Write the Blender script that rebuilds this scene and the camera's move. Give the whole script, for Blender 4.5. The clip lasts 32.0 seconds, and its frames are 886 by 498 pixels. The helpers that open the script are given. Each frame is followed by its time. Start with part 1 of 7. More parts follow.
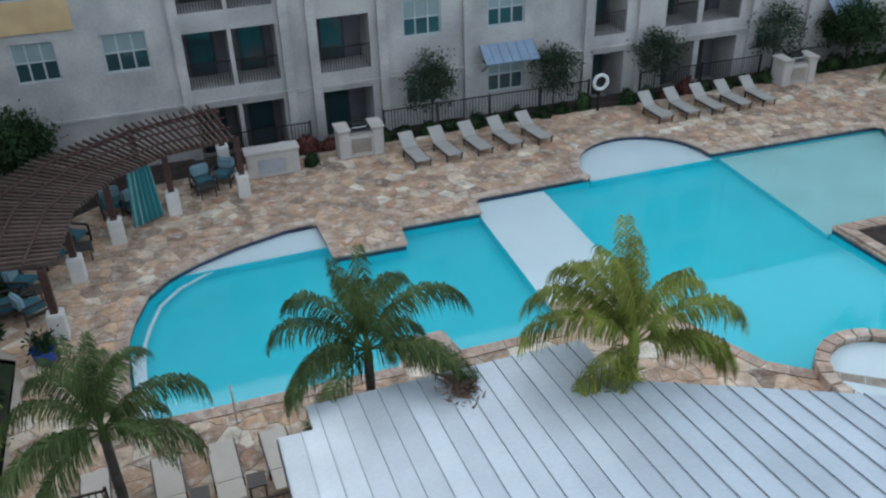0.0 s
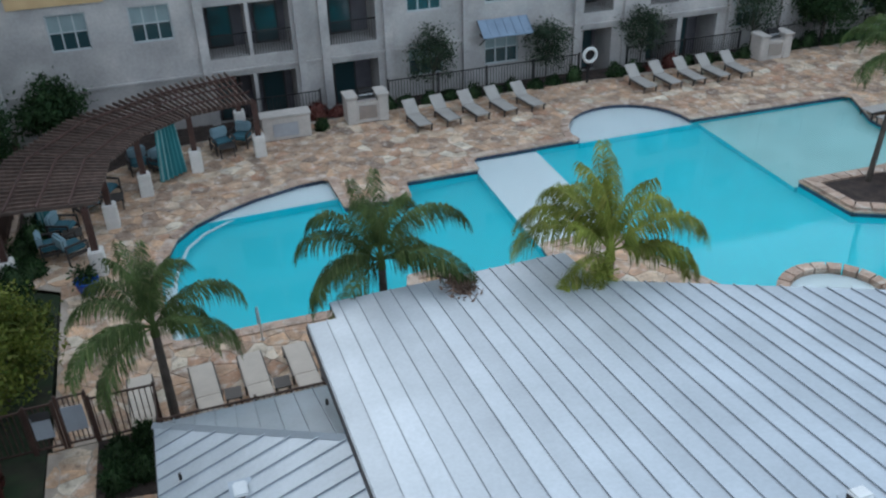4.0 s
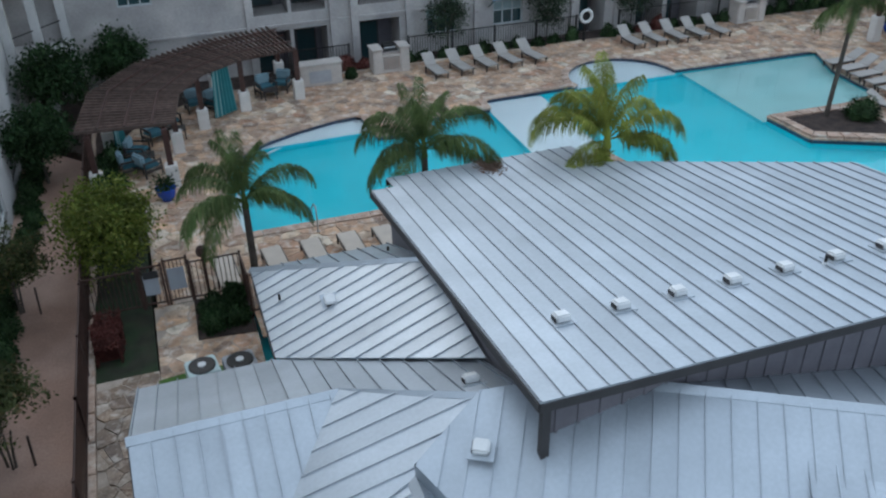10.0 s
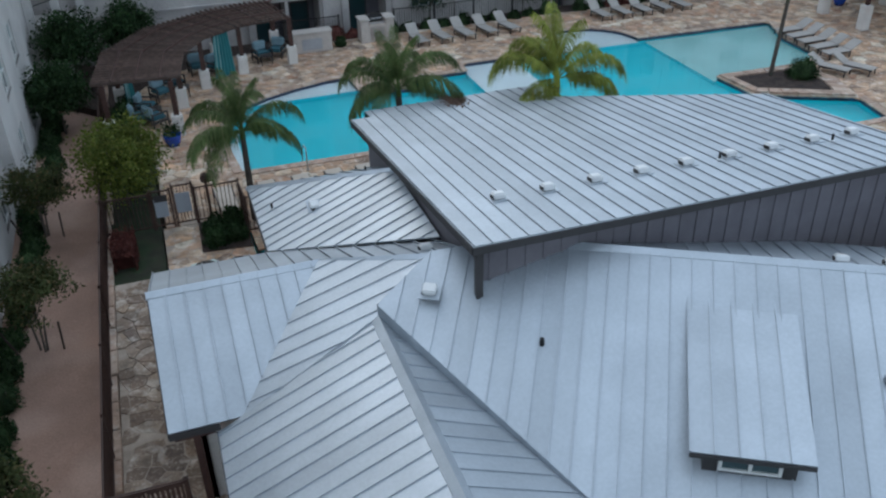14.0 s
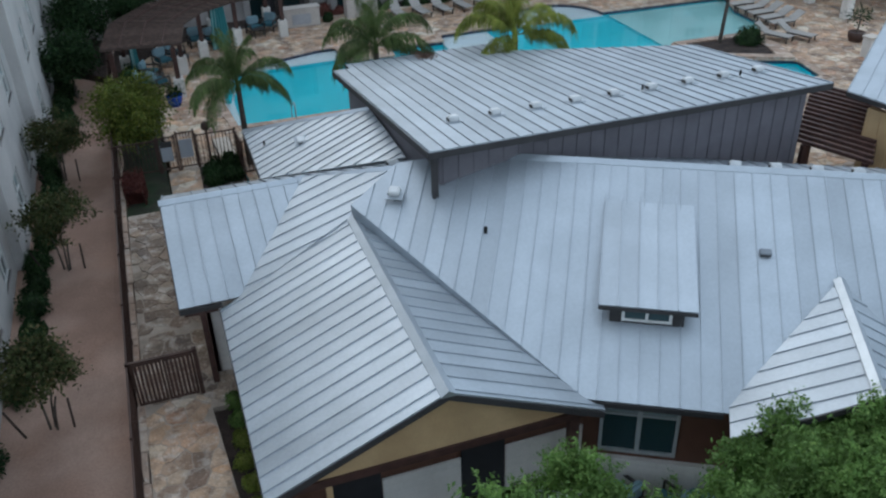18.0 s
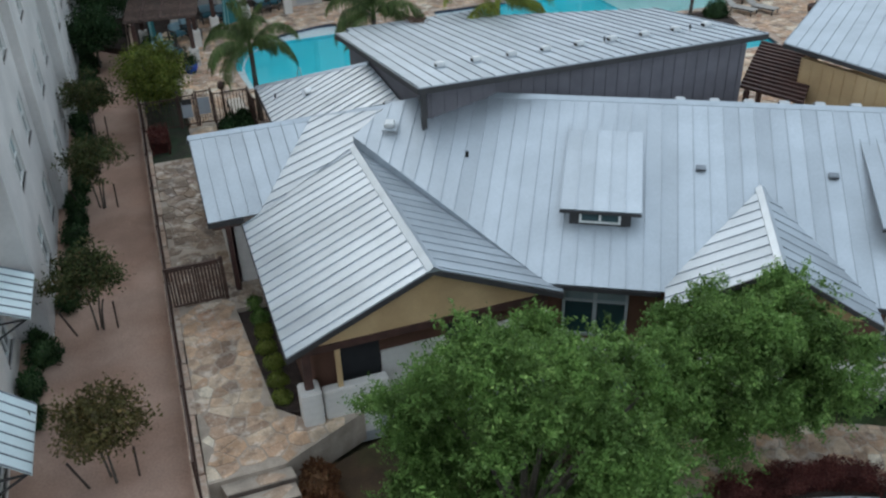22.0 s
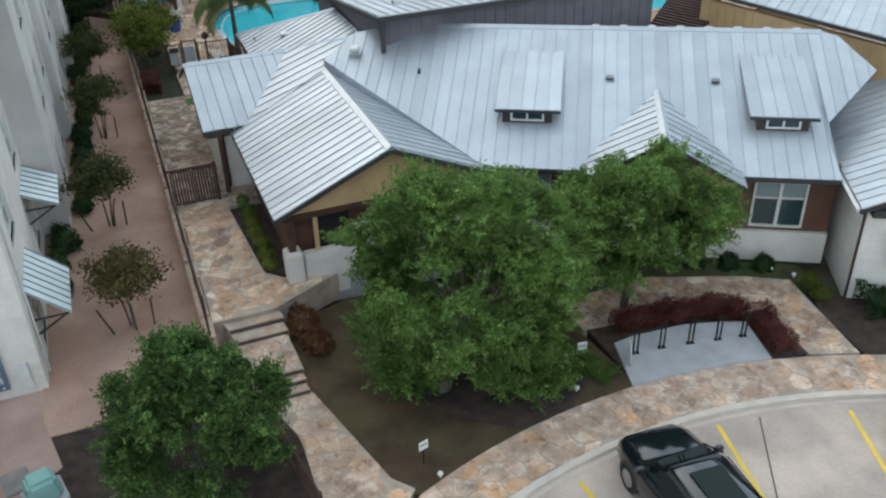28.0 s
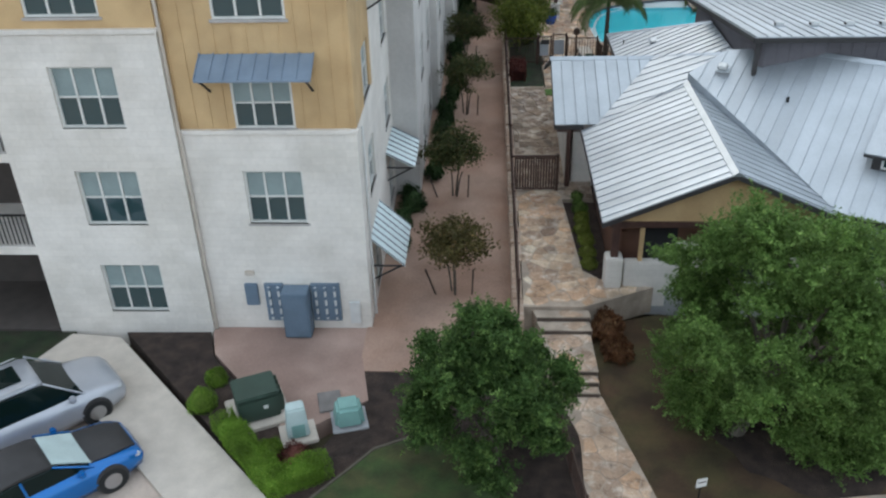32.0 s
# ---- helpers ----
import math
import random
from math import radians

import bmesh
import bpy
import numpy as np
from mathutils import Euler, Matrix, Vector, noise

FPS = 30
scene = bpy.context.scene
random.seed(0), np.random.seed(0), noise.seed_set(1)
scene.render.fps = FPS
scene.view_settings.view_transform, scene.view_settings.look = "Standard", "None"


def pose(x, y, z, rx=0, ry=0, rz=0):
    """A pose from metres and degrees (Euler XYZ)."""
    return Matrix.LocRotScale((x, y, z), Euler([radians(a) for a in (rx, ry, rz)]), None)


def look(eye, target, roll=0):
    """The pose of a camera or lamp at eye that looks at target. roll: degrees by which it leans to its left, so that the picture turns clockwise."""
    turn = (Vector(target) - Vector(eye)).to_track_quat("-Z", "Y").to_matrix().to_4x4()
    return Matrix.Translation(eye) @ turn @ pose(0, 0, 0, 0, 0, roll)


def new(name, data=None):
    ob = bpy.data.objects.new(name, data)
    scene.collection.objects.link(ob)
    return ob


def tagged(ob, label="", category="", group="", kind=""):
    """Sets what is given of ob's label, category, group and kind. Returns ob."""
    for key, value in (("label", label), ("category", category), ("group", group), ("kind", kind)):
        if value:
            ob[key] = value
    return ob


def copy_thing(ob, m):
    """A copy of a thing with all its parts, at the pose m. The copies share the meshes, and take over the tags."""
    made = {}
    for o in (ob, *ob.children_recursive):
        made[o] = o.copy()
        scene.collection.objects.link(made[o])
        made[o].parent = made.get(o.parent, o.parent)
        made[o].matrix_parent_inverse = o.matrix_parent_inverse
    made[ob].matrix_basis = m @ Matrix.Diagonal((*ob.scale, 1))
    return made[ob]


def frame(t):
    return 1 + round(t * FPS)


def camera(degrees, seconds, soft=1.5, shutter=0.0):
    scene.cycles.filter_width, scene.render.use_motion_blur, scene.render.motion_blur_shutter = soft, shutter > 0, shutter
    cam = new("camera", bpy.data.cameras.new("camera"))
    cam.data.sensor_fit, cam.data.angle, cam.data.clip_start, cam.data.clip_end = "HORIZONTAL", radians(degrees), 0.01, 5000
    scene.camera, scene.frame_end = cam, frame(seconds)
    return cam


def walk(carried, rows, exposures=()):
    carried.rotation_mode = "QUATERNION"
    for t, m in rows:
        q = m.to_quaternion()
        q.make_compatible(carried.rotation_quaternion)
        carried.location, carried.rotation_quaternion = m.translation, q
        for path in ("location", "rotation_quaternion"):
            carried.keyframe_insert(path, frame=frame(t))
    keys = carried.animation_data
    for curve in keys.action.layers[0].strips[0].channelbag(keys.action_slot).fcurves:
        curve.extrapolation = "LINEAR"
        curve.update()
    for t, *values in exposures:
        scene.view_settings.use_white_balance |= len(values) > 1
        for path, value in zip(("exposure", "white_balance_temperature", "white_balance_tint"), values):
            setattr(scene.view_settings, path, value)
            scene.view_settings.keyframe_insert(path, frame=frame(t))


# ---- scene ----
cam = camera(54.2, 32.0, 2.3)
PATH = [
    (0, (-0.476, -1.006, 14.052), (0.032, 0.626, 13.014), -1.8),
    (0.5, (-0.622, -1.313, 14.016), (-0.115, 0.321, 12.98), -1.8),
    (1, (-0.889, -1.665, 14.071), (-0.379, -0.034, 13.033), -1.8),
    (2, (-1.243, -2.286, 13.98), (-0.725, -0.658, 12.94), -1.6),
    (3, (-1.451, -3.077, 13.952), (-0.931, -1.448, 12.914), -1.6),
    (3.5, (-1.464, -3.521, 13.956), (-0.95, -1.89, 12.918), -1.7),
    (5.5, (-2.391, -4.898, 14.12), (-1.867, -3.276, 13.074), -1.4),
    (6, (-2.594, -5.264, 14.102), (-2.069, -3.641, 13.057), -1.3),
    (7, (-2.994, -6.235, 14.049), (-2.469, -4.612, 13.004), -1.4),
    (8, (-3.519, -7.256, 13.993), (-2.989, -5.635, 12.948), -1.4),
    (9, (-4.038, -8.087, 14.031), (-3.505, -6.467, 12.987), -1.3),
    (10, (-4.407, -8.897, 14.019), (-3.873, -7.277, 12.975), -1.3),
    (11, (-4.626, -9.897, 13.948), (-4.095, -8.275, 12.905), -1.4),
    (12, (-4.813, -11.048, 13.894), (-4.28, -9.426, 12.852), -1.4),
    (13, (-4.862, -12.119, 13.855), (-4.33, -10.496, 12.814), -1.4),
    (14, (-4.967, -13.216, 13.842), (-4.432, -11.595, 12.8), -1.4),
    (14.5, (-5.018, -13.784, 13.792), (-4.479, -12.164, 12.75), -1.4),
    (16.5, (-5.318, -15.841, 13.799), (-4.776, -14.222, 12.758), -1.6),
    (17, (-5.409, -16.39, 13.807), (-4.866, -14.771, 12.766), -1.6),
    (18, (-5.587, -17.494, 13.851), (-5.044, -15.877, 12.807), -1.7),
    (19, (-5.682, -18.362, 13.865), (-5.142, -16.746, 12.818), -1.8),
    (20, (-6.05, -19.479, 13.867), (-5.507, -17.864, 12.821), -1.8),
    (21, (-6.393, -20.605, 13.96), (-5.851, -18.993, 12.908), -2.0),
    (22, (-6.725, -21.604, 13.963), (-6.181, -19.99, 12.915), -2.0),
    (23, (-7.062, -22.764, 13.829), (-6.503, -21.152, 12.785), -1.8),
    (24, (-7.404, -24.131, 13.772), (-6.837, -22.523, 12.726), -1.8),
    (25, (-7.862, -25.472, 13.788), (-7.29, -23.865, 12.744), -1.8),
    (25.5, (-8.079, -26.046, 13.815), (-7.508, -24.441, 12.768), -1.8),
    (27.5, (-8.45, -27.241, 13.784), (-7.877, -25.64, 12.732), -1.8),
    (28, (-8.402, -27.254, 13.726), (-7.792, -25.665, 12.675), -1.8),
    (28.5, (-8.385, -27.229, 13.757), (-7.669, -25.691, 12.698), -1.7),
    (29, (-8.419, -27.21, 13.775), (-7.701, -25.674, 12.715), -1.7),
    (29.5, (-8.364, -27.25, 13.78), (-7.735, -25.675, 12.72), -1.8),
    (30, (-8.428, -27.299, 13.751), (-7.999, -25.651, 12.702), -1.9),
    (30.5, (-8.398, -27.352, 13.795), (-8.162, -25.662, 12.752), -2.0),
    (31, (-8.422, -27.364, 13.813), (-8.277, -25.662, 12.773), -1.9),
    (31.5, (-8.34, -27.509, 14.029), (-8.376, -25.8, 12.991), -2.2),
    (32, (-8.514, -27.44, 13.968), (-8.615, -25.731, 12.934), -1.6),
]
walk(cam, [(t, look(eye, target, roll)) for t, eye, target, roll in PATH], [(0.0, 0.6, 6000, 4), (12.0, 0.47, 5900, 5), (17.5, 0.38, 5950, 4), (20.0, 0.44, 6000, 4), (22.5, 0.6, 6350, 3), (25.0, 0.7, 6550, 3), (29.0, 0.82, 6500, 3), (32.0, 0.75, 6500, 5)])

# ---------------- light ----------------
world = bpy.data.worlds.new("world")
scene.world = world
world.use_nodes = True
wn = world.node_tree
sky = wn.nodes.new("ShaderNodeTexSky")
sky.sky_type = "NISHITA"
sky.sun_disc = False
sky.sun_elevation = radians(35)
sky.sun_rotation = radians(350)
sky.air_density, sky.dust_density, sky.ozone_density = 1.0, 2.0, 1.0
bgn = wn.nodes["Background"]
bgn.inputs[1].default_value = 0.15
# thin even cloud in front of the clear sky
veil = wn.nodes.new("ShaderNodeMix")
veil.data_type = "RGBA"
veil.inputs["Factor"].default_value = 0.7
veil.inputs["B"].default_value = (5.6, 6.2, 7.0, 1)
wn.links.new(sky.outputs[0], veil.inputs["A"])
wn.links.new(veil.outputs["Result"], bgn.inputs[0])
sun = new("sun", bpy.data.lights.new("sun", "SUN"))
sun.data.energy, sun.data.angle, sun.data.color = 0.2, radians(60), (1.0, 0.95, 0.88)
sun.matrix_world = look((-7, 40, 28), (0, 0, 0))

# ---------------- materials ----------------
MATS = {}


def mat(name, color, rough=0.8, metal=0.0, vary=0.25, scale=2.0, fine=30.0, bump=0.15, rnd=0.0, tint=None, spec=0.5, alpha=None, depth=0.02):
    """Procedural surface: two scales of noise on the colour, fine relief, and a shade per object."""
    m = bpy.data.materials.new(name)
    m.use_nodes = True
    nt = m.node_tree
    b = nt.nodes["Principled BSDF"]
    b.inputs["Roughness"].default_value, b.inputs["Metallic"].default_value = rough, metal
    b.inputs["Specular IOR Level"].default_value = spec
    tc = nt.nodes.new("ShaderNodeTexCoord")
    geo = nt.nodes.new("ShaderNodeNewGeometry")
    n1, n2 = nt.nodes.new("ShaderNodeTexNoise"), nt.nodes.new("ShaderNodeTexNoise")
    n1.inputs["Scale"].default_value, n1.inputs["Detail"].default_value = scale, 5
    n2.inputs["Scale"].default_value, n2.inputs["Detail"].default_value = fine, 3
    nt.links.new(geo.outputs["Position"], n1.inputs["Vector"])
    nt.links.new(geo.outputs["Position"], n2.inputs["Vector"])
    ramp = nt.nodes.new("ShaderNodeMapRange")
    ramp.inputs["From Min"].default_value, ramp.inputs["From Max"].default_value = 0.3, 0.7
    ramp.inputs["To Min"].default_value, ramp.inputs["To Max"].default_value = 1 - vary, 1 + vary
    nt.links.new(n1.outputs["Fac"], ramp.inputs["Value"])
    r2 = nt.nodes.new("ShaderNodeMapRange")
    r2.inputs["From Min"].default_value, r2.inputs["From Max"].default_value = 0.3, 0.7
    r2.inputs["To Min"].default_value, r2.inputs["To Max"].default_value = 1 - vary * 0.5, 1 + vary * 0.5
    nt.links.new(n2.outputs["Fac"], r2.inputs["Value"])
    mul = nt.nodes.new("ShaderNodeMath")
    mul.operation = "MULTIPLY"
    nt.links.new(ramp.outputs[0], mul.inputs[0])
    nt.links.new(r2.outputs[0], mul.inputs[1])
    last = mul.outputs[0]
    if rnd:
        oi = nt.nodes.new("ShaderNodeObjectInfo")
        r3 = nt.nodes.new("ShaderNodeMapRange")
        r3.inputs["To Min"].default_value, r3.inputs["To Max"].default_value = 1 - rnd, 1 + rnd
        nt.links.new(oi.outputs["Random"], r3.inputs["Value"])
        m3 = nt.nodes.new("ShaderNodeMath")
        m3.operation = "MULTIPLY"
        nt.links.new(last, m3.inputs[0])
        nt.links.new(r3.outputs[0], m3.inputs[1])
        last = m3.outputs[0]
    base = nt.nodes.new("ShaderNodeVectorMath")
    base.operation = "SCALE"
    base.inputs[0].default_value = color
    if tint:
        mix = nt.nodes.new("ShaderNodeMix")
        mix.data_type = "RGBA"
        mix.inputs["A"].default_value, mix.inputs["B"].default_value = (*color, 1), (*tint, 1)
        if rnd:
            nt.links.new(oi.outputs["Random"], mix.inputs["Factor"])
        else:
            n3 = nt.nodes.new("ShaderNodeTexNoise")
            n3.inputs["Scale"].default_value = scale * 0.7
            nt.links.new(geo.outputs["Position"], n3.inputs["Vector"])
            r4 = nt.nodes.new("ShaderNodeMapRange")
            r4.inputs["From Min"].default_value, r4.inputs["From Max"].default_value = 0.4, 0.6
            nt.links.new(n3.outputs["Fac"], r4.inputs["Value"])
            nt.links.new(r4.outputs[0], mix.inputs["Factor"])
        nt.links.new(mix.outputs["Result"], base.inputs[0])
    nt.links.new(last, base.inputs["Scale"])
    nt.links.new(base.outputs[0], b.inputs["Base Color"])
    if bump:
        bp = nt.nodes.new("ShaderNodeBump")
        bp.inputs["Strength"].default_value, bp.inputs["Distance"].default_value = bump, depth
        nt.links.new(n2.outputs["Fac"], bp.inputs["Height"])
        nt.links.new(bp.outputs[0], b.inputs["Normal"])
    MATS[name] = m
    return m


def stone_mat(name, stops, vary=0.2, island=False, rough=0.85):
    """Flagstone: each piece takes a colour of its own along a ramp, with veins and grain."""
    m = mat(name, (1, 1, 1), rough, vary=vary, scale=1.7, fine=22, bump=0.5, depth=0.015)
    nt = m.node_tree
    src = nt.nodes.new("ShaderNodeNewGeometry") if island else nt.nodes.new("ShaderNodeObjectInfo")
    ramp = nt.nodes.new("ShaderNodeValToRGB")
    ramp.color_ramp.interpolation = "LINEAR"
    els = ramp.color_ramp.elements
    while len(els) < len(stops):
        els.new(0.5)
    for k, c in enumerate(stops):
        els[k].position, els[k].color = k / (len(stops) - 1), (*c, 1)
    nt.links.new(src.outputs["Random Per Island" if island else "Random"], ramp.inputs[0])
    v = next(n for n in nt.nodes if n.type == "VECT_MATH")
    # cream and brown blotches that cross the stones
    geo = nt.nodes.new("ShaderNodeNewGeometry")
    out = ramp.outputs[0]
    for sc, lo, hi, col in ((3.1, 0.52, 0.66, (0.60, 0.52, 0.44, 1)), (4.3, 0.54, 0.70, (0.14, 0.095, 0.07, 1)), (11.0, 0.55, 0.75, (0.50, 0.42, 0.34, 1))):
        nz, mr, mx = nt.nodes.new("ShaderNodeTexNoise"), nt.nodes.new("ShaderNodeMapRange"), nt.nodes.new("ShaderNodeMix")
        nz.inputs["Scale"].default_value, nz.inputs["Detail"].default_value = sc, 4
        nt.links.new(geo.outputs["Position"], nz.inputs["Vector"])
        mr.inputs["From Min"].default_value, mr.inputs["From Max"].default_value, mr.inputs["To Max"].default_value = lo, hi, 0.6
        nt.links.new(nz.outputs["Fac"], mr.inputs["Value"])
        mx.data_type = "RGBA"
        mx.inputs["B"].default_value = col
        nt.links.new(out, mx.inputs["A"])
        nt.links.new(mr.outputs[0], mx.inputs["Factor"])
        out = mx.outputs["Result"]
    nt.links.new(out, v.inputs[0])
    return m


def courses(m, width=0.62, height=0.21):
    """Adds block courses to a wall material: recessed joints and a shade per block."""
    nt = m.node_tree
    geo = nt.nodes.new("ShaderNodeNewGeometry")
    sep, com, add = nt.nodes.new("ShaderNodeSeparateXYZ"), nt.nodes.new("ShaderNodeCombineXYZ"), nt.nodes.new("ShaderNodeMath")
    nt.links.new(geo.outputs["Position"], sep.inputs[0])
    nt.links.new(sep.outputs[0], add.inputs[0])
    nt.links.new(sep.outputs[1], add.inputs[1])
    nt.links.new(add.outputs[0], com.inputs[0])
    nt.links.new(sep.outputs[2], com.inputs[1])
    br = nt.nodes.new("ShaderNodeTexBrick")
    br.inputs["Scale"].default_value = 1.0
    br.inputs["Brick Width"].default_value, br.inputs["Row Height"].default_value = width, height
    br.inputs["Mortar Size"].default_value, br.inputs["Mortar Smooth"].default_value = 0.008, 0.4
    br.inputs["Color1"].default_value, br.inputs["Color2"].default_value, br.inputs["Mortar"].default_value = (1.025, 1.02, 1.01, 1), (0.965, 0.96, 0.95, 1), (0.92, 0.905, 0.88, 1)
    nt.links.new(com.outputs[0], br.inputs["Vector"])
    bs = nt.nodes["Principled BSDF"]
    old = bs.inputs["Base Color"].links[0].from_socket
    mul = nt.nodes.new("ShaderNodeVectorMath")
    mul.operation = "MULTIPLY"
    nt.links.new(old, mul.inputs[0])
    nt.links.new(br.outputs["Color"], mul.inputs[1])
    nt.links.new(mul.outputs[0], bs.inputs["Base Color"])
    bp = nt.nodes.new("ShaderNodeBump")
    bp.invert = True
    bp.inputs["Strength"].default_value, bp.inputs["Distance"].default_value = 0.3, 0.008
    nt.links.new(br.outputs["Fac"], bp.inputs["Height"])
    nt.links.new(bs.inputs["Normal"].links[0].from_socket, bp.inputs["Normal"])
    nt.links.new(bp.outputs[0], bs.inputs["Normal"])


FLAG = [(0.204, 0.133, 0.095), (0.48, 0.319, 0.207), (0.372, 0.203, 0.123), (0.57, 0.43, 0.30), (0.348, 0.232, 0.157), (0.54, 0.336, 0.202), (0.252, 0.18, 0.134), (0.456, 0.284, 0.174), (0.64, 0.55, 0.425)]
M_flag = stone_mat("flagstone", FLAG, vary=0.34)
M_flag_far = stone_mat("flagstone_far", FLAG, vary=0.34, island=True)
# darker flagstone copy: shade of fence and trees in the colour, plus wet stone
M_flagb = stone_mat("shade_brown_flagstone", [(0.13, 0.095, 0.075), (0.22, 0.155, 0.11), (0.17, 0.115, 0.085), (0.30, 0.225, 0.165), (0.15, 0.11, 0.085), (0.24, 0.165, 0.11), (0.38, 0.31, 0.25)], vary=0.34)
WALK = [(0.345, 0.24, 0.17), (0.483, 0.337, 0.239), (0.38, 0.26, 0.184), (0.54, 0.388, 0.281), (0.552, 0.316, 0.175), (0.414, 0.275, 0.189), (0.483, 0.357, 0.267), (0.299, 0.204, 0.147), (0.644, 0.479, 0.359)]
M_walk = stone_mat("walk_stone", WALK, vary=0.3)
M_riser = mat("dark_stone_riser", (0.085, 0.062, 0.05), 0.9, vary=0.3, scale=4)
M_mortar = mat("mortar", (0.37, 0.30, 0.24), 0.95, vary=0.25)
M_coping = stone_mat("coping_stone", [(0.30, 0.20, 0.15), (0.45, 0.32, 0.24), (0.38, 0.25, 0.18), (0.52, 0.40, 0.31)])
M_roof = mat("galvanised_roof", (0.41, 0.44, 0.47), 0.48, 0.65, vary=0.09, scale=0.8, fine=14, bump=0.05, rnd=0.09)
# dark and pale greys that paint shade on the seam sides, chosen per slope
M_seam = mat("seam_shade_grey", (0.19, 0.207, 0.228), 0.6, 0.2, vary=0.15)
M_seampale = mat("pale_seam_shade_grey", (0.345, 0.37, 0.40), 0.45, 0.5, vary=0.12)
M_roofcap = mat("roof_cap", (0.43, 0.46, 0.49), 0.38, 0.7, vary=0.08)
M_fascia = mat("dark_fascia", (0.035, 0.032, 0.032), 0.7, vary=0.2)
M_greywall = mat("grey_siding", (0.135, 0.125, 0.138), 0.85, vary=0.12)
M_yellow = mat("yellow_siding", (0.545, 0.374, 0.196), 0.8, vary=0.10, scale=1.2, tint=(0.485, 0.325, 0.165))
M_white = mat("white_stone", (0.70, 0.66, 0.62), 0.9, vary=0.07, scale=0.9, fine=9, bump=0.4, tint=(0.64, 0.60, 0.555))
courses(M_white)
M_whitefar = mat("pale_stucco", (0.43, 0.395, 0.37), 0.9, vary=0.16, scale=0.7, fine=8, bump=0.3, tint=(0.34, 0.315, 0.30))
M_framegrey = mat("grey_window_frame", (0.40, 0.42, 0.42), 0.5, vary=0.06)
M_cream = mat("cream_stone", (0.47, 0.42, 0.375), 0.9, vary=0.12, scale=1.5, fine=12, bump=0.4)
M_stucco = mat("light_stucco", (0.54, 0.515, 0.49), 0.9, vary=0.08, scale=0.7, fine=8, bump=0.3, tint=(0.47, 0.45, 0.43))
M_brown = mat("brown_siding", (0.12, 0.055, 0.035), 0.75, vary=0.15)
M_wood = mat("dark_stained_wood", (0.062, 0.028, 0.021), 0.7, vary=0.3, scale=4, fine=40)
M_slat = mat("weathered_slat", (0.105, 0.068, 0.054), 0.8, vary=0.3, scale=5, fine=40, rnd=0.3)
M_frame = mat("white_vinyl", (0.62, 0.61, 0.58), 0.5, vary=0.06)
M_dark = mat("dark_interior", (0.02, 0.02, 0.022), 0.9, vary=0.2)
M_iron = mat("black_iron", (0.015, 0.014, 0.014), 0.5, 0.3, vary=0.2)
M_rust = mat("brown_iron", (0.06, 0.032, 0.024), 0.65, 0.2, vary=0.3)
M_gravel = mat("red_gravel", (0.30, 0.185, 0.135), 0.95, vary=0.22, scale=0.6, fine=18, bump=0.6, tint=(0.36, 0.24, 0.185))
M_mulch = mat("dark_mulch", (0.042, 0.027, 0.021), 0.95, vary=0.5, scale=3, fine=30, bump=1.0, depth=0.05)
M_court = mat("pinkish_gravel", (0.38, 0.265, 0.22), 0.95, vary=0.16, scale=0.7, fine=20, bump=0.5, tint=(0.30, 0.20, 0.165))
M_lawn = mat("grass", (0.062, 0.048, 0.019), 0.95, vary=0.4, scale=1.2, fine=35, bump=0.8, tint=(0.066, 0.039, 0.020))
# grass with the shade of fence and trees put into its colour
M_green = mat("shade_dark_grass", (0.016, 0.030, 0.009), 0.95, vary=0.4, scale=2, fine=40, bump=0.8, tint=(0.024, 0.024, 0.012))
M_strip = mat("strip_grass", (0.040, 0.066, 0.018), 0.95, vary=0.4, scale=2, fine=40, bump=0.9, tint=(0.055, 0.058, 0.02))
M_grass = mat("fresh_grass", (0.06, 0.12, 0.02), 0.95, vary=0.4, scale=3, fine=40, bump=0.9)
M_concrete = mat("concrete", (0.49, 0.397, 0.332), 0.9, vary=0.14, scale=0.8, fine=12, bump=0.2, tint=(0.40, 0.33, 0.285))
M_pad = mat("grey_concrete", (0.345, 0.345, 0.355), 0.9, vary=0.10)
M_edging = mat("weathered_edging", (0.10, 0.085, 0.065), 0.9, vary=0.25)
M_recess = mat("dark_brown_recess", (0.075, 0.062, 0.055), 0.85, vary=0.15)
M_kerb = mat("pale_kerb", (0.54, 0.475, 0.41), 0.9, vary=0.12)
M_gutter = mat("gutter_concrete", (0.50, 0.42, 0.36), 0.9, vary=0.12, scale=1.5)
M_earth = mat("dry_earth", (0.10, 0.085, 0.05), 0.95, vary=0.3, scale=0.3)
M_yline = mat("yellow_paint", (0.72, 0.50, 0.07), 0.8, vary=0.15, fine=25)
M_plaster = mat("pool_plaster", (0.085, 0.68, 0.75), 0.7, vary=0.05, scale=0.4)
M_shelf = mat("pale_shelf", (0.82, 0.85, 0.85), 0.7, vary=0.04, scale=0.5)
M_beach = mat("beach_plaster", (0.44, 0.70, 0.67), 0.7, vary=0.06, scale=0.5)
M_tileband = mat("dark_tile", (0.03, 0.05, 0.09), 0.35, vary=0.3, fine=20)
M_gal = mat("galvanised_vent", (0.62, 0.62, 0.61), 0.55, 0.1, vary=0.1)


def glass_mat(name, color, rough=0.06, spec=0.8):
    m = bpy.data.materials.new(name)
    m.use_nodes = True
    b = m.node_tree.nodes["Principled BSDF"]
    b.inputs["Base Color"].default_value = (*color, 1)
    b.inputs["Roughness"].default_value = rough
    b.inputs["Specular IOR Level"].default_value = spec
    return m


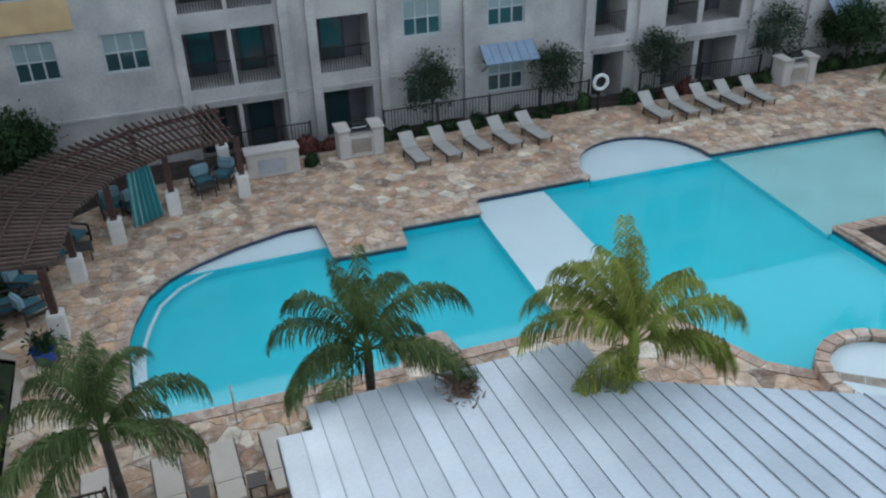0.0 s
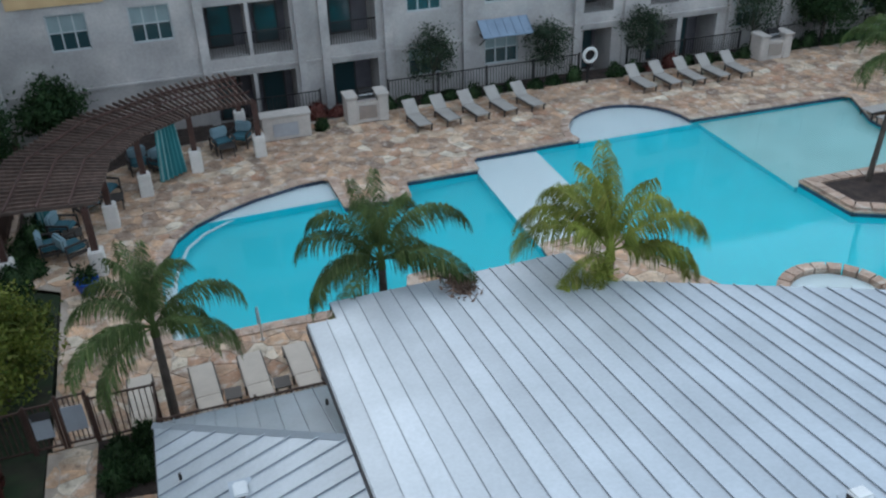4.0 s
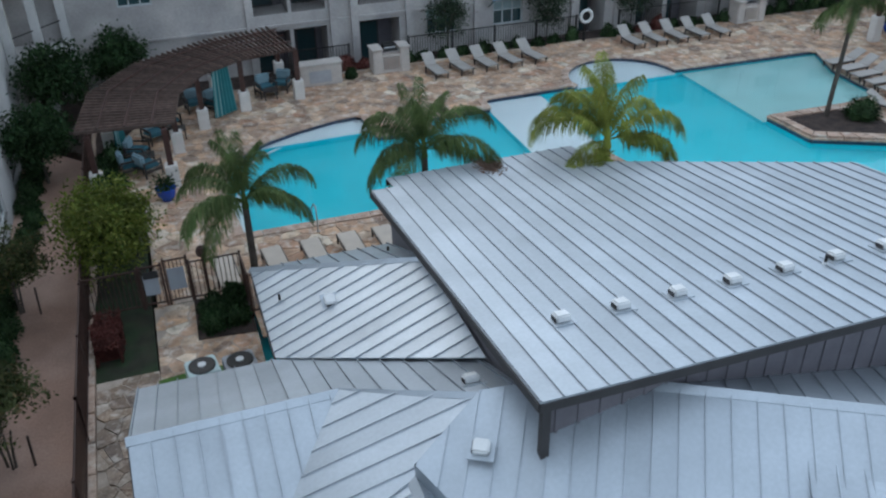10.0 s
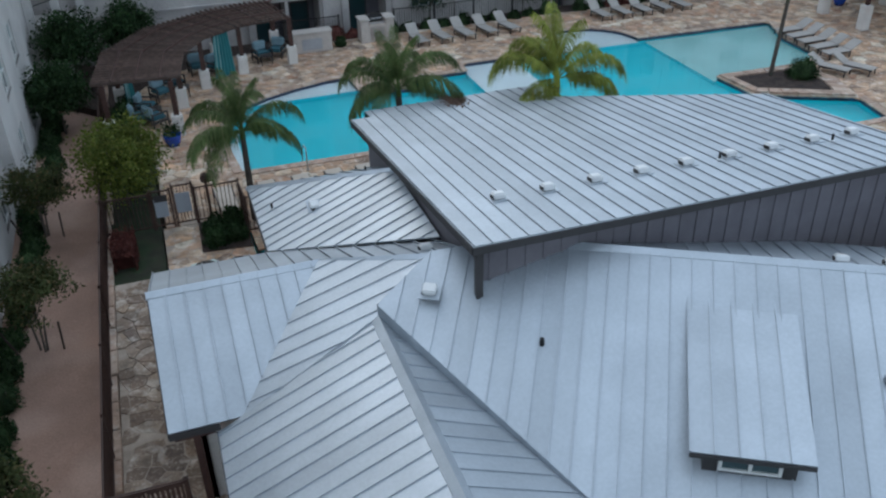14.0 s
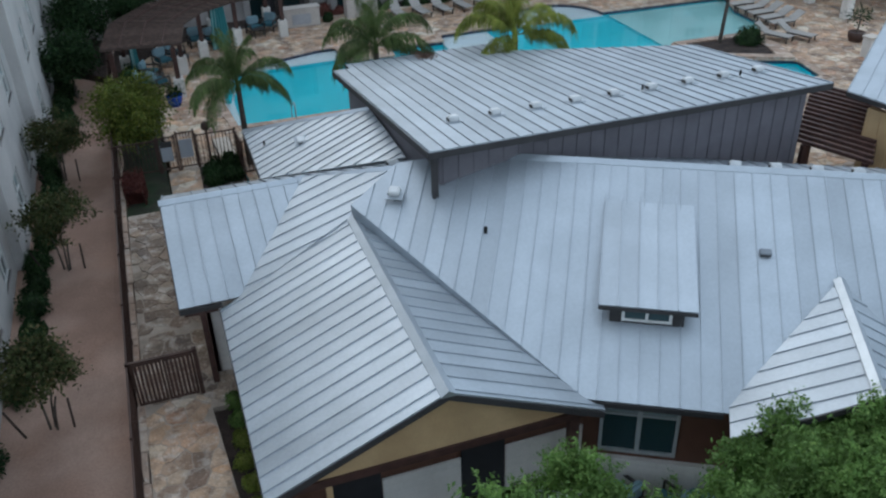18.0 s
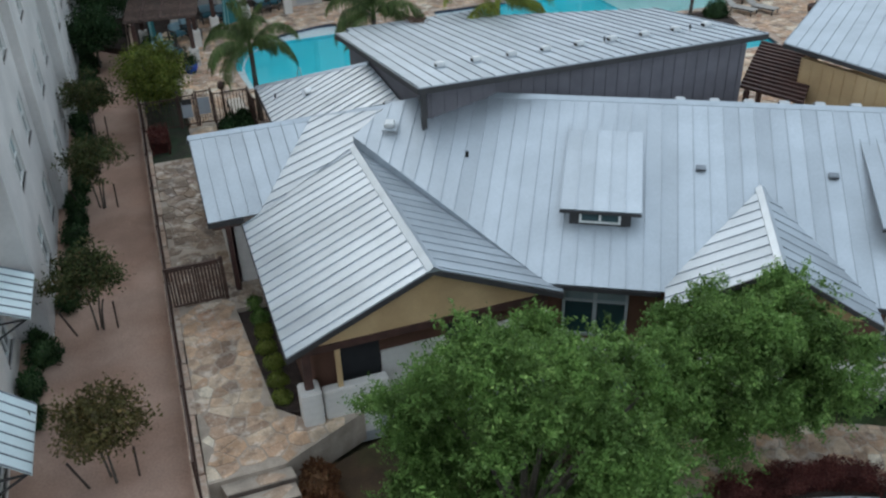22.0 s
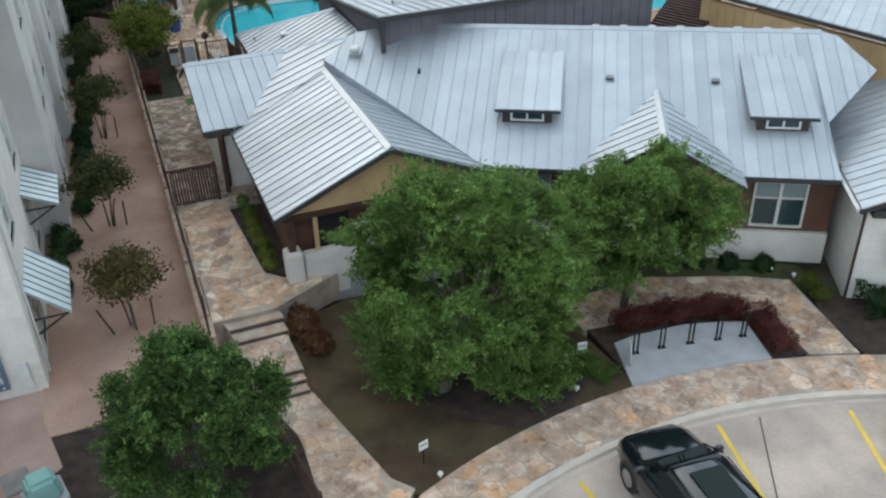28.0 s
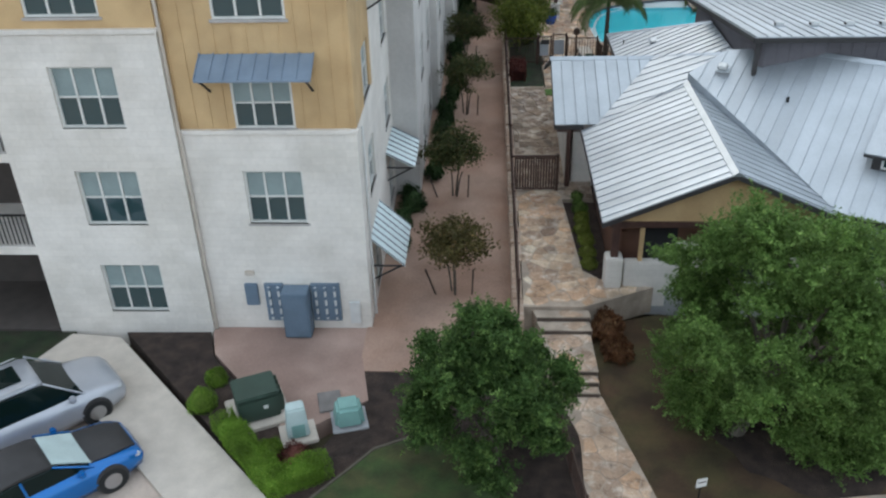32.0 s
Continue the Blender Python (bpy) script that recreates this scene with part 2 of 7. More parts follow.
M_glass = glass_mat("window_glass", (0.025, 0.055, 0.06))
M_blind = mat("window_blind", (0.23, 0.285, 0.285), 0.6, vary=0.1)
wm = bpy.data.materials.new("pool_water")
wm.use_nodes = True
wb = wm.node_tree.nodes["Principled BSDF"]
wb.inputs["Base Color"].default_value = (0.90, 0.99, 1.0, 1)
wb.inputs["Roughness"].default_value = 0.03
wb.inputs["IOR"].default_value = 1.33
wb.inputs["Transmission Weight"].default_value = 1.0
wnz = wm.node_tree.nodes.new("ShaderNodeTexNoise")
wnz.inputs["Scale"].default_value = 3.0
wgeo = wm.node_tree.nodes.new("ShaderNodeNewGeometry")
wm.node_tree.links.new(wgeo.outputs["Position"], wnz.inputs["Vector"])
wbp = wm.node_tree.nodes.new("ShaderNodeBump")
wbp.inputs["Strength"].default_value, wbp.inputs["Distance"].default_value = 0.08, 0.03
wm.node_tree.links.new(wnz.outputs["Fac"], wbp.inputs["Height"])
wm.node_tree.links.new(wbp.outputs[0], wb.inputs["Normal"])
M_water = wm


# ---------------- building helpers ----------------
def thing(name, label, category, group="", kind="", at=(0, 0, 0), turn=0.0):
    ob = new(name)
    ob.empty_display_size = 0.2
    ob.matrix_world = pose(*at, 0, 0, turn)
    return tagged(ob, label, category, group, kind)


def mesh(name, verts, faces, material, smooth=False):
    me = bpy.data.meshes.new(name)
    me.from_pydata([tuple(v) for v in verts], [], faces)
    me.materials.append(material)
    if smooth:
        me.polygons.foreach_set("use_smooth", [True] * len(me.polygons))
    me.update()
    return me


def part(name, data, material, parent, label="", smooth=False):
    """data: a bmesh, a mesh or (verts, faces), in the parent's own frame."""
    if isinstance(data, bmesh.types.BMesh):
        me = bpy.data.meshes.new(name)
        data.to_mesh(me)
        data.free()
        me.materials.append(material)
        if smooth:
            me.polygons.foreach_set("use_smooth", [True] * len(me.polygons))
    elif isinstance(data, tuple):
        me = mesh(name, data[0], data[1], material, smooth)
    else:
        me = data
    ob = new(name, me)
    if parent:
        ob.parent = parent
    if label:
        ob["label"] = label
    return ob


def solo(name, data, material, label, category, group="", kind="", smooth=False):
    return tagged(part(name, data, material, None, "", smooth), label, category, group, kind)


BOXF = [(0, 3, 2, 1), (4, 5, 6, 7), (0, 1, 5, 4), (1, 2, 6, 5), (2, 3, 7, 6), (3, 0, 4, 7)]


def boxv(x0, y0, z0, x1, y1, z1):
    return [(x0, y0, z0), (x1, y0, z0), (x1, y1, z0), (x0, y1, z0), (x0, y0, z1), (x1, y0, z1), (x1, y1, z1), (x0, y1, z1)]


def box(x0, y0, z0, x1, y1, z1):
    return boxv(x0, y0, z0, x1, y1, z1), list(BOXF)


def bevbox(x0, y0, z0, x1, y1, z1, r=0.02, seg=2):
    bm = bmesh.new()
    bmesh.ops.create_cube(bm, size=1)
    for v in bm.verts:
        v.co = Vector(((x0 + x1) / 2 + v.co.x * (x1 - x0), (y0 + y1) / 2 + v.co.y * (y1 - y0), (z0 + z1) / 2 + v.co.z * (z1 - z0)))
    bmesh.ops.bevel(bm, geom=list(bm.edges), offset=r, segments=seg, affect="EDGES")
    return bm


def joined(*items):
    vs, fs = [], []
    for v, f in items:
        n = len(vs)
        vs += list(v)
        fs += [tuple(i + n for i in q) for q in f]
    return vs, fs


def prism(poly, z0, z1):
    """Upright prism over a plan polygon given anticlockwise."""
    n = len(poly)
    vs = [(p[0], p[1], z0) for p in poly] + [(p[0], p[1], z1) for p in poly]
    fs = [tuple(range(n - 1, -1, -1)), tuple(range(n, 2 * n))] + [(i, (i + 1) % n, n + (i + 1) % n, n + i) for i in range(n)]
    return vs, fs


def tube(points, r0, r1=None, seg=8):
    """Tapered tube along points."""
    r1 = r0 if r1 is None else r1
    vs, fs = [], []
    pts = [Vector(p) for p in points]
    for i, p in enumerate(pts):
        d = (pts[min(i + 1, len(pts) - 1)] - pts[max(i - 1, 0)]).normalized()
        a = d.cross(Vector((0.3, 0.1, 1) if abs(d.z) < 0.9 else (1, 0, 0))).normalized()
        b = d.cross(a)
        r = r0 + (r1 - r0) * i / max(1, len(pts) - 1)
        vs += [tuple(p + (a * math.cos(2 * math.pi * k / seg) + b * math.sin(2 * math.pi * k / seg)) * r) for k in range(seg)]
    for i in range(len(pts) - 1):
        for k in range(seg):
            fs.append((i * seg + k, i * seg + (k + 1) % seg, (i + 1) * seg + (k + 1) % seg, (i + 1) * seg + k))
    fs += [tuple(range(seg - 1, -1, -1)), tuple((len(pts) - 1) * seg + k for k in range(seg))]
    return vs, fs


def wallpanel(x0, z0, x1, z1, y0, y1, holes):
    """A wall in the xz plane from y0 (outside) to y1 with rectangular holes (x0, z0, x1, z1) that go through it."""
    xs = sorted({x0, x1, *[h[0] for h in holes], *[h[2] for h in holes]})
    zs = sorted({z0, z1, *[h[1] for h in holes], *[h[3] for h in holes]})
    xs, zs = [x for x in xs if x0 <= x <= x1], [z for z in zs if z0 <= z <= z1]
    solid = [[not any(h[0] < (a + b) / 2 < h[2] and h[1] < (c + d) / 2 < h[3] for h in holes) for c, d in zip(zs, zs[1:])] for a, b in zip(xs, xs[1:])]
    vs, fs, key = [], [], {}

    def vid(i, j, k):
        if (i, j, k) not in key:
            key[(i, j, k)] = len(vs)
            vs.append((xs[i], (y0, y1)[k], zs[j]))
        return key[(i, j, k)]

    for i in range(len(xs) - 1):
        for j in range(len(zs) - 1):
            if not solid[i][j]:
                continue
            fs.append((vid(i, j, 0), vid(i + 1, j, 0), vid(i + 1, j + 1, 0), vid(i, j + 1, 0)))
            fs.append((vid(i, j, 1), vid(i, j + 1, 1), vid(i + 1, j + 1, 1), vid(i + 1, j, 1)))
            for di, dj, a, b in ((-1, 0, (i, j + 1), (i, j)), (1, 0, (i + 1, j), (i + 1, j + 1)), (0, -1, (i, j), (i + 1, j)), (0, 1, (i + 1, j + 1), (i, j + 1))):
                ii, jj = i + di, j + dj
                if not (0 <= ii < len(xs) - 1 and 0 <= jj < len(zs) - 1 and solid[ii][jj]):
                    fs.append((vid(*a, 0), vid(*a, 1), vid(*b, 1), vid(*b, 0)))
    return vs, fs


def leaves(name, pts, size, seed, material, parent, label="", aspect=0.45, flat=0.0):
    """One mesh of small leaf blades round the given points."""
    rng = np.random.default_rng(seed)
    pts = np.asarray(pts, float)
    n = len(pts)
    a = rng.normal(size=(n, 3))
    a[:, 2] -= 0.25
    a /= np.linalg.norm(a, axis=1)[:, None]
    b = rng.normal(size=(n, 3)) + np.array([0, 0, flat])
    b = np.cross(a, b)
    b /= np.linalg.norm(b, axis=1)[:, None] + 1e-9
    s = size * rng.uniform(0.6, 1.35, (n, 1))
    v = np.stack([pts - a * s * 0.5, pts + b * s * aspect * 0.5, pts + a * s * 0.5, pts - b * s * aspect * 0.5], 1).reshape(-1, 3)
    me = bpy.data.meshes.new(name)
    me.vertices.add(4 * n)
    me.vertices.foreach_set("co", v.ravel())
    me.loops.add(4 * n)
    me.loops.foreach_set("vertex_index", np.arange(4 * n, dtype=np.int32))
    me.polygons.add(n)
    me.polygons.foreach_set("loop_start", np.arange(n, dtype=np.int32) * 4)
    me.update(calc_edges=True)
    me.materials.append(material)
    ob = part(name, me, material, parent, label)
    return tagged(ob, kind="stuff")


def inside(p, poly):
    x, y, hit = p[0], p[1], False
    for (x0, y0), (x1, y1) in zip(poly, poly[1:] + poly[:1]):
        if (y0 > y) != (y1 > y) and x < (x1 - x0) * (y - y0) / (y1 - y0) + x0:
            hit = not hit
    return hit


def nearest_on(p, poly):
    best, bd = None, 1e9
    for a, b in zip(poly, poly[1:] + poly[:1]):
        ax, ay, dx, dy = a[0], a[1], b[0] - a[0], b[1] - a[1]
        t = max(0, min(1, ((p[0] - ax) * dx + (p[1] - ay) * dy) / (dx * dx + dy * dy + 1e-12)))
        q = (ax + t * dx, ay + t * dy)
        d = (q[0] - p[0]) ** 2 + (q[1] - p[1]) ** 2
        if d < bd:
            best, bd = q, d
    return best


def clip_half(poly, nx, ny, d):
    """Keeps the part of a plan polygon where nx x + ny y <= d."""
    out = []
    for a, b in zip(poly, poly[1:] + poly[:1]):
        da, db = nx * a[0] + ny * a[1] - d, nx * b[0] + ny * b[1] - d
        if da <= 0:
            out.append(a)
        if da * db < 0:
            t = da / (da - db)
            out.append((a[0] + t * (b[0] - a[0]), a[1] + t * (b[1] - a[1])))
    return out


def cells(x0, y0, x1, y1, step, seed, jitter=0.55):
    """Irregular convex stones: the cells round jittered points."""
    rng = random.Random(seed)
    nx, ny = int((x1 - x0) / step) + 2, int((y1 - y0) / step) + 2
    pts = {(i, j): (x0 + (i + 0.5 * (j % 2) + rng.uniform(-jitter, jitter)) * step, y0 + (j + rng.uniform(-jitter, jitter)) * step) for i in range(-2, nx + 2) for j in range(-2, ny + 2)}
    out = []
    for i in range(nx):
        for j in range(ny):
            p = pts[(i, j)]
            poly = [(p[0] - step * 1.3, p[1] - step * 1.3), (p[0] + step * 1.3, p[1] - step * 1.3), (p[0] + step * 1.3, p[1] + step * 1.3), (p[0] - step * 1.3, p[1] + step * 1.3)]
            for a in (-2, -1, 0, 1, 2):
                for b in (-2, -1, 0, 1, 2):
                    if (a or b) and (i + a, j + b) in pts:
                        q = pts[(i + a, j + b)]
                        ex, ey = q[0] - p[0], q[1] - p[1]
                        poly = clip_half(poly, ex, ey, (q[0] ** 2 + q[1] ** 2 - p[0] ** 2 - p[1] ** 2) / 2)
            if len(poly) > 2:
                out.append((p, poly))
    return out

# ---------------- ground ----------------
def gravel_z(y):
    return float(np.interp(y, [-9, 4, 20, 30], [-1.1, -0.75, -0.4, -0.4]))


gv = [(-500, -500, -1.62), (500, -500, -1.62), (500, 500, -1.62), (-500, 500, -1.62)]
solo("ground", (gv, [(0, 1, 2, 3)]), M_earth, "dry dark earth sheet under the courtyard and car park", "ground", kind="structure")


def strip(name, x0, x1, ys, zf, material, label, cat, thick=0.25):
    vs, fs = [], []
    for y in ys:
        z = zf(y)
        vs += [(x0, y, z), (x1, y, z), (x0, y, z - thick), (x1, y, z - thick)]
    for i in range(len(ys) - 1):
        a, b = 4 * i, 4 * i + 4
        fs += [(a, a + 1, b + 1, b), (a + 2, b + 2, b + 3, a + 3), (a, b, b + 2, a + 2), (a + 1, a + 3, b + 3, b + 1)]
    fs += [(0, 2, 3, 1), (len(vs) - 4, len(vs) - 3, len(vs) - 1, len(vs) - 2)]
    return solo(name, (vs, fs), material, label, cat, kind="structure")


strip("gravel_path", -12.0, -7.62, [-9.0, -4, 4, 12, 20, 34], gravel_z, M_gravel, "reddish decomposed granite path beside the stone building", "path", 0.6)
solo("gravel_court", prism([(-16.6, -7.0), (-16.2, -8.3), (-13.4, -11.6), (-11.6, -10.2), (-12.0, -8.3), (-10.0, -8.3), (-8.0, -8.9), (-8.0, -7.2), (-12.0, -6.9)], -1.7, -1.085), M_court, "reddish gravel court in front of the utility boxes", "path", kind="structure")

# pool outline, anticlockwise
bay = [(15.35 + 2.6 * math.cos(a), 24.1 + 2.6 * math.sin(a)) for a in np.linspace(0, math.pi, 15)]
west = [(3.0, 24.2), (1.9, 24.1), (0.35, 23.62), (-0.95, 23.02), (-1.85, 22.42), (-2.5, 21.62), (-2.88, 20.5), (-3.08, 19.6), (-3.12, 18.9), (-3.1, 17.8), (-2.95, 15.95)]
POOL = [(25.6, 23.9)] + bay + [(12.9, 23.95), (8.4, 23.9), (8.3, 22.87), (5.5, 22.9), (5.4, 21.75), (3.1, 21.8)] + west + [(3.6, 15.9), (3.9, 16.9), (5.0, 17.0), (5.2, 16.0), (8.2, 16.0), (8.3, 17.2), (10.8, 17.2), (11.2, 15.4), (12.3, 12.9), (13.2, 12.2), (14.6, 11.2), (22.0, 11.5), (22.4, 13.6), (18.6, 15.5), (18.4, 17.9), (22.6, 17.9), (24.4, 18.4), (24.6, 21.5)]
POOL = [(float(a), float(b)) for a, b in POOL]
pool = thing("swimming_pool", "free-form swimming pool with turquoise water and stone edge", "pool", kind="structure")
vs = [(p[0], p[1], -0.24) for p in POOL] + [(p[0], p[1], -0.75) for p in POOL]
n = len(POOL)
part("basin_wall", (vs, [(i, i + n, (i + 1) % n + n, (i + 1) % n) for i in range(n)]), M_plaster, pool)
part("basin_floor", ([(-4, 10, -0.75), (27, 10, -0.75), (27, 28, -0.75), (-4, 28, -0.75)], [(0, 1, 2, 3)]), M_plaster, pool)


def fill(poly, z):
    bm = bmesh.new()
    f = bm.faces.new([bm.verts.new((p[0], p[1], z)) for p in poly])
    if f.normal.z < 0:
        f.normal_flip()
    bmesh.ops.triangulate(bm, faces=list(bm.faces))
    return bm


def shelf(name, poly, z, material, label=""):
    """A flooded ledge: plaster riser with a pale top slab."""
    ob = part(name, prism(poly, -0.74, z - 0.05), M_plaster, pool, label)
    part("top_slab", prism(poly, z - 0.05, z), material, ob)


shelf("tanning_shelf", [(8.32, 17.22), (11.05, 17.22), (11.05, 23.85), (8.32, 23.85)], -0.20, M_shelf, "pale flooded tanning shelf")
shelf("round_shelf", [(12.95, 23.95)] + [(17.95, 23.95)] + bay[1:-1], -0.20, M_shelf, "pale half-round flooded shelf")
shelf("side_shelf", [(3.05, 22.8), (2.98, 24.15)] + west[1:4] + [(-1.4, 22.7)], -0.20, M_shelf, "pale flooded ledge")
shelf("beach_entry", [(18.3, 17.95), (22.6, 17.95), (24.38, 18.42), (24.58, 21.5), (25.55, 23.85), (18.3, 24.0)], -0.34, M_beach, "shallow beach entry")
shelf("entry_step", [(-2.9, 15.95), (1.5, 15.95), (1.5, 16.35), (-2.6, 16.35), (-2.75, 19.2), (-3.05, 19.2)], -0.35, M_shelf)
for k in range(1, len(west) - 1):
    # pale edge of the bench that follows the curved end
    a, b = Vector(west[k]), Vector(west[k + 1])
    c0 = Vector((1.2, 19.0))
    q = [p + (c0 - p).normalized() * w for p, w in ((a, 0.34), (b, 0.34), (b, 0.44), (a, 0.44))]
    part("bench_edge", prism([(p.x, p.y) for p in q], -0.42, -0.36), M_shelf, pool)
part("water", fill(POOL, -0.155), M_water, pool, "clear turquoise water").visible_shadow = False

# ---------------- roof planes ----------------
def roof_plane(parent, name, poly, up, spacing=0.405, seam=0.045, thick=0.035, shift=0.0, side=None):
    """A sloping plane of standing-seam sheets. poly: its 3D corners; up: the plan direction uphill. One sheet per seam."""
    pts = [Vector(p) for p in poly]
    nrm = Vector((0, 0, 0))
    for a, b in zip(pts, pts[1:] + pts[:1]):
        nrm += a.cross(b)
    nrm.normalize()
    if nrm.z < 0:
        nrm = -nrm
    u = Vector((up[0], up[1], 0)).normalized()
    v = (u - nrm * u.dot(nrm)).normalized()
    h = v.cross(nrm).normalized()
    o = pts[0]
    flat = [((p - o).dot(h), (p - o).dot(v)) for p in pts]
    area = sum(a[0] * b[1] - b[0] * a[1] for a, b in zip(flat, flat[1:] + flat[:1]))
    if area < 0:
        flat.reverse()
    lo, hi = min(p[0] for p in flat), max(p[0] for p in flat)
    k = math.floor((lo - shift) / spacing)
    while k * spacing + shift < hi:
        a, b = k * spacing + shift, (k + 1) * spacing + shift
        k += 1
        sh = clip_half(clip_half(flat, -1, 0, -a), 1, 0, b)
        if len(sh) < 3 or abs(sum(p[0] * q[1] - q[0] * p[1] for p, q in zip(sh, sh[1:] + sh[:1]))) < 0.01:
            continue
        n = len(sh)
        top = [o + h * p[0] + v * p[1] for p in sh]
        vs = [t - nrm * thick for t in top] + top
        fs = [tuple(range(n - 1, -1, -1)), tuple(range(n, 2 * n))] + [(i, (i + 1) % n, n + (i + 1) % n, n + i) for i in range(n)]
        sheet = part("roof_sheet", (vs, fs), M_roof, parent)
        edge = [p[1] for p in sh if abs(p[0] - a) < 1e-4]
        if len(edge) > 1 and max(edge) - min(edge) > 0.15:
            y0, y1 = min(edge), max(edge)
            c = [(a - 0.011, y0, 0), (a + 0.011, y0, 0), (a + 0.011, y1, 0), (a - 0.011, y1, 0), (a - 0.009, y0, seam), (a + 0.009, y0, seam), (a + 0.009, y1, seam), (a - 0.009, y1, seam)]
            # shade is painted on the seam's sides; its top keeps the sheet colour
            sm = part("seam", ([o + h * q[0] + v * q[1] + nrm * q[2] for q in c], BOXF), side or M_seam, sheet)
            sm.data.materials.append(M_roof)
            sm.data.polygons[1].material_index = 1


def cap(parent, a, b, w=0.16, name="ridge_cap", material=None):
    """A folded cap along a ridge, hip or edge."""
    a, b = Vector(a), Vector(b)
    d = (b - a).normalized()
    s = d.cross(Vector((0, 0, 1))).normalized() * w
    z = Vector((0, 0, 1))
    q = []
    for p in (a, b):
        q += [p - s - z * (w * 0.38), p + z * 0.05, p + s - z * (w * 0.38), p - s - z * (w * 0.38 + 0.03), p + s - z * (w * 0.38 + 0.03)]
    return part(name, (q, [(0, 1, 6, 5), (1, 2, 7, 6), (2, 4, 9, 7), (3, 0, 5, 8), (4, 3, 8, 9), (0, 3, 4, 2, 1), (5, 6, 7, 9, 8)]), material or M_roofcap, parent)


def fascia(parent, pts, h=0.2, t=0.05, drop=0.04):
    for a, b in zip(pts, pts[1:]):
        a, b = Vector(a), Vector(b)
        s = (b - a).cross(Vector((0, 0, 1))).normalized() * t / 2
        z0, z1 = Vector((0, 0, -drop - h)), Vector((0, 0, -drop))
        part("fascia", ([a - s + z0, b - s + z0, b + s + z0, a + s + z0, a - s + z1, b - s + z1, b + s + z1, a + s + z1], BOXF), M_fascia, parent)


E1, D1 = Vector((0.866, -0.5, 0)), Vector((-0.5, -0.866, 0))  # along and down the main roof


def D(e, s, z=None):
    p = E1 * e + D1 * s
    return (p.x, p.y, (4.52 - 0.4 * (s + 1.65)) if z is None else z)


club = thing("clubhouse", "low clubhouse with galvanised standing-seam roofs and yellow gables", "building")
upper = lambda x, y: (x, y, 5.27 - 0.139 * y)
UP = [upper(0, 0), upper(11.5, 0), upper(11.5, 6.3), upper(6.0, 9.5), upper(6.0, 11.05), upper(0.6, 10.95), upper(0.6, 10.2), upper(0, 10.2)]
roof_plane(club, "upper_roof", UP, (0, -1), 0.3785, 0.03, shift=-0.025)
fascia(club, [upper(0, 10.2), upper(0, 0), upper(11.5, 0), upper(11.5, 6.3), upper(6.0, 9.5), upper(6.0, 11.05), upper(0.6, 10.95)], 0.16)
part("ridge_post", box(0.12, 0.12, 3.6, 0.26, 0.26, 5.1), M_fascia, club)


part("upper_wall", box(0.4, 0.45, 0, 11.1, 0.65, 5.05), M_greywall, club, "grey board-and-batten wall")
for k in range(27):
    part("batten", box(0.5 + 0.4 * k, 0.425, 2.5, 0.545 + 0.4 * k, 0.45, 5.05), M_greywall, club)
part("upper_wall_west", prism([(0.4, 0.65), (0.6, 0.65), (0.6, 9.9), (0.4, 9.9)], 0, 3.75), M_greywall, club)
part("upper_wall_west_top", ([(0.4, 0.65, 3.7), (0.6, 0.65, 3.7), (0.6, 9.9, 3.7), (0.4, 9.9, 3.7), (0.4, 0.65, 5.03), (0.6, 0.65, 5.03), (0.6, 9.9, 3.75), (0.4, 9.9, 3.75)], BOXF), M_greywall, club)
part("upper_wall_east", ([(10.9, 0.65, 0), (11.1, 0.65, 0), (11.1, 6.0, 0), (10.9, 6.0, 0), (10.9, 0.65, 5.03), (11.1, 0.65, 5.03), (11.1, 6.0, 4.3), (10.9, 6.0, 4.3)], BOXF), M_greywall, club)
part("upper_wall_north", joined(prism([(0.6, 9.7), (0.6, 9.9), (5.6, 9.9), (5.6, 9.7)][::-1], 0, 3.75), prism([(5.6, 9.2), (5.6, 9.4), (11.1, 6.2), (11.0, 6.0)][::-1], 0, 3.85)), M_greywall, club)

# west low gable, its ridge along x
zA, eA = 3.49, 2.15
JN, RE = (-0.35, 1.62, 4.2), (-2.44, 3.39, 3.49)  # where the roofs meet; east end of the low ridge
roof_plane(club, "west_roof_south", [(-6.18, 3.39, zA), RE, (-4.735, 0.36, 2.16), (-6.18, 0.36, eA)], (0, 1), 0.4, shift=0.36)
roof_plane(club, "west_roof_north", [(-6.18, 3.39, zA), RE, JN, (0.38, 1.62, 4.2), (0.38, 4.0, 3.2), (-3.3, 6.45, eA), (-6.18, 6.45, eA)], (0, -1), 0.4, shift=0.36)
cap(club, (-6.22, 3.39, zA + 0.01), (RE[0], RE[1], zA + 0.01), 0.13)
fascia(club, [(-6.18, 6.45, eA), (-6.18, 3.39, zA), (-6.18, 0.36, eA), (-5.2, 0.36, eA)], 0.14)
# north-west hip roof
zb = lambda x: 2.19 + 0.42 * (x + 3.26)
roof_plane(club, "hip_roof_west", [(-3.26, 10.25, 2.19), (-3.26, 6.45, 2.19), (0.35, 3.1, zb(0.35)), (0.35, 6.85, zb(0.35))], (1, 0), 0.4, 0.03, side=M_seampale)
roof_plane(club, "hip_roof_north", [(-3.26, 10.25, 2.19), (0.38, 6.85, zb(0.35)), (0.38, 10.25, 2.19)], (0, -1), 0.4, 0.04)
cap(club, (-3.26, 10.25, 2.2), (0.35, 6.85, zb(0.35) + 0.02), 0.09)
fascia(club, [(-3.26, 6.45, 2.19), (-3.26, 10.25, 2.19), (0.38, 10.25, 2.19)], 0.14)
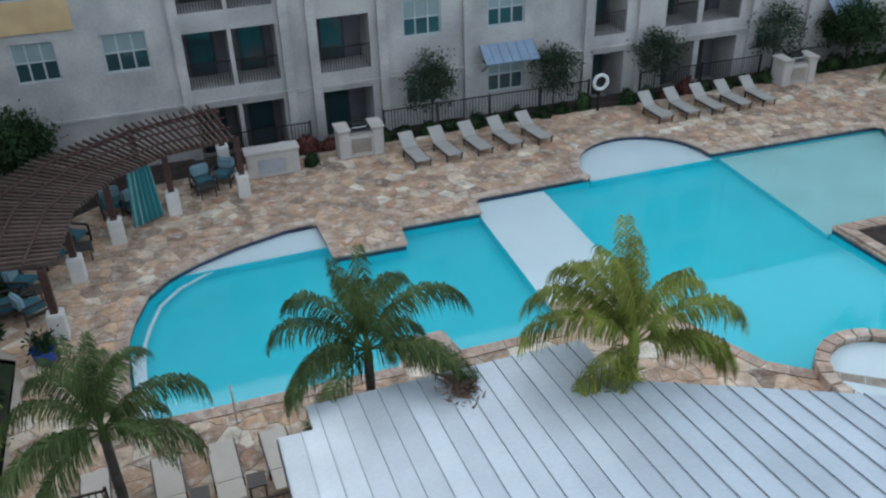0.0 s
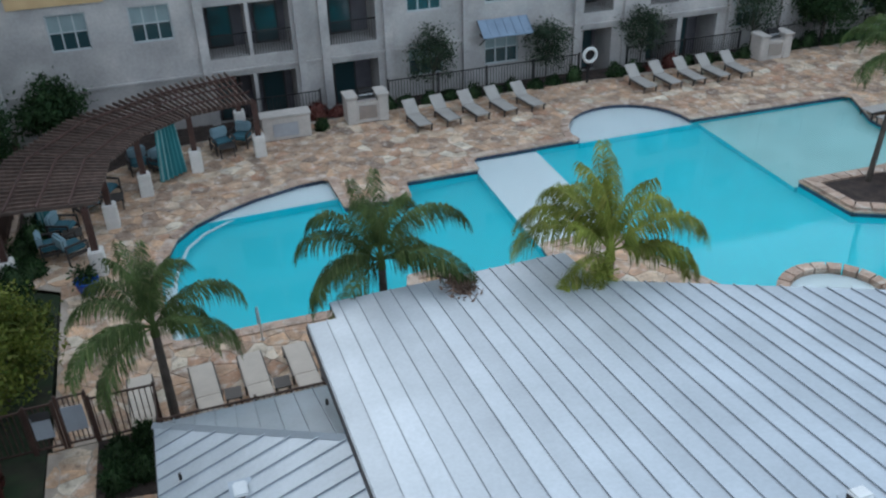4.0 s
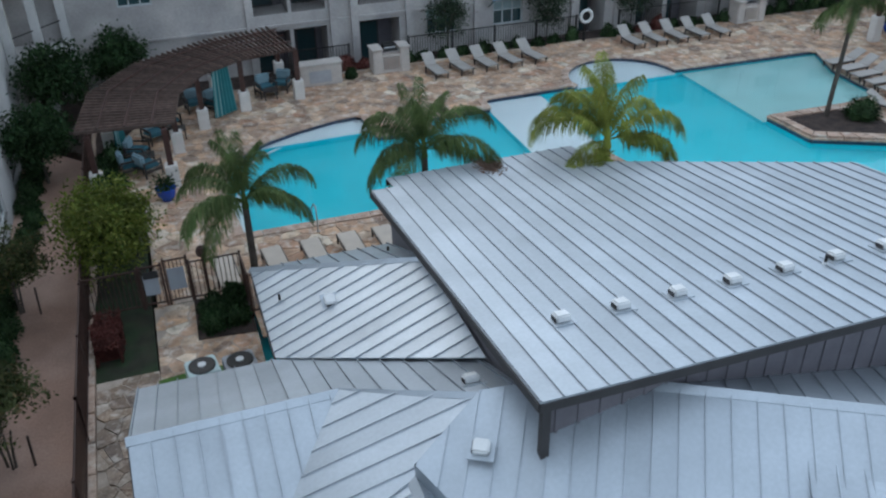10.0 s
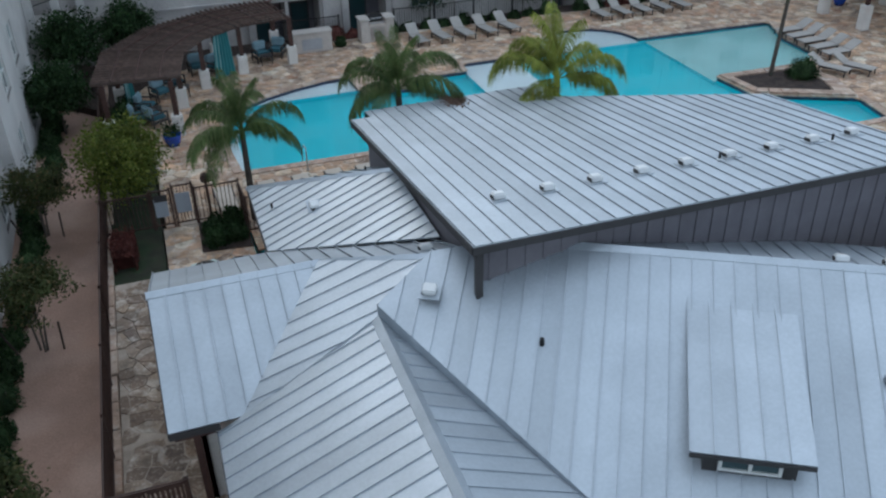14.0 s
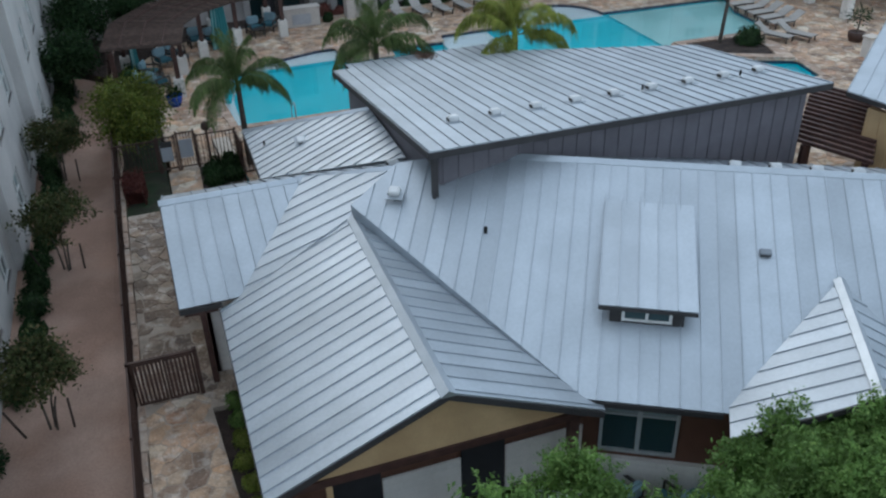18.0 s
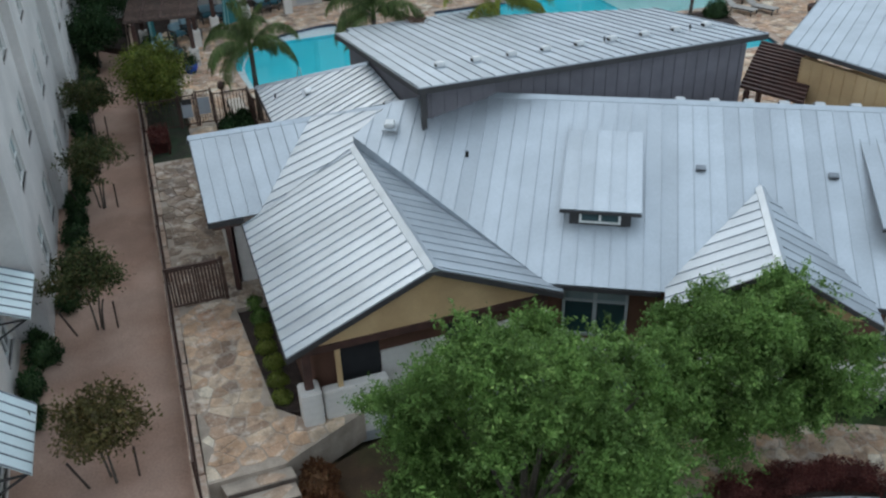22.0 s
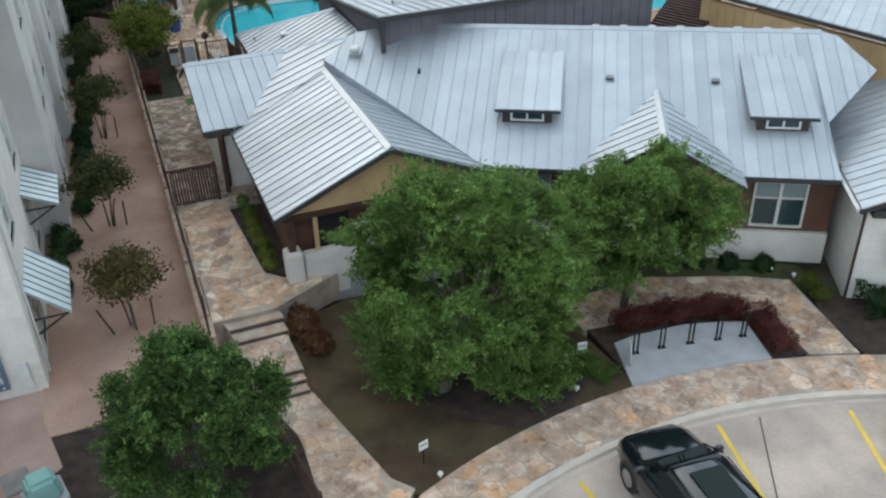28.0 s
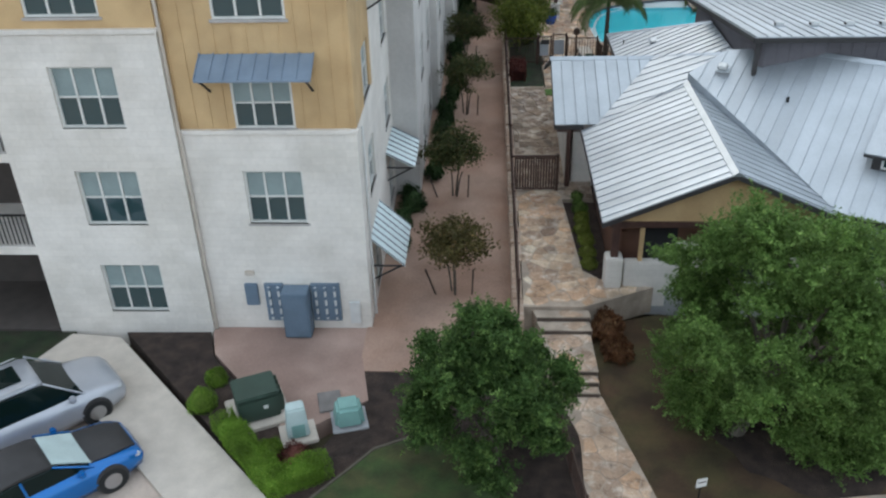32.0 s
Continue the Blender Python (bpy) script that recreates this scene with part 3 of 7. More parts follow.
# front gable: ridge along y at x = -1.75
zc = lambda x: 1.95 + 0.43 * (x + 5.27)
roof_plane(club, "gable_roof_west", [(-5.27, -6.12, 1.95), (-1.75, -6.12, zc(-1.75)), (-1.75, 0.85, zc(-1.75)), (-4.735, 0.36, zc(-4.735)), (-5.27, 0.32, 1.95)], (1, 0), 0.405, 0.027, shift=0.155, side=M_seampale)
roof_plane(club, "gable_roof_top", [(-4.735, 0.36, zc(-4.735)), (-1.75, 0.85, zc(-1.75)), JN, RE], (1, -0.07), 0.405, 0.027, shift=0.155, side=M_seampale)
roof_plane(club, "gable_roof_east", [(-1.75, -6.12, zc(-1.75)), (-1.75, 0.85, zc(-1.75)), (1.62, -5.6, 1.95), (1.55, -6.12, 1.95)], (-1, 0), 0.405, 0.027, shift=0.1, side=M_seampale)
cap(club, (-1.75, -6.18, zc(-1.75) + 0.02), (-1.75, 0.85, zc(-1.75) + 0.02), 0.15)
cap(club, (RE[0], RE[1], RE[2] + 0.01), (JN[0], JN[1], JN[2] + 0.02), 0.09)
cap(club, (-1.75, 0.85, zc(-1.75) + 0.02), (JN[0], JN[1], JN[2] + 0.02), 0.12)
fascia(club, [(-5.27, -6.12, 1.95), (-1.75, -6.12, zc(-1.75)), (1.55, -6.12, 1.95)], 0.14)
fascia(club, [(-5.27, 0.36, 1.97), (-5.27, -6.12, 1.95)], 0.1, 0.04)
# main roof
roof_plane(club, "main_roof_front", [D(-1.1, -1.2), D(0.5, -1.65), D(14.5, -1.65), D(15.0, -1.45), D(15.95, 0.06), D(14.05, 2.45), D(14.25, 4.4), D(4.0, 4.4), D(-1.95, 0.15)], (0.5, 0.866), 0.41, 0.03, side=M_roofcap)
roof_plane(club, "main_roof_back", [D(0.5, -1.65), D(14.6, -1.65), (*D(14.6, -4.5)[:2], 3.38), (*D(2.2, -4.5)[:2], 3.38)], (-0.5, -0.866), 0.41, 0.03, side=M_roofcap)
a, b = D(0.5, -1.65), D(14.5, -1.65)
cap(club, (a[0], a[1], a[2] + 0.01), (b[0], b[1], b[2] + 0.01), 0.13)
cap(club, JN, (a[0], a[1], a[2]), 0.08)
fascia(club, [D(4.0, 4.4), D(6.7, 4.4)], 0.12)
fascia(club, [D(11.2, 4.4), D(14.2, 4.4)], 0.12)
for a, b, c, d in (((-1.75, 0.85, zc(-1.75)), (1.66, -5.68, 1.93), D(4.0, 4.4), D(-1.95, 0.15)), ((-1.75, 0.85, zc(-1.75)), JN, D(-1.1, -1.2), D(-1.95, 0.15))):
    q = [Vector(p) for p in (a, b, c, d)]
    part("valley_flashing", ([p - Vector((0, 0, 0.03)) for p in q] + q, BOXF), M_roofcap, club, "folded metal valley flashing")
# two shed dormers
for e0, e1 in ((4.13, 6.17), (11.8, 13.8)):
    zt, zf = 4.02 + 0.12, 3.28
    dm = [(*D(e0, -0.85)[:2], zt), (*D(e1, -0.85)[:2], zt), (*D(e1, 2.74)[:2], zf), (*D(e0, 2.74)[:2], zf)]
    roof_plane(club, "dormer_roof", dm, (0.5, 0.866), 0.41, 0.03, side=M_roofcap)
    fascia(club, [dm[3], dm[2]], 0.07, 0.05, 0.04)
    w = lambda e, s, z: (*D(e, s)[:2], z)
    part("dormer_body", ([w(e0 + 0.25, 2.64, 2.6), w(e1 - 0.25, 2.64, 2.6), w(e1 - 0.25, 0, 3.4), w(e0 + 0.25, 0, 3.4), w(e0 + 0.25, 2.64, 3.22), w(e1 - 0.25, 2.64, 3.22), w(e1 - 0.25, 0, 3.8), w(e0 + 0.25, 0, 3.8)], BOXF), M_fascia, club, "dark dormer front")
    fr = part("dormer_window", joined(*[([w(p, 2.64, q), w(r, 2.64, q), w(r, 2.69, q), w(p, 2.69, q), w(p, 2.64, t), w(r, 2.64, t), w(r, 2.69, t), w(p, 2.69, t)], BOXF) for p, q, r, t in ((e0 + 0.5, 2.88, e1 - 0.5, 2.93), (e0 + 0.5, 2.93, e0 + 0.56, 3.16), ((e0 + e1) / 2 - 0.03, 2.93, (e0 + e1) / 2 + 0.03, 3.16), (e1 - 0.56, 2.93, e1 - 0.5, 3.16))]), M_frame, club, "white narrow dormer window frame")
    part("pane", ([w(e0 + 0.5, 2.655, 2.9), w(e1 - 0.5, 2.655, 2.9), w(e1 - 0.5, 2.655, 3.16), w(e0 + 0.5, 2.655, 3.16)], [(0, 1, 2, 3)]), M_glass, fr)
# second, smaller gable on the main roof
g = lambda e, s, z: (*D(e, s)[:2], z)
gc, gh = 9.15, 3.46
roof_plane(club, "small_gable_west", [g(6.75, 5.1, 2.1), g(gc, 5.1, gh), g(gc, 1.3, gh), g(6.75, 4.2, 2.25)], tuple(E1[:2]), 0.405, 0.028, side=M_seampale)
roof_plane(club, "small_gable_east", [g(11.55, 5.1, 2.1), g(gc, 5.1, gh), g(gc, 1.3, gh), g(11.55, 4.2, 2.25)], (-E1[0], -E1[1]), 0.405, 0.028, side=M_seampale)
cap(club, g(gc, 5.15, gh + 0.02), g(gc, 1.3, gh + 0.02), 0.13)
fascia(club, [g(6.75, 5.1, 2.1), g(gc, 5.1, gh), g(11.55, 5.1, 2.1)], 0.13)
part("small_gable_wall", ([g(7.0, 4.7, 1.9), g(11.3, 4.7, 1.9), g(gc, 4.7, gh - 0.12), g(7.0, 4.5, 1.9), g(11.3, 4.5, 1.9), g(gc, 4.5, gh - 0.12)], [(0, 1, 2), (3, 5, 4), (0, 3, 4, 1), (1, 4, 5, 2), (2, 5, 3, 0)]), M_yellow, club, "yellow gable wall")
# walls under the roofs
part("gable_wall", ([(-5.0, -5.75, 1.75), (1.3, -5.75, 1.75), (-1.75, -5.75, 3.28), (-5.0, -5.6, 1.75), (1.3, -5.6, 1.75), (-1.75, -5.6, 3.28)], [(0, 1, 2), (3, 5, 4), (0, 3, 4, 1), (1, 4, 5, 2), (2, 5, 3, 0)]), M_yellow, club, "yellow board gable")
part("west_wall", box(-4.75, -5.3, -0.5, -4.55, 0.4, 2.0), M_brown, club)
part("front_wall", box(-4.75, -5.2, -0.5, 1.6, -5.0, 1.9), M_brown, club)
part("side_wall", joined(box(-5.7, 0.8, -0.4, -5.5, 6.1, 2.1), box(-5.7, 0.8, -0.4, -4.6, 1.0, 2.1), box(-5.7, 5.9, -0.4, -2.9, 6.1, 2.1), box(-2.9, 5.9, -0.4, -2.7, 9.9, 2.1), box(-2.9, 9.7, -0.4, 0.5, 9.9, 2.1)), M_white, club)
mw = lambda e0, e1, s0, s1, z0, z1: ([g(e0, s1, z0), g(e1, s1, z0), g(e1, s0, z0), g(e0, s0, z0), g(e0, s1, z1), g(e1, s1, z1), g(e1, s0, z1), g(e0, s0, z1)], BOXF)
part("main_wall", joined(mw(3.9, 14.4, 3.45, 3.65, -0.3, 2.2)), M_brown, club, "brown board wall")
part("main_wall_base", mw(3.9, 14.4, 3.65, 3.78, -1.1, -0.05), M_white, club, "white stone wall base")
part("main_wall_foot", mw(3.9, 14.4, 3.4, 3.65, -1.1, -0.3), M_white, club)
# east wing: white stone gable
wing = thing("clubhouse_wing", "white stone clubhouse wing with a metal gable roof", "building", at=(9.95, -12.2, 0), turn=-30)

# ---------------- apartment building beside the gravel path ----------------
def window(parent, x0, z0, x1, z1, y, cols=3, rows=2, sill=True, blind=True, frame_mat=None):
    """A white framed window in a wall that faces -y, its panes set back."""
    win = part("window", joined(box(x0, y - 0.03, z0, x1, y + 0.06, z0 + 0.06), box(x0, y - 0.03, z1 - 0.06, x1, y + 0.06, z1), box(x0, y - 0.03, z0 + 0.06, x0 + 0.06, y + 0.06, z1 - 0.06), box(x1 - 0.06, y - 0.03, z0 + 0.06, x1, y + 0.06, z1 - 0.06)), frame_mat or M_frame, parent)
    bars = []
    for c in range(1, cols):
        xc = x0 + (x1 - x0) * c / cols
        bars.append(box(xc - 0.028, y - 0.015, z0 + 0.06, xc + 0.028, y + 0.05, z1 - 0.06))
    for r in range(1, rows):
        zc_ = z0 + (z1 - z0) * r / rows
        bars.append(box(x0 + 0.06, y - 0.012, zc_ - 0.022, x1 - 0.06, y + 0.047, zc_ + 0.022))
    if bars:
        part("glazing_bar", joined(*bars), frame_mat or M_frame, win)
    for c in range(cols):
        for r in range(rows):
            a0, a1 = x0 + (x1 - x0) * c / cols, x0 + (x1 - x0) * (c + 1) / cols
            b0, b1 = z0 + (z1 - z0) * r / rows, z0 + (z1 - z0) * (r + 1) / rows
            part("pane", ([(a0, y + 0.03, b0), (a1, y + 0.03, b0), (a1, y + 0.03, b1), (a0, y + 0.03, b1)], [(0, 1, 2, 3)]), M_blind if (blind and r == rows - 1) else M_glass, win)
    if sill:
        part("window_sill", box(x0 - 0.06, y - 0.1, z0 - 0.07, x1 + 0.06, y + 0.05, z0), M_whitefar, win)
    return win


def awning(parent, x0, x1, y, z, out=0.9, drop=0.42, material=None):
    """A sloped metal awning on a wall that faces -y, with seams and two brackets."""
    aw = part("awning", ([(x0, y - out, z - drop), (x1, y - out, z - drop), (x1, y, z), (x0, y, z), (x0, y - out, z - drop - 0.05), (x1, y - out, z - drop - 0.05), (x1, y, z - 0.05), (x0, y, z - 0.05)], [(0, 1, 2, 3), (7, 6, 5, 4), (4, 5, 1, 0), (5, 6, 2, 1), (6, 7, 3, 2), (7, 4, 0, 3)]), material, parent, "sloped metal awning")
    k = int((x1 - x0) / 0.33)
    for i in range(k + 1):
        x = x0 + (x1 - x0) * i / k
        part("seam", ([(x - 0.015, y - out, z - drop), (x + 0.015, y - out, z - drop), (x + 0.015, y, z), (x - 0.015, y, z), (x - 0.012, y - out, z - drop + 0.035), (x + 0.012, y - out, z - drop + 0.035), (x + 0.012, y, z + 0.035), (x - 0.012, y, z + 0.035)], BOXF), material if material is M_awn else M_seam, aw)
    for x in (x0 + 0.12, x1 - 0.12):
        part("bracket", joined(tube([(x, y, z - drop - 0.55), (x, y - out + 0.08, z - drop - 0.06)], 0.03, seg=6), tube([(x, y, z - drop - 0.08), (x, y - out + 0.05, z - drop - 0.08)], 0.03, seg=6)), M_fascia, aw)
    return aw


M_awn = mat("blue_grey_awning", (0.21, 0.27, 0.35), 0.5, 0.3, vary=0.1)
M_awn2 = mat("silver_awning", (0.58, 0.66, 0.67), 0.5, 0.1, vary=0.06)
apt = thing("apartment_building", "four-storey apartment building of white stone and yellow siding", "building")
S = [(-14.97, 2.43, -13.38, 4.02), (-14.97, 5.22, -13.41, 6.6), (-15.15, 8.05, -13.35, 9.45)]
part("stone_wall", wallpanel(-16.5, -1.7, -11.85, 5.18, -7.05, -6.75, [S[0]]), M_white, apt, "white limestone block wall")
part("siding_wall", wallpanel(-16.5, 5.18, -11.85, 10.6, -7.0, -6.75, S[1:]), M_yellow, apt, "yellow board siding wall")
for x in np.arange(-16.4, -11.9, 0.4):
    x = float(x)
    cut = sorted([(h[1] - 0.06, h[3] + 0.02) for h in S[1:] if h[0] - 0.06 < x < h[2] + 0.05])
    for z0, z1 in zip([5.2] + [c[1] for c in cut], [c[0] for c in cut] + [10.6]):
        part("batten", box(x, -7.02, z0, x + 0.04, -7.0, z1), M_yellow, apt)
part("stone_ledge", box(-16.55, -7.12, 5.1, -11.8, -6.95, 5.2), M_white, apt)
for h in S:
    window(apt, *h, -6.96)
awning(apt, -15.6, -12.75, -7.02, 7.2, 0.75, 0.42, M_awn)
W = [(-19.4, -0.4, -17.7, 1.2), (-19.42, 2.48, -17.74, 4.12), (-19.42, 5.33, -17.74, 6.98), (-19.65, 8.2, -17.8, 9.65)]
part("stone_wall_west", wallpanel(-21.1, -1.7, -16.5, 7.9, -7.25, -6.9, W[:3]), M_white, apt, "white limestone block wall")
part("siding_wall_west", wallpanel(-21.1, 7.9, -16.5, 10.6, -7.2, -6.9, W[3:]), M_yellow, apt)
part("stone_ledge", box(-21.15, -7.32, 7.82, -16.45, -7.15, 7.92), M_white, apt)
for h in W:
    window(apt, *h, -7.14)
part("downpipe", tube([(-16.45, -7.12, 10.4), (-16.45, -7.12, -1.1)], 0.05), M_kerb, apt, "pale downpipe")
# balcony bay further west
# the lowest slab takes the same dark brown as the recess back
for z in (-1.1, 1.75, 4.6, 7.45):
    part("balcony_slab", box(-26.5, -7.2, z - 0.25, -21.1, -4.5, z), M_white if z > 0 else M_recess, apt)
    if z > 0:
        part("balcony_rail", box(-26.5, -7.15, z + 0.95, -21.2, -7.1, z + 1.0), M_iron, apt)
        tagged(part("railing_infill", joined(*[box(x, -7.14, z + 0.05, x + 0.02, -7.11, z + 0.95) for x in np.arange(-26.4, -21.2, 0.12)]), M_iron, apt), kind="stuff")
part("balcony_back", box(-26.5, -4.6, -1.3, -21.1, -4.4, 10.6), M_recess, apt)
part("balcony_post", box(-24.0, -7.25, -1.3, -23.6, -6.85, 10.6), M_white, apt)
# east side, stepping out towards the courtyard
EAST = Matrix.Rotation(radians(90), 4, "Z")  # turns work made for a -y wall to face +x


def east_wall(name, y0, y1, x, z0, z1, material, wins, label=""):
    ob = part(name, wallpanel(y0, z0, y1, z1, -x, -x + 0.3, [w for w in wins if z0 < w[1] < z1]), material, apt, label)
    ob.matrix_local = EAST
    for w in wins:
        if z0 < w[1] < z1:
            window(apt, *w, -x + 0.08, cols=2).matrix_local = EAST


def rows(y0, y1, zs):
    return [(y0, z, y1, z + 1.42) for z in zs]


EW = [(-6.75, 1.2, -11.85, rows(-5.4, -4.1, (-0.75, 2.45, 5.3, 8.1)) + rows(-1.0, 0.3, (-0.2, 2.6, 5.45, 8.2))),
      (1.2, 9.0, -10.95, rows(3.2, 4.6, (-0.1, 2.75, 5.5, 8.2)) + rows(6.6, 7.9, (-0.1, 2.75, 5.5, 8.2))),
      (9.0, 16.8, -10.65, rows(10.6, 12.0, (0.1, 2.85, 5.6)) + rows(14.2, 15.5, (0.1, 2.85, 5.6))),
      (16.8, 31.0, -10.25, rows(18.6, 20.0, (0.2, 2.9, 5.6)) + rows(22.5, 23.9, (0.2, 2.9, 5.6)))]
for k, (y0, y1, x, wins_) in enumerate(EW):
    if k == 0:
        east_wall("side_wall", y0, y1, x, -1.7, 5.18, M_white, wins_, "white limestone side wall")
        east_wall("side_siding", y0, -3.6, x + 0.0, 5.18, 10.6, M_yellow, [w for w in wins_ if w[0] < -3.6], "yellow board siding")
        east_wall("side_wall", -3.6, y1, x, 5.18, 10.6, M_white, [w for w in wins_ if w[0] > -3.6], "white limestone side wall")
    else:
        east_wall("side_wall", y0, y1, x, -1.7, 10.6, M_stucco, wins_, "light stucco side wall")
        part("return_wall", box(EW[k - 1][2] - 0.3, y0 - 0.3, -1.7, x, y0 - 0.004, 10.6), M_stucco, apt, "light stucco return wall")
for y0, y1, x, z, o, dr in ((-6.15, -3.8, -11.85, 1.42, 0.95, 0.9), (-1.5, 0.7, -11.85, 1.95, 0.95, 0.5), (-3.7, -1.3, -11.85, 8.35, 0.85, 0.5)):
    awning(apt, y0, y1, -x, z, o, dr, M_awn2).matrix_local = EAST
part("conduit", tube([(-11.8, -6.4, 5.0), (-11.8, -6.4, -1.0)], 0.035, seg=6), M_gal, apt)
part("roof", box(-26.8, -7.4, 10.6, -10.0, 30.7, 10.85), M_kerb, apt)
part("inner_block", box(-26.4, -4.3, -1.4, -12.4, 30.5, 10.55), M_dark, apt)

# ---------------- far apartment building ----------------
far = thing("far_apartment_building", "pale stucco apartment building behind the pool with balconies", "building")
open_ = []
for x0, x1 in ((-0.25, 1.5), (1.65, 3.25), (4.8, 6.8), (16.43, 17.9), (19.8, 21.35), (21.6, 23.5)):
    for k, (z0, z1) in enumerate(((-0.6, 1.85), (2.62, 4.75), (5.47, 7.6), (8.3, 10.2))):
        open_.append((x0, z0, x1, z1))
wins = []
for x0, x1, zs in ((-5.8, -4.35, (3.65, 6.5)), (-2.85, -1.3, (3.65, 6.5)), (8.15, 9.7, (0.8, 3.6, 6.45)), (11.65, 13.25, (0.85, 3.6, 6.45)), (24.6, 25.9, (1.0, 3.85, 6.7)), (28.2, 29.8, (1.0, 3.85, 6.7)), (32, 33.5, (1.0, 3.85))):
    for z in zs:
        wins.append((x0, z, x1, z + 1.42))
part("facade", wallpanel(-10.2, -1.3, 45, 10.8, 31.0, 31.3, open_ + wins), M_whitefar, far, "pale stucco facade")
part("yellow_bay", wallpanel(-7.0, 5.4, -3.6, 10.8, 30.93, 30.99, [(-5.8, 6.5, -4.35, 7.92)]), M_yellow, far, "yellow siding panel")
for wdw in wins:
    window(far, *wdw, 31.1, sill=False, frame_mat=M_framegrey)
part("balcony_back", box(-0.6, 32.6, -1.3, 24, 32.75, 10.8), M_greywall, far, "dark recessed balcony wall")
part("roof", box(-10.4, 30.8, 10.8, 45, 45, 11.0), M_kerb, far)
for h in open_:
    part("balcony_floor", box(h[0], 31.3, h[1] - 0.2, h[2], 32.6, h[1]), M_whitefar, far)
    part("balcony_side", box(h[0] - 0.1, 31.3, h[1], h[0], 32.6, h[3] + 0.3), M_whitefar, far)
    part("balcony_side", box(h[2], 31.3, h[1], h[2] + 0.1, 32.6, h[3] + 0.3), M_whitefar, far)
    if h[1] > 0:
        part("balcony_rail", box(h[0], 31.08, h[1] + 0.9, h[2], 31.12, h[1] + 0.95), M_iron, far)
        tagged(part("railing_infill", joined(*[box(x, 31.09, h[1], x + 0.02, 31.11, h[1] + 0.9) for x in np.arange(h[0] + 0.06, h[2], 0.11)]), M_iron, far), kind="stuff")
    dr = part("balcony_door", box(h[0] + 0.3, 32.52, h[1], h[0] + 1.3, 32.6, h[1] + 2.0), M_fascia, far)
    part("pane", ([(h[0] + 0.38, 32.51, h[1] + 0.1), (h[0] + 1.22, 32.51, h[1] + 0.1), (h[0] + 1.22, 32.51, h[1] + 1.92), (h[0] + 0.38, 32.51, h[1] + 1.92)], [(0, 1, 2, 3)]), M_glass, dr)
for x in (-0.45, 3.4, 4.4, 7.1, 10.6, 15.9, 18.4, 24.0, 27.0):
    part("pilaster", box(x, 30.82, -1.3, x + 0.35, 31.0, 10.8), M_whitefar, far)
for z in (2.05, 7.85):
    part("string_course", box(-10.2, 30.9, z, 45, 31.0, z + 0.1), M_whitefar, far)
awning(far, 11.3, 13.6, 31.0, 2.9, 0.8, 0.55, M_awn)
awning(far, 28.0, 30.0, 31.0, 3.0, 0.8, 0.55, M_awn)

# balconies across the corner between the two apartment buildings
cb = thing("corner_balcony", "pale stucco corner balconies between the apartment buildings", "balcony")
for z in (-0.3, 2.5, 5.35, 8.2):
    part("balcony_slab", prism([(-10.24, 28.2), (-7.9, 30.8), (-7.9, 30.99), (-10.24, 30.99)], z - 0.28, z), M_stucco, cb)
    if z > 0:
        part("rail", tube([(-10.15, 28.35, z + 1.0), (-8.0, 30.75, z + 1.0)], 0.025, seg=6), M_iron, cb)
for x, y in ((-10.05, 28.5), (-9.05, 29.62), (-8.05, 30.74)):
    part("column", box(x - 0.17, y - 0.17, -0.3, x + 0.17, y + 0.17, 10.6), M_stucco, cb)

# ---------------- front ground, car park ----------------
def plate(name, poly, z0, z1, material, label, cat):
    return solo(name, prism(poly, z0, z1), material, label, cat, kind="structure")


def arc(r, x0, x1, n=25, cx=2.0, cy=-29.2):
    return [(float(x), cy + math.sqrt(r * r - (x - cx) ** 2)) for x in np.linspace(x0, x1, n)]


plate("car_park", [(-40, -60), (40, -60), (40, -24)] + arc(14.5, 14.0, -8.0)+ [(-13.0, -15.0), (-18.6, -9.6), (-40, -9.6)], -1.6, -1.22, M_concrete, "pale stained concrete car park", "road")
kerbpoly = arc(14.5, -8.0, 14.0)
kerb = thing("kerb", "pale concrete kerb along the car park", "kerb", kind="structure")
out = arc(14.68, -8.05, 14.1)
for i in range(0, 24):
    q = [kerbpoly[i], kerbpoly[i + 1], out[i + 1], out[i]]
    part("kerb_stone", prism(q, -1.5, -1.085), M_kerb, kerb)
gut = arc(14.36, -7.9, 13.9)
for i in range(0, 24):
    part("gutter_slab", prism([gut[i], gut[i + 1], kerbpoly[i + 1], kerbpoly[i]], -1.4, -1.213), M_gutter, kerb, "pale concrete gutter slab")
for k, (a, b) in enumerate((((-0.75, -15.25), (-0.2, -16.4)), ((3.33, -15.02), (2.3, -19.6)), ((6.62, -15.9), (4.9, -20.3)), ((9.9, -17.2), (7.6, -21.2)))):
    a, b = ((-0.65, -15.3), (-0.45, -19.8)) if k == 0 else (a, b)
    d = Vector((b[0] - a[0], b[1] - a[1]))
    s = Vector((-d.y, d.x)).normalized() * 0.055
    solo("parking_line", prism([(a[0] - s.x, a[1] - s.y), (b[0] - s.x, b[1] - s.y), (b[0] + s.x, b[1] + s.y), (a[0] + s.x, a[1] + s.y)], -1.22, -1.214), M_yline, "worn yellow painted parking line", "road marking", group="parking lines")
plate("joint_line", [(4.42, -15.2), (4.46, -15.2), (2.9, -17.8), (2.86, -17.8)], -1.22, -1.215, M_fascia, "dark expansion joint in the concrete", "joint")
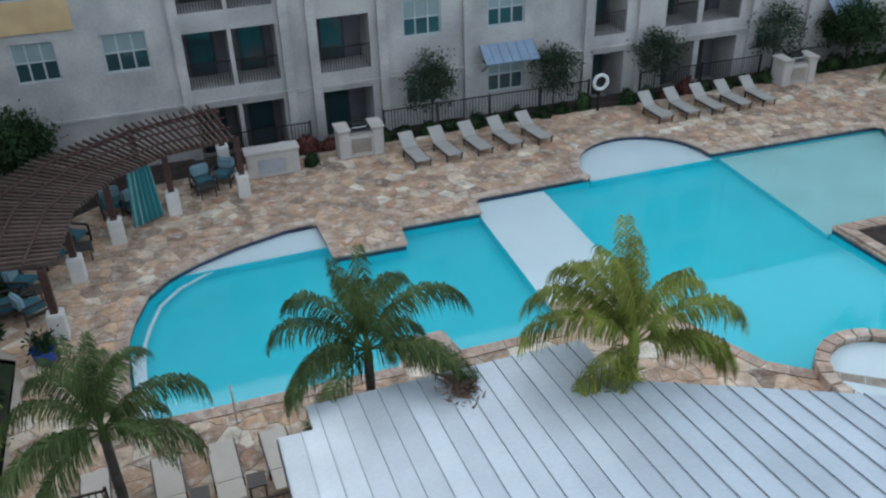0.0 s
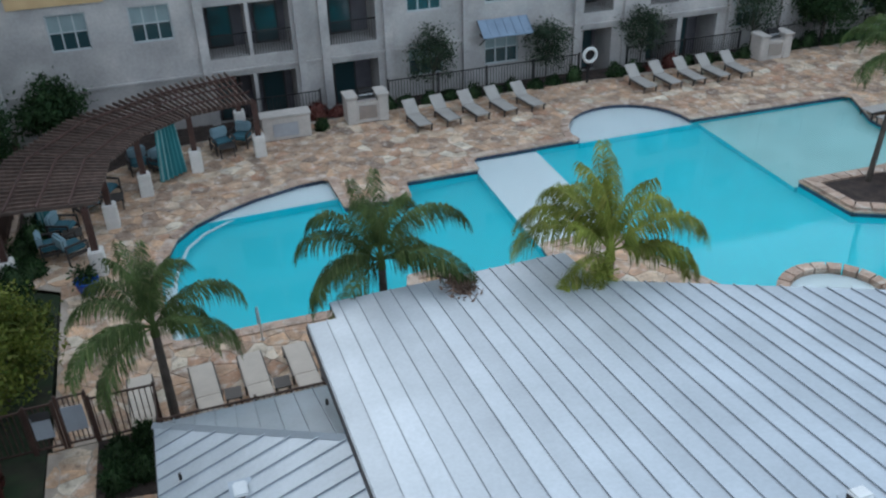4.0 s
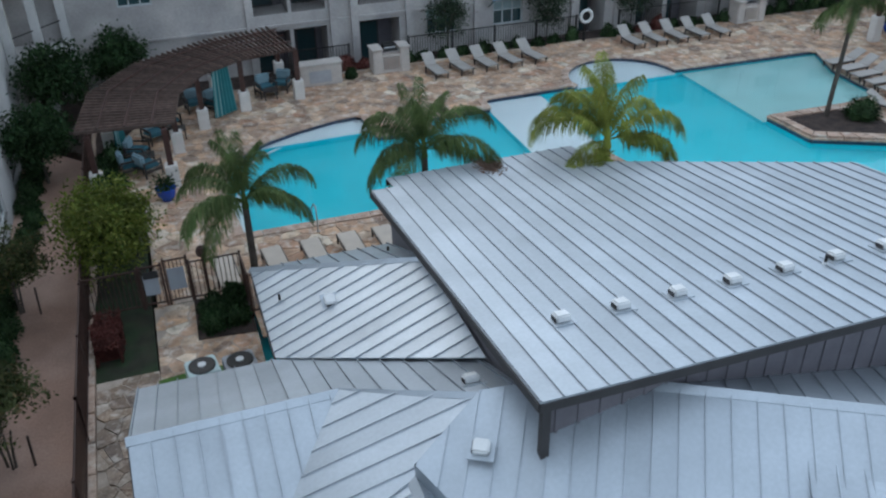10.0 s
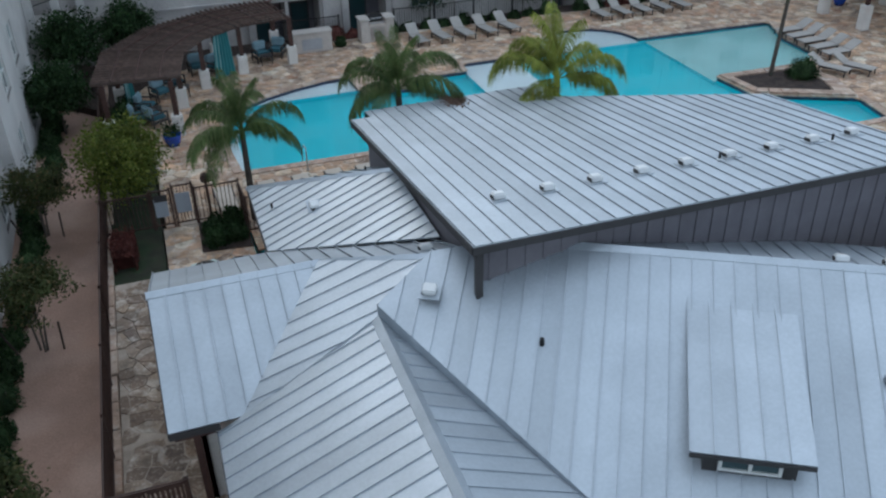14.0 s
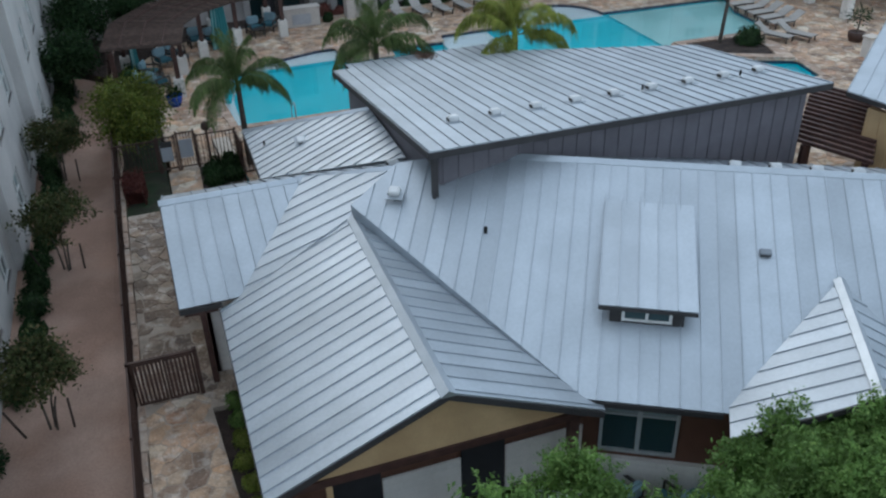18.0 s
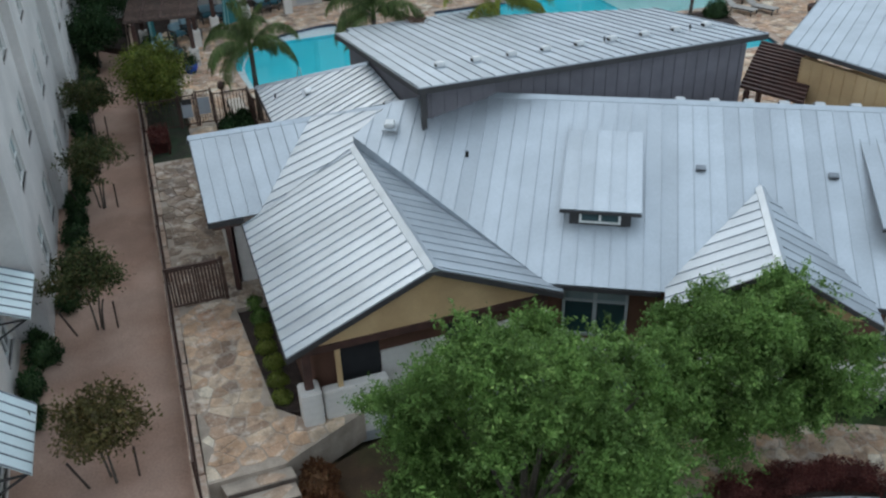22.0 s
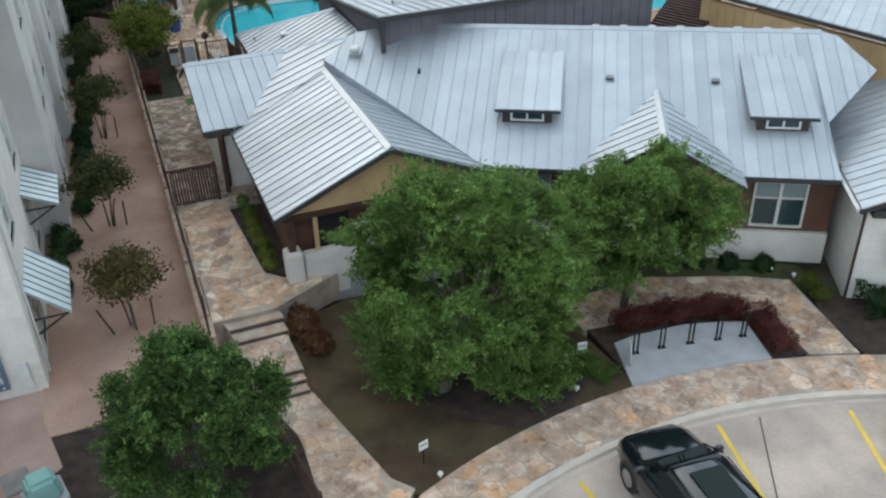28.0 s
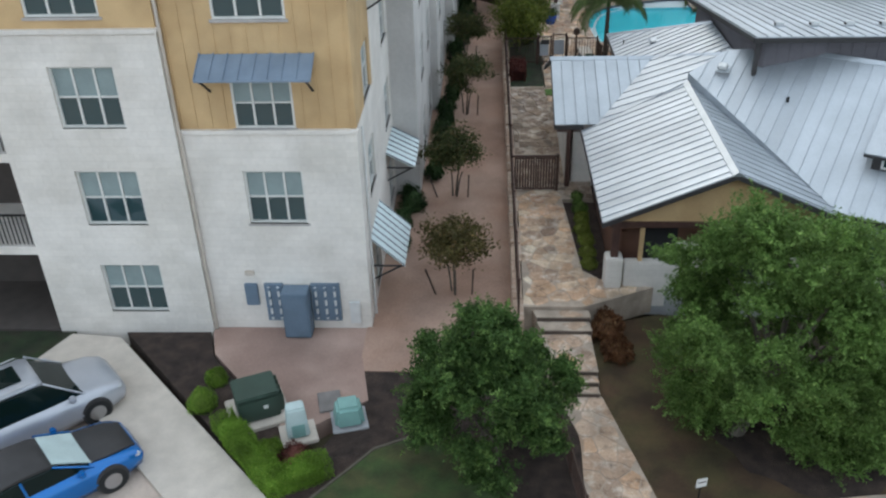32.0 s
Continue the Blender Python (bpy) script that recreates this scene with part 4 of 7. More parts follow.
plate("west_kerb_walk", [(-20.7, -7.4), (-19.2, -7.55), (-13.4, -13.75), (-12.0, -16.5), (-14.4, -17.0), (-15.4, -14.2), (-19.9, -9.6), (-21.5, -9.2)], -1.6, -1.10, M_kerb, "wide pale concrete walk edge by the parked cars", "pavement")
plate("yellow_kerb_line", [(-18.6, -13.2), (-17.1, -12.5), (-17.05, -12.6), (-18.6, -13.35)], -1.22, -1.214, M_yline, "yellow painted parking line", "road marking")
plate("front_lawn", [(-5.9, -9.9), (-5.6, -6.9), (-3.4, -6.2), (2.1, -8.2), (2.0, -9.6), (2.3, -12.9)] + arc(16.1, 2.2, -4.1, 12) + [(-4.7, -14.0), (-5.0, -13.5)], -1.6, -1.13, M_lawn, "thin worn lawn under the oak", "lawn")
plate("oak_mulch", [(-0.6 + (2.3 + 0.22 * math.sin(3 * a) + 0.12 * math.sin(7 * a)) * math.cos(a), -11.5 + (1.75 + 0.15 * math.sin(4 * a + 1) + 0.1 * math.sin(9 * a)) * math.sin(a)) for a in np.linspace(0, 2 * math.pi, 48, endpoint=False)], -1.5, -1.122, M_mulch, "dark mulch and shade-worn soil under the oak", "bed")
plate("entry_lawn", [(2.0, -7.6), (5.9, -7.9), (9.9, -10.2), (9.9, -12.1), (9.1, -10.8), (7.8, -10.0), (5.2, -8.9), (2.0, -9.0)], -1.6, -1.12, M_strip, "strip of green lawn along the clubhouse", "lawn")
plate("wing_bed", [(9.3, -11.4), (10.0, -12.2), (17, -16.2), (17, -18.5)] + arc(16.12, 13.4, 8.5, 8) + [(8.75, -12.6)], -1.6, -1.12, M_mulch, "dark mulch bed in front of the white wing", "bed")
plate("hedge_bed", [(2.3, -10.45), (4.9, -10.8), (6.3, -11.3), (6.9, -11.75), (7.3, -12.6), (7.1, -13.8), (5.9, -13.6), (2.3, -12.85)], -1.6, -1.115, M_mulch, "dark mulch bed behind the bicycle pad", "bed")
plate("oak_bed", [(-11.92, -8.0), (-10.6, -7.92), (-9.9, -8.4), (-6.9, -9.0), (-6.4, -10.0), (-6.0, -12.0), (-6.1, -14.4), (-9.0, -16.6), (-12.2, -16.0), (-13.3, -13.6), (-12.25, -11.3), (-11.95, -10.1)], -1.6, -1.125, M_mulch, "dark mulch bed round the small oak", "bed")
GE = [(-13.3, -14.5), (-12.32, -13.25), (-11.8, -12.62), (-11.27, -11.93), (-10.3, -11.45), (-9.2, -11.6)]  # edge of the grass beside the small oak
plate("corner_lawn", GE + [(-8.4, -12.6), (-8.1, -14.2), (-8.6, -16.4), (-12.6, -16.3)], -1.5, -1.117, M_strip, "green lawn corner under the small oak", "lawn")
plate("lawn_edging", GE + [(p[0] + 0.03, p[1] - 0.06) for p in GE[::-1]], -1.5, -1.085, M_edging, "thin weathered edging between mulch and grass", "edging")
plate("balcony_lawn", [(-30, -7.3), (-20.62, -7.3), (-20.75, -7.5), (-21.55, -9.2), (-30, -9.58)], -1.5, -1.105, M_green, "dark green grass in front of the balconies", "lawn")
plate("utility_bed", [(-19.1, -7.3), (-16.6, -7.25), (-16.2, -8.4), (-15.2, -9.6), (-13.4, -11.7), (-12.2, -12.5), (-13.4, -13.6)], -1.6, -1.12, M_mulch, "dark mulch bed beside the parked cars", "bed")
pad = plate("bicycle_pad", [(2.62, -11.4), (3.2, -11.33), (4.8, -11.45), (5.8, -11.75), (6.5, -12.05)] + arc(16.085, 6.08, 2.12, 9), -1.6, -1.05, M_pad, "grey concrete bicycle pad", "pavement")
plate("shrub_bed", [(-5.9, -5.0), (-4.7, -5.4), (-4.7, -0.5), (-5.9, -0.5)], -1.4, -0.42, M_mulch, "dark planting bed along the clubhouse", "bed")
plate("north_bed", [(1.2, 29.6), (36, 29.6), (36, 31.0), (-10.2, 31.0), (-10.2, 27.0), (-7.5, 24.0), (-5.5, 27.0), (-2.5, 29.0)], -1.4, -0.08, M_mulch, "planted bed between pool deck and apartments", "bed")
plate("side_bed", [(-7.5, 9.75), (-5.95, 9.85), (-5.95, 19.6), (-7.4, 20.5), (-7.5, 24.0)], -1.4, -0.06, M_green, "grass strip beside the fence, its shade put into the colour", "lawn")
plate("gate_bed", [(-4.85, 10.75), (-3.3, 10.6), (-3.3, 12.7), (-4.8, 12.7)], -1.4, 0.03, M_mulch, "dark mulch bed beside the pool gate", "bed")
plate("unit_bed", [(-5.95, 8.7), (-3.35, 8.1), (-3.35, 9.0), (-4.6, 9.5), (-5.95, 9.35)], -1.0, 0.035, M_grass, "small patch of grass by the cooling units", "lawn")
plate("porch_floor", [(-4.7, -5.8), (1.2, -6.0), (1.2, -5.0), (-4.7, -5.0)], -1.4, -0.4, M_pad, "grey concrete porch floor", "floor")
plate("east_court", [(10.5, -9.0), (40, -9.0), (40, 4.0), (10.5, 4.0)], -1.5, -0.05, M_concrete, "plain courtyard beyond the clubhouse", "pavement")

# ---------------- fences and gates ----------------
def fence_run(parent, a, b, h, step=0.13, post=2.2, mat_=None, r=0.011, far_off=False):
    """Railing from a to b: posts, two rails and upright bars."""
    a, b = Vector(a), Vector(b)
    m_ = mat_ or M_iron
    L = (b - a).length
    d = (b - a).normalized()
    s = Vector((-d.y, d.x, 0)).normalized()
    up = Vector((0, 0, 1))

    def bar(p, q, w, t):
        n_ = (q - p).normalized()
        t1 = s * w / 2
        t2 = n_.cross(s).normalized() * t / 2
        return ([p - t1 - t2, p + t1 - t2, p + t1 + t2, p - t1 + t2, q - t1 - t2, q + t1 - t2, q + t1 + t2, q - t1 + t2], BOXF)

    for z in (h - 0.02, 0.12):
        part("rail", bar(a + up * z, b + up * z, 0.04, 0.04), m_, parent)
    n_ = max(1, round(L / post))
    for i in range(n_ + 1):
        p = a + (b - a) * i / n_
        part("post", bar(p, p + up * (h + 0.06), 0.06, 0.06), m_, parent)
    k = int(L / step)
    rods = [bar(a + (b - a) * (i + 0.5) / k + up * 0.12, a + (b - a) * (i + 0.5) / k + up * (h - 0.02), 2 * r, 2 * r) for i in range(k)]
    if far_off:
        tagged(part("railing_infill", joined(*rods), m_, parent), kind="stuff")
    else:
        for rod in rods:
            part("bar", rod, m_, parent)


wallf = thing("boundary_wall", "low pale stone retaining wall along the gravel path", "wall")
ys = np.linspace(-7.6, 30, 38)
rngw = random.Random(9)
for y0, y1 in zip(ys, ys[1:]):
    zt = float(np.interp(y0, [-7.6, 3, 8, 30], [-0.34, -0.12, 0.06, 0.06]))
    part("wall_stone", bevbox(-7.76, y0 + 0.012, -1.5, -7.46 + rngw.uniform(-0.03, 0.03), y1 - 0.012, zt + rngw.uniform(-0.02, 0.02), 0.02, 1), M_coping, wallf)
bf = thing("boundary_fence", "dark brown iron fence along the gravel path", "fence")
for y0, y1 in ((-7.5, 0.1), (0.1, 7.7), (7.7, 15.0), (15.0, 22.5), (22.5, 29.5)):
    zf_ = lambda y: float(np.interp(y, [-7.6, 3, 8, 30], [-0.34, -0.12, 0.06, 0.06]))
    fence_run(bf, (-7.62, y0, zf_(y0)), (-7.62, y1, zf_(y1)), 1.25, 0.14, 2.45, M_rust, far_off=y0 > 14)
fg = thing("walk_gate", "closed dark wooden gate with iron frame across the side walk", "gate")
for x0, x1 in ((-7.55, -6.85), (-6.82, -6.12)):
    lf = part("gate_frame", joined(box(x0, 0.1, -0.2, x1, 0.15, -0.15), box(x0, 0.1, 0.98, x1, 0.15, 1.03), box(x0, 0.1, -0.15, x0 + 0.05, 0.15, 0.98), box(x1 - 0.05, 0.1, -0.15, x1, 0.15, 0.98)), M_rust, fg)
    for i in range(6):
        x = x0 + 0.075 + i * (x1 - x0 - 0.12) / 6
        part("board", box(x, 0.11, -0.14, x + 0.055, 0.14, 0.97), M_wood, lf)
part("gate_post", box(-6.1, 0.08, -0.4, -6.0, 0.18, 1.15), M_rust, fg)
part("gate_top_rail", box(-7.6, 0.09, 1.05, -6.0, 0.16, 1.11), M_rust, fg)
pf = thing("pool_fence", "dark brown iron pool fence with posts", "fence")
fence_run(pf, (-7.6, 12.75, 0.0), (-6.15, 12.74, 0.0), 1.3, 0.12, 1.4, M_rust)
fence_run(pf, (-4.75, 12.72, 0.0), (-3.35, 12.72, 0.0), 1.3, 0.12, 1.4, M_rust)
fence_run(pf, (-3.35, 12.72, 0.0), (-3.3, 11.4, 0.0), 1.3, 0.12, 1.4, M_rust)
fence_run(pf, (-3.3, 11.45, 0.0), (0.9, 11.45, 0.0), 1.3, 0.12, 2.1, M_rust)
pg = thing("pool_gate", "closed brown iron pool gate with pale notice boards", "gate")
fence_run(pg, (-6.1, 12.73, 0.02), (-5.5, 12.73, 0.02), 1.35, 0.1, 1.0, M_rust)
fence_run(pg, (-5.42, 12.73, 0.02), (-4.8, 12.73, 0.02), 1.45, 0.1, 1.0, M_rust)
M_sign = mat("pale_sign", (0.33, 0.35, 0.38), 0.6, vary=0.08)
part("notice_board", box(-6.02, 12.68, 0.45, -5.62, 12.7, 1.1), M_sign, pg, "pale grey notice board")
part("notice_board", box(-5.36, 12.68, 0.5, -4.9, 12.7, 1.2), M_sign, pg, "pale grey notice board")
part("dark_plate", box(-6.0, 12.66, 1.0, -5.6, 12.68, 1.22), M_fascia, pg)
ff = thing("far_fence", "black iron fence in front of the apartments", "fence")
for x0, x1 in ((0.5, 4.0), (6.9, 15.8), (18.2, 24.2), (26.3, 34.0)):
    fence_run(ff, (x0, 30.0, -0.05), (x1, 30.0, -0.05), 1.2, 0.13, 2.4, M_iron, far_off=True)
sr = thing("step_railing", "dark iron railing beside the lower walk", "railing")
fence_run(sr, (-6.75, -11.2, -1.1), (-6.35, -14.2, -1.1), 0.85, 0.16, 1.5, M_rust)

# ---------------- east wing, yellow building, service pergola ----------------
zw = lambda x: 2.04 + 0.44 * (x + 0.3)
roof_plane(wing, "wing_roof_west", [(-0.3, -0.35, zw(-0.3)), (3.6, -0.35, zw(3.6)), (3.6, 7.6, zw(3.6)), (-0.3, 7.6, zw(-0.3))], (1, 0), 0.405, 0.028, side=M_seampale)
roof_plane(wing, "wing_roof_east", [(7.5, -0.35, zw(-0.3)), (3.6, -0.35, zw(3.6)), (3.6, 5.6, zw(3.6)), (7.5, 5.6, zw(-0.3))], (-1, 0), 0.405)
cap(wing, (3.6, -0.4, zw(3.6) + 0.02), (3.6, 5.6, zw(3.6) + 0.02))
fascia(wing, [(-0.3, 3.5, 2.0), (-0.3, -0.35, 2.0)], 0.08)
fascia(wing, [(-0.3, -0.35, 2.04), (3.6, -0.35, zw(3.6)), (7.5, -0.35, 2.04)], 0.14)
part("gutter", tube([(-0.36, -0.3, 1.95), (-0.36, 4.6, 1.95)], 0.06, seg=6), M_gal, wing, "grey metal gutter")
part("downpipe", tube([(-0.34, -0.22, 1.92), (-0.08, -0.06, 1.75), (-0.05, -0.05, -1.1)], 0.04, seg=6), M_rust, wing)
part("eave_bracket", box(0.05, -0.3, 1.72, 0.55, 0.0, 1.95), M_fascia, wing)
part("west_wall", box(0.0, 0.2, -1.3, 0.2, 4.6, 2.1), M_white, wing, "white stone wall")
WW = (1.3, -0.67, 2.45, 0.3)
part("front_wall", wallpanel(0.0, -1.3, 7.2, 2.1, 0.0, 0.2, [WW]), M_white, wing, "white stone front wall")
part("front_gable", ([(0.05, 0.0, 2.1), (7.15, 0.0, 2.1), (3.6, 0.0, 3.62), (0.05, 0.2, 2.1), (7.15, 0.2, 2.1), (3.6, 0.2, 3.62)], [(0, 1, 2), (3, 5, 4), (1, 4, 5, 2), (2, 5, 3, 0)]), M_white, wing)
window(wing, *WW, 0.08, cols=1, rows=1, blind=False)
awning(wing, 0.75, 3.1, 0.0, 1.27, 0.6, 0.5, M_awn)
ybl = thing("yellow_outbuilding", "yellow board outbuilding with a shed metal roof", "building")
ye = [(12.95, 0.9, 4.48), (15.37, -9.3, 4.48), (26.4, -0.1, 4.0), (23.98, 10.1, 4.0)]
roof_plane(ybl, "shed_roof", ye, (-0.77, -0.64), 0.405, 0.03)
fascia(ybl, [ye[3], ye[0], ye[1], ye[2]], 0.12)
yw = lambda a, b: (13.3 + 1.75 * b + 0.97 * a, 0.35 - 7.28 * b + 0.23 * a)
part("yellow_wall", prism([yw(0, 0), yw(0, 1.40), yw(0.2, 1.40), yw(0.2, 0)], -0.2, 4.1), M_yellow, ybl, "yellow vertical board wall")
part("yellow_front", prism([yw(0.2, 1.37), yw(0.2, 1.40), yw(8, 1.40), yw(8, 1.37)], -0.2, 3.0), M_yellow, ybl)
part("yellow_front_top", ([(*yw(0.2, 1.37), 3.0), (*yw(0.2, 1.40), 3.0), (*yw(8, 1.40), 3.0), (*yw(8, 1.37), 3.0), (*yw(0.2, 1.37), 4.05), (*yw(0.2, 1.40), 4.05), (*yw(8, 1.40), 3.05), (*yw(8, 1.37), 3.05)], BOXF), M_yellow, ybl)
part("yellow_side", prism([yw(0.2, 0), yw(0.2, 0.03), yw(8, 0.03), yw(8, 0)], -0.2, 3.0), M_yellow, ybl)
for i in range(26):
    part("batten", prism([yw(-0.025, i / 19), yw(-0.025, i / 19 + 0.006), yw(0, i / 19 + 0.006), yw(0, i / 19)], 2.0, 4.1), M_yellow, ybl)
sp = thing("service_pergola", "dark brown slatted pergola between the roofs", "pergola")
for p in ((11.6, 0.7), (12.35, -0.9), (14.9, 4.0), (15.6, 2.3)):
    part("post", box(p[0] - 0.07, p[1] - 0.07, -0.05, p[0] + 0.07, p[1] + 0.07, 3.1), M_wood, sp)
for k in range(14):
    a, b = Vector((11.42 + 0.26 * k, 0.85 + 0.26 * k, 3.2)), Vector((12.3 + 0.26 * k, -1.2 + 0.26 * k, 3.2))
    s = Vector((0.92, 0.39, 0)).normalized() * 0.055
    z = Vector((0, 0, 0.1))
    part("slat", ([a - s, b - s, b + s, a + s, a - s + z, b - s + z, b + s + z, a + s + z], BOXF), M_wood, sp)
for a, b in (((11.6, 0.7), (14.9, 4.0)), ((12.35, -0.9), (15.6, 2.3))):
    d = Vector((b[1] - a[1], a[0] - b[0], 0)).normalized() * 0.05
    part("beam", prism([(a[0] - d.x, a[1] - d.y), (a[0] + d.x, a[1] + d.y), (b[0] + d.x, b[1] + d.y), (b[0] - d.x, b[1] - d.y)], 3.04, 3.2), M_wood, sp)

# ---------------- roof fittings ----------------
def roof_vent(x, y, z, turn, group):
    v = thing("roof_vent", "small grey galvanised box vent on the metal roof", "vent", group, at=(x, y, z), turn=turn)
    part("hood", bevbox(-0.14, -0.12, 0.0, 0.14, 0.13, 0.15, 0.03), M_gal, v)
    part("flashing", box(-0.22, -0.2, -0.01, 0.22, 0.2, 0.012), M_roof, v)
    part("grille", box(-0.152, -0.1, 0.02, -0.14, 0.1, 0.1), M_fascia, v)
    return v


v0 = roof_vent(1.38, 2.12, upper(0, 2.12)[2], 0, "upper roof vents")
v0.matrix_world = pose(1.38, 2.12, upper(0, 2.12)[2] + 0.01, -7.9, 0, 0)
for k in range(1, 9):
    x = 1.38 + k * 1.165
    copy_thing(v0, pose(x, 2.1, upper(0, 2.1)[2] + 0.01, -7.9, 0, 0))
for e in np.arange(7.2, 14.5, 0.95):
    p = D(float(e), -2.15, 4.25)
    copy_thing(v0, pose(p[0], p[1], p[2] + 0.06, -22, 0, -30))
copy_thing(v0, pose(-0.72, 0.55, 4.06, 22, 0, -30))["group"] = "main roof vents"
copy_thing(v0, pose(-1.81, 7.25, zb(-1.81) + 0.01, 0, -23, 90))["group"] = "main roof vents"
copy_thing(v0, pose(-0.26, 2.24, 3.97, -23, 0, 0))["group"] = "main roof vents"
for e, s in ((7.68, 0.7), (10.98, 0.73)):
    v = thing("flat_vent", "low dark vent hood on the main roof", "vent", "flat roof vents")
    p = D(e, s)
    v.matrix_world = pose(p[0], p[1], p[2] + 0.02, 22, 0, -30)
    part("hood", bevbox(-0.13, -0.09, 0, 0.13, 0.09, 0.08, 0.02), M_seam, v)
    part("mouth", box(-0.11, -0.1, 0.01, 0.11, -0.09, 0.06), M_fascia, v)
for x, y, z in ((0.92, -1.28, 3.4), (-2.82, 8.3, 2.35), (0.05, 9.0, 2.65), (6.86, 2.0, 4.98), (9.9, 1.85, 5.0)):
    v = thing("vent_pipe", "thin dark vent pipe through the metal roof", "pipe", "vent pipes", at=(x, y, z))
    tall = 0.34 if y < 0 else 0.22
    part("pipe", tube([(0, 0, -0.05), (0, 0, tall)], tall * 0.14), M_iron, v)
    part("collar", tube([(0, 0, -0.03), (0, 0, 0.07)], 0.07, 0.04), M_gal, v)

df = thing("dry_frond", "fallen dry brown palm frond on the metal roof", "palm frond", at=(3.3, 10.4, upper(0, 10.4)[2] + 0.02))
part("rib", tube([(-0.35, 0.55, 0.02), (0, 0.1, 0.06), (0.15, -0.4, 0.02)], 0.025, 0.01, 6), M_rust, df)
rngf = np.random.default_rng(4)
leaves("foliage", rngf.normal(size=(260, 3)) * np.array([0.13, 0.24, 0.015]) + np.array([0, 0.0, 0.05]), 0.28, 6, mat("dry_palm_leaf", (0.16, 0.10, 0.07), 0.9, vary=0.3), df, aspect=0.16)

# ---------------- clubhouse front ----------------
def front_window(e0, e1, z0, z1, fm):
    w = lambda e, s, z: (*D(e, s)[:2], z)
    bx = lambda a, b, c, d, s0, s1: ([w(a, s1, c), w(b, s1, c), w(b, s0, c), w(a, s0, c), w(a, s1, d), w(b, s1, d), w(b, s0, d), w(a, s0, d)], BOXF)
    f = part("front_window", joined(bx(e0, e1, z0, z0 + 0.07, 3.6, 3.72), bx(e0, e1, z1 - 0.07, z1, 3.6, 3.72), bx(e0, e0 + 0.07, z0 + 0.07, z1 - 0.07, 3.6, 3.72), bx(e1 - 0.07, e1, z0 + 0.07, z1 - 0.07, 3.6, 3.72), bx((e0 + e1) / 2 - 0.05, (e0 + e1) / 2 + 0.05, z0 + 0.07, z1 - 0.07, 3.6, 3.72)), fm, club, "framed double window")
    zm = z0 + (z1 - z0) * 0.62
    part("glazing_bar", joined(bx(e0 + 0.07, (e0 + e1) / 2 - 0.05, zm, zm + 0.05, 3.6, 3.71), bx((e0 + e1) / 2 + 0.05, e1 - 0.07, zm, zm + 0.05, 3.6, 3.71)), fm, f)
    for a, b in ((e0, (e0 + e1) / 2), ((e0 + e1) / 2, e1)):
        part("pane", bx(a, b, z0, zm, 3.64, 3.66), M_glass, f)
        part("pane", bx(a, b, zm, z1, 3.64, 3.66), M_blind, f)


# the first frame is greyed to paint the shade it stands in
front_window(4.35, 6.0, 0.1, 1.8, M_framegrey)
front_window(12.05, 13.62, 0.08, 1.64, M_frame)
for x in (-4.8, 1.1):
    st = part("porch_pier", bevbox(x - 0.25, -5.95, -1.1, x + 0.25, -5.4, 0.6, 0.04), M_white, club, "white stone porch pier")
    part("porch_post", box(x - 0.1, -5.78, 0.6, x + 0.1, -5.58, 1.8), M_wood, club)
part("porch_wall", bevbox(-4.5, -5.85, -1.1, -2.9, -5.55, 0.45, 0.03), M_white, club, "low white stone porch wall")
part("porch_base", box(-4.9, -5.5, -1.1, 1.2, -5.2, -0.4), M_white, club)
part("porch_beam", box(-5.0, -5.8, 1.6, 1.3, -5.6, 1.78), M_wood, club)
# flat dark panels on the wall paint the shade inside the open doorways
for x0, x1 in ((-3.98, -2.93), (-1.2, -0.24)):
    part("entry_door", box(x0, -5.24, -0.4, x1, -5.2, 1.55), M_dark, club, "dark panel standing for the shade inside an open doorway")
for x0, x1 in ((-2.91, -1.22), (-0.22, 1.58)):
    part("porch_wainscot", bevbox(x0, -5.27, -0.5, x1, -5.2, 0.82, 0.015), M_white, club, "white stone wall base in the porch")
part("porch_post", box(-4.11, -5.76, 0.45, -3.99, -5.64, 1.62), M_yellow, club, "tan porch post")
part("corner_post", box(-5.75, 0.4, -0.4, -5.6, 0.55, 2.0), M_wood, club, "dark porch post")
part("corner_bracket", box(-6.1, 0.42, 1.85, -5.3, 0.53, 2.0), M_wood, club)

